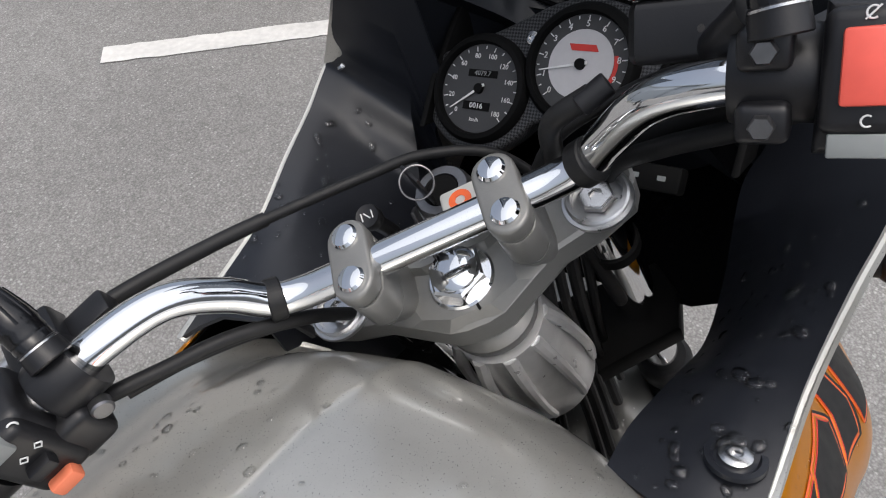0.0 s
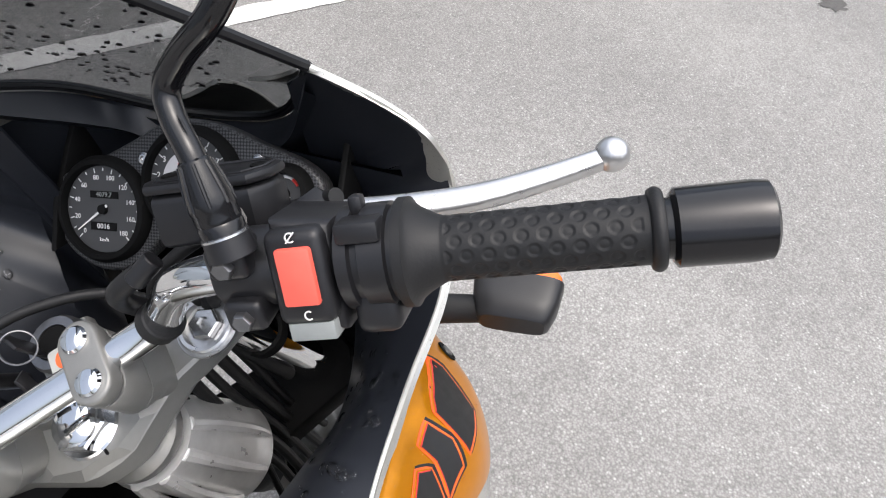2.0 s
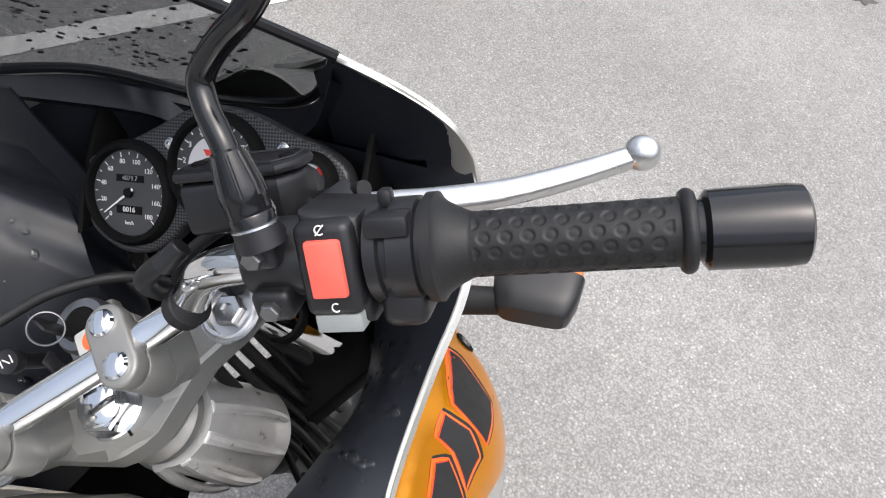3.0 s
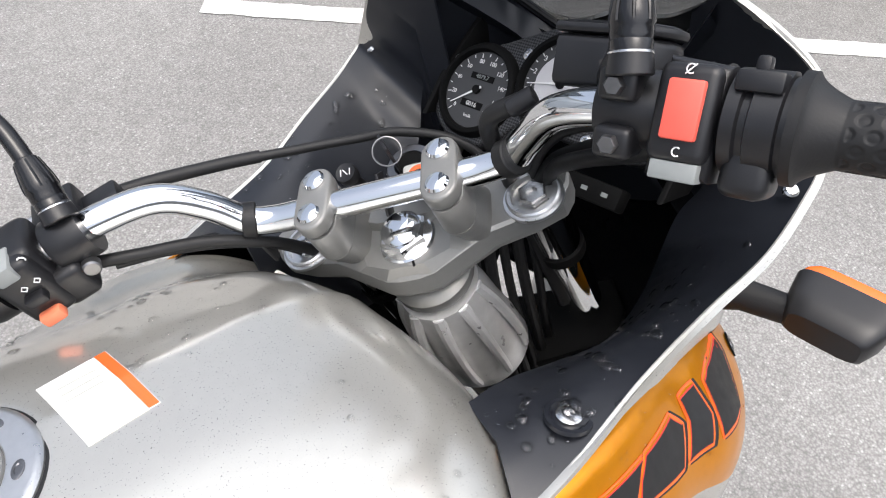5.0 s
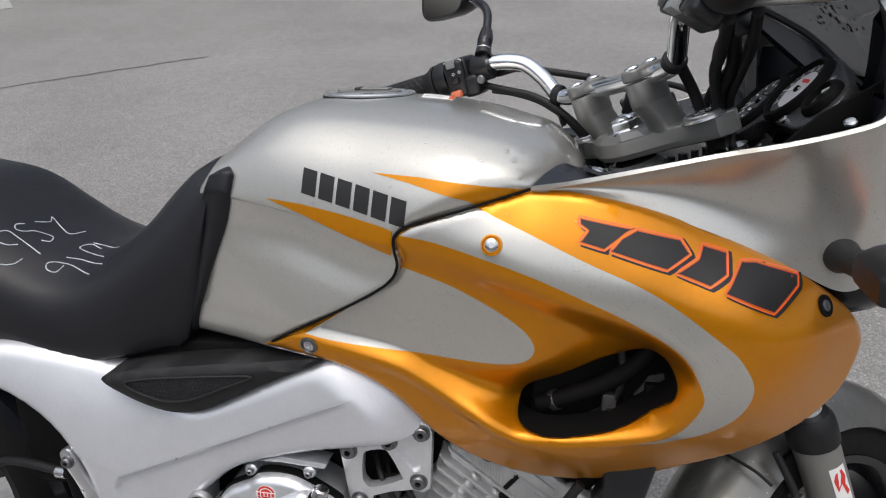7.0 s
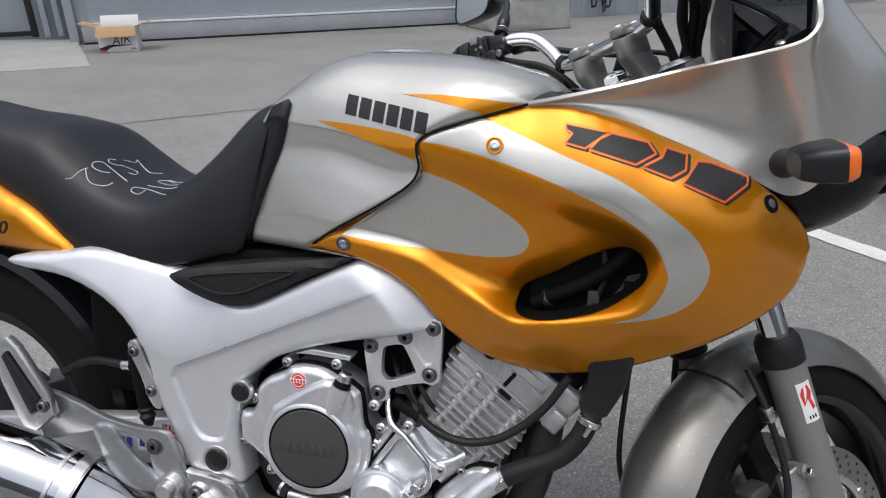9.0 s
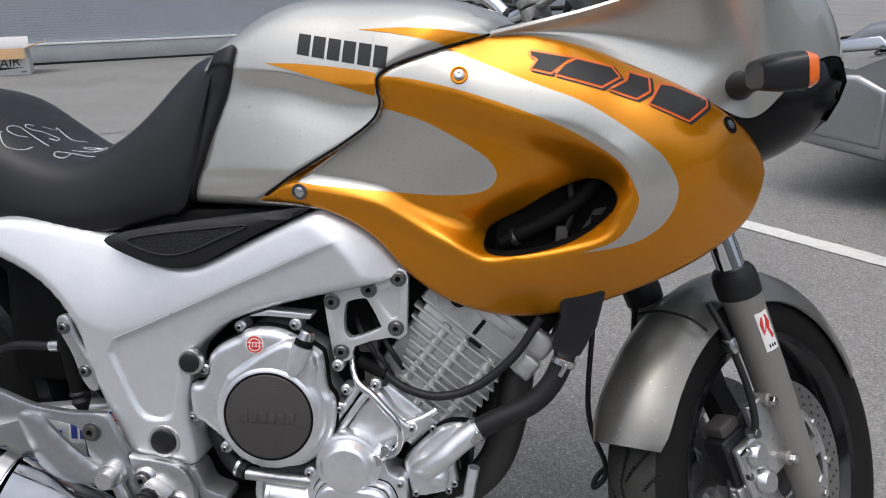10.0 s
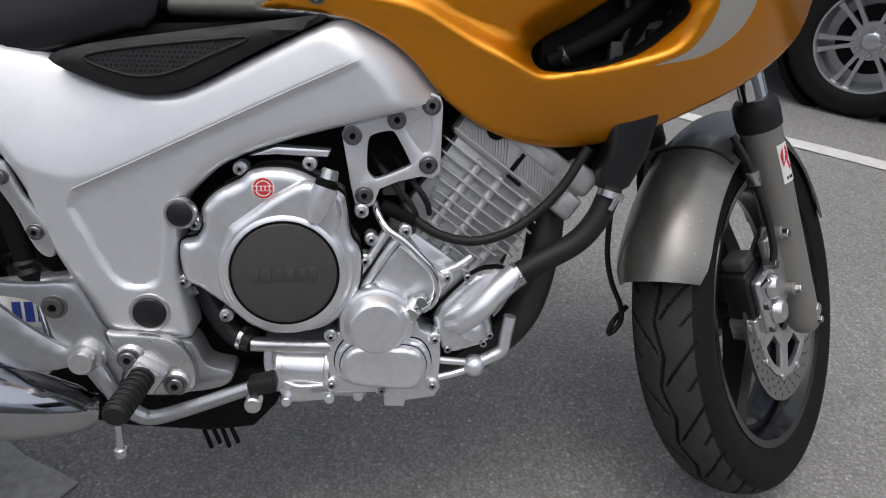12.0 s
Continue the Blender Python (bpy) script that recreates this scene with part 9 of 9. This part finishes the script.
# fairing screws in dished washers
for x, z in ((0.413, 0.902), (0.201, 0.755)):
    p = FAIR_TREE.ray_cast(Vector((x, -0.6, z)), Vector((0, 1, 0)))
    q, nn = p[0], p[1] if p[1].y < 0 else -p[1]
    m = axis_matrix(q, q + nn)
    wsh = part("screw_cup", lathe([(0.0112, 0.0), (0.0108, 0.0022), (0.0092, 0.0024), (0.0082, 0.0004), (0.0, 0.0004)], 28, m), M_GOLD if x > 0.3 else M_SCREW, fairing)
    part("screw", lathe([(0.0, 0.0004), (0.0068, 0.0004), (0.0068, 0.0020), (0.0050, 0.0032), (0.0028, 0.0034), (0.0026, 0.0014), (0, 0.0014)], 22, m), M_BOLT, wsh)
p = FAIR_TREE.ray_cast(Vector((0.745, -0.6, 0.848)), Vector((0, 1, 0)))
m = axis_matrix(p[0], p[0] + (p[1] if p[1].y < 0 else -p[1]))
sk = part("screw_recess", lathe([(0.0115, 0.0), (0.0112, 0.0012), (0.0095, 0.0012), (0.0090, 0.0008), (0, 0.0008)], 26, m), M_MATT, fairing)
part("screw", lathe([(0, 0.0008), (0.006, 0.0008), (0.0058, 0.002), (0.003, 0.0028), (0, 0.0022)], 18, m), M_SCREW, sk)
mm = Matrix.Translation((0.514, -0.186, 0.9715)) @ Matrix.Rotation(radians(12), 4, "Y")
cup = part("screw_cup", lathe([(0.0155, 0.0), (0.0150, 0.0025), (0.0120, 0.0028), (0.0105, 0.0008), (0, 0.0008)], 28, mm), M_PANEL, cowl)
part("screw", lathe([(0.0, 0.0008), (0.0085, 0.0008), (0.0082, 0.0030), (0.0060, 0.0044), (0.0034, 0.0046), (0.0030, 0.0020), (0, 0.0020)], 22, mm), M_BOLT, cup)
part("panel_tongue", loft([[(0.470, -0.190, 0.960), (0.476, -0.132, 0.966)], [(0.462, -0.188, 0.945), (0.468, -0.134, 0.950)], [(0.462, -0.180, 0.905), (0.468, -0.134, 0.905)]], caps=False), M_PANEL, cowl)
# tail figures
word("850", 0.034, tail, M_INK, Matrix.Translation((-0.385, -0.1935, 0.742)) @ Matrix.Rotation(radians(26), 4, "Y") @ Matrix.Rotation(radians(90), 4, "X") , "figure", 0.0015)
# chalk strokes on the seat
CHALK = [[(-0.292, -0.144), (-0.282, -0.139), (-0.275, -0.122), (-0.272, -0.117)], [(-0.274, -0.120), (-0.262, -0.131), (-0.249, -0.133), (-0.234, -0.125), (-0.229, -0.113)],
         [(-0.246, -0.098), (-0.255, -0.107), (-0.268, -0.110), (-0.273, -0.103), (-0.267, -0.089), (-0.254, -0.088), (-0.236, -0.090), (-0.216, -0.095)],
         [(-0.264, -0.060), (-0.268, -0.071), (-0.263, -0.078), (-0.255, -0.073), (-0.248, -0.060), (-0.230, -0.052), (-0.224, -0.064), (-0.232, -0.071)],
         [(-0.261, -0.044), (-0.253, -0.025), (-0.258, -0.013), (-0.236, -0.023), (-0.221, -0.027), (-0.214, -0.004)],
         [(-0.178, -0.101), (-0.181, -0.114), (-0.195, -0.113), (-0.199, -0.103), (-0.185, -0.097), (-0.163, -0.100), (-0.125, -0.122)],
         [(-0.186, -0.084), (-0.160, -0.085), (-0.113, -0.110)], [(-0.128, -0.085), (-0.160, -0.065), (-0.188, -0.053), (-0.183, -0.034), (-0.160, -0.045)], [(-0.185, -0.028), (-0.160, -0.033), (-0.120, -0.062)]]
for line in CHALK:
    pts = []
    for a, b in spline(line, 6):
        h = SEAT_TREE.ray_cast(Vector((a, b, 1.5)), Vector((0, 0, -1)))
        pts.append((float(a), float(b), h[0].z + 0.0001))
    part("chalk_stroke", tube(pts, 0.0009, 6, 1, smooth=False), M_CHALK, seat)

# ---- rain drops lying on the panels ----
def drops(name, tree, boxes, axis, parent, n, seed, sizes=(0.0012, 0.0036)):
    rnd = random.Random(seed)
    bm = bmesh.new()
    for _ in range(n):
        u0, u1, v0, v1 = boxes[rnd.randrange(len(boxes))]
        u, v = rnd.uniform(u0, u1), rnd.uniform(v0, v1)
        hit = tree.ray_cast(Vector((u, -0.6, v)), Vector((0, 1, 0))) if axis == "y" else tree.ray_cast(Vector((u, v, 1.5)), Vector((0, 0, -1)))
        if not hit[0]:
            continue
        nn = hit[1]
        if (axis == "y" and nn.y > 0) or (axis == "z" and nn.z < 0):
            nn = -nn
        r = sizes[0] + (sizes[1] - sizes[0]) * rnd.random() ** 2.2
        e = rnd.uniform(1.0, 1.5)
        m = axis_matrix(hit[0], hit[0] + nn) @ Matrix.Rotation(rnd.uniform(0, 6.28), 4, "Z") @ Matrix.Diagonal((1, e, 1, 1))
        lathe([(r, 0), (r * 0.90, r * 0.26), (r * 0.55, r * 0.46), (0, r * 0.54)], 9, m, bm)
    return tagged(part(name, bm, M_WATER, parent, "clear rain drops", sharp=80), kind="stuff")


drops("rainwater", TANK_TREE, [(0.40, 0.50, -0.20, -0.08), (0.38, 0.50, 0.08, 0.20), (0.42, 0.46, -0.20, -0.15)], "z", tank, 44, 5, (0.0009, 0.0024))
drops("rainwater", TANK_TREE, [(0.24, 0.44, 0.11, 0.215), (0.34, 0.44, -0.05, 0.12)], "z", tank, 45, 15, (0.0014, 0.0036))
drops("rainwater", TANK_TREE, [(0.30, 0.46, 0.93, 0.99), (0.06, 0.25, 0.80, 0.93)], "y", tank, 40, 6, (0.0007, 0.0019))
drops("rainwater", FAIR_TREE, [(0.30, 0.78, 0.70, 0.94), (0.45, 0.62, 0.90, 0.94)], "y", fairing, 90, 7, (0.0007, 0.0018))
pan = bmesh.new()
for o in cowl.children:
    if o.name.startswith("inner_panel"):
        pan.from_mesh(o.data)
PAN_TREE = BVHTree.FromBMesh(pan)
pan.free()
drops("rainwater", PAN_TREE, [(0.48, 0.70, -0.21, -0.14), (0.48, 0.76, 0.14, 0.22)], "z", cowl, 170, 8, (0.0012, 0.0046))
wsb = bmesh.new()
wsb.from_mesh(screen.data)
WS_TREE = BVHTree.FromBMesh(wsb)
wsb.free()
rnd = random.Random(21)
bm = bmesh.new()
for _ in range(240):
    th, z = rnd.uniform(-1.2, 1.2), rnd.uniform(1.11, 1.28)
    d = Vector((-math.cos(th), -math.sin(th) * 0.8, 0)).normalized()
    o = Vector((0.82, 0, z)) - d * 0.5
    h = WS_TREE.ray_cast(o, d)
    if h[0]:
        r = rnd.uniform(0.0009, 0.0026)
        nn = -d if h[1].dot(d) > 0 else h[1]
        lathe([(r, 0), (r * 0.8, r * 0.4), (0, r * 0.55)], 8, axis_matrix(h[0], h[0] + (h[1] if h[1].dot(d) < 0 else -h[1])), bm)
# drops in opaque dark grey: their dark look against the light is put into colour
tagged(part("rainwater", bm, M_COVER, screen, "dark rain drops", sharp=80), kind="stuff")
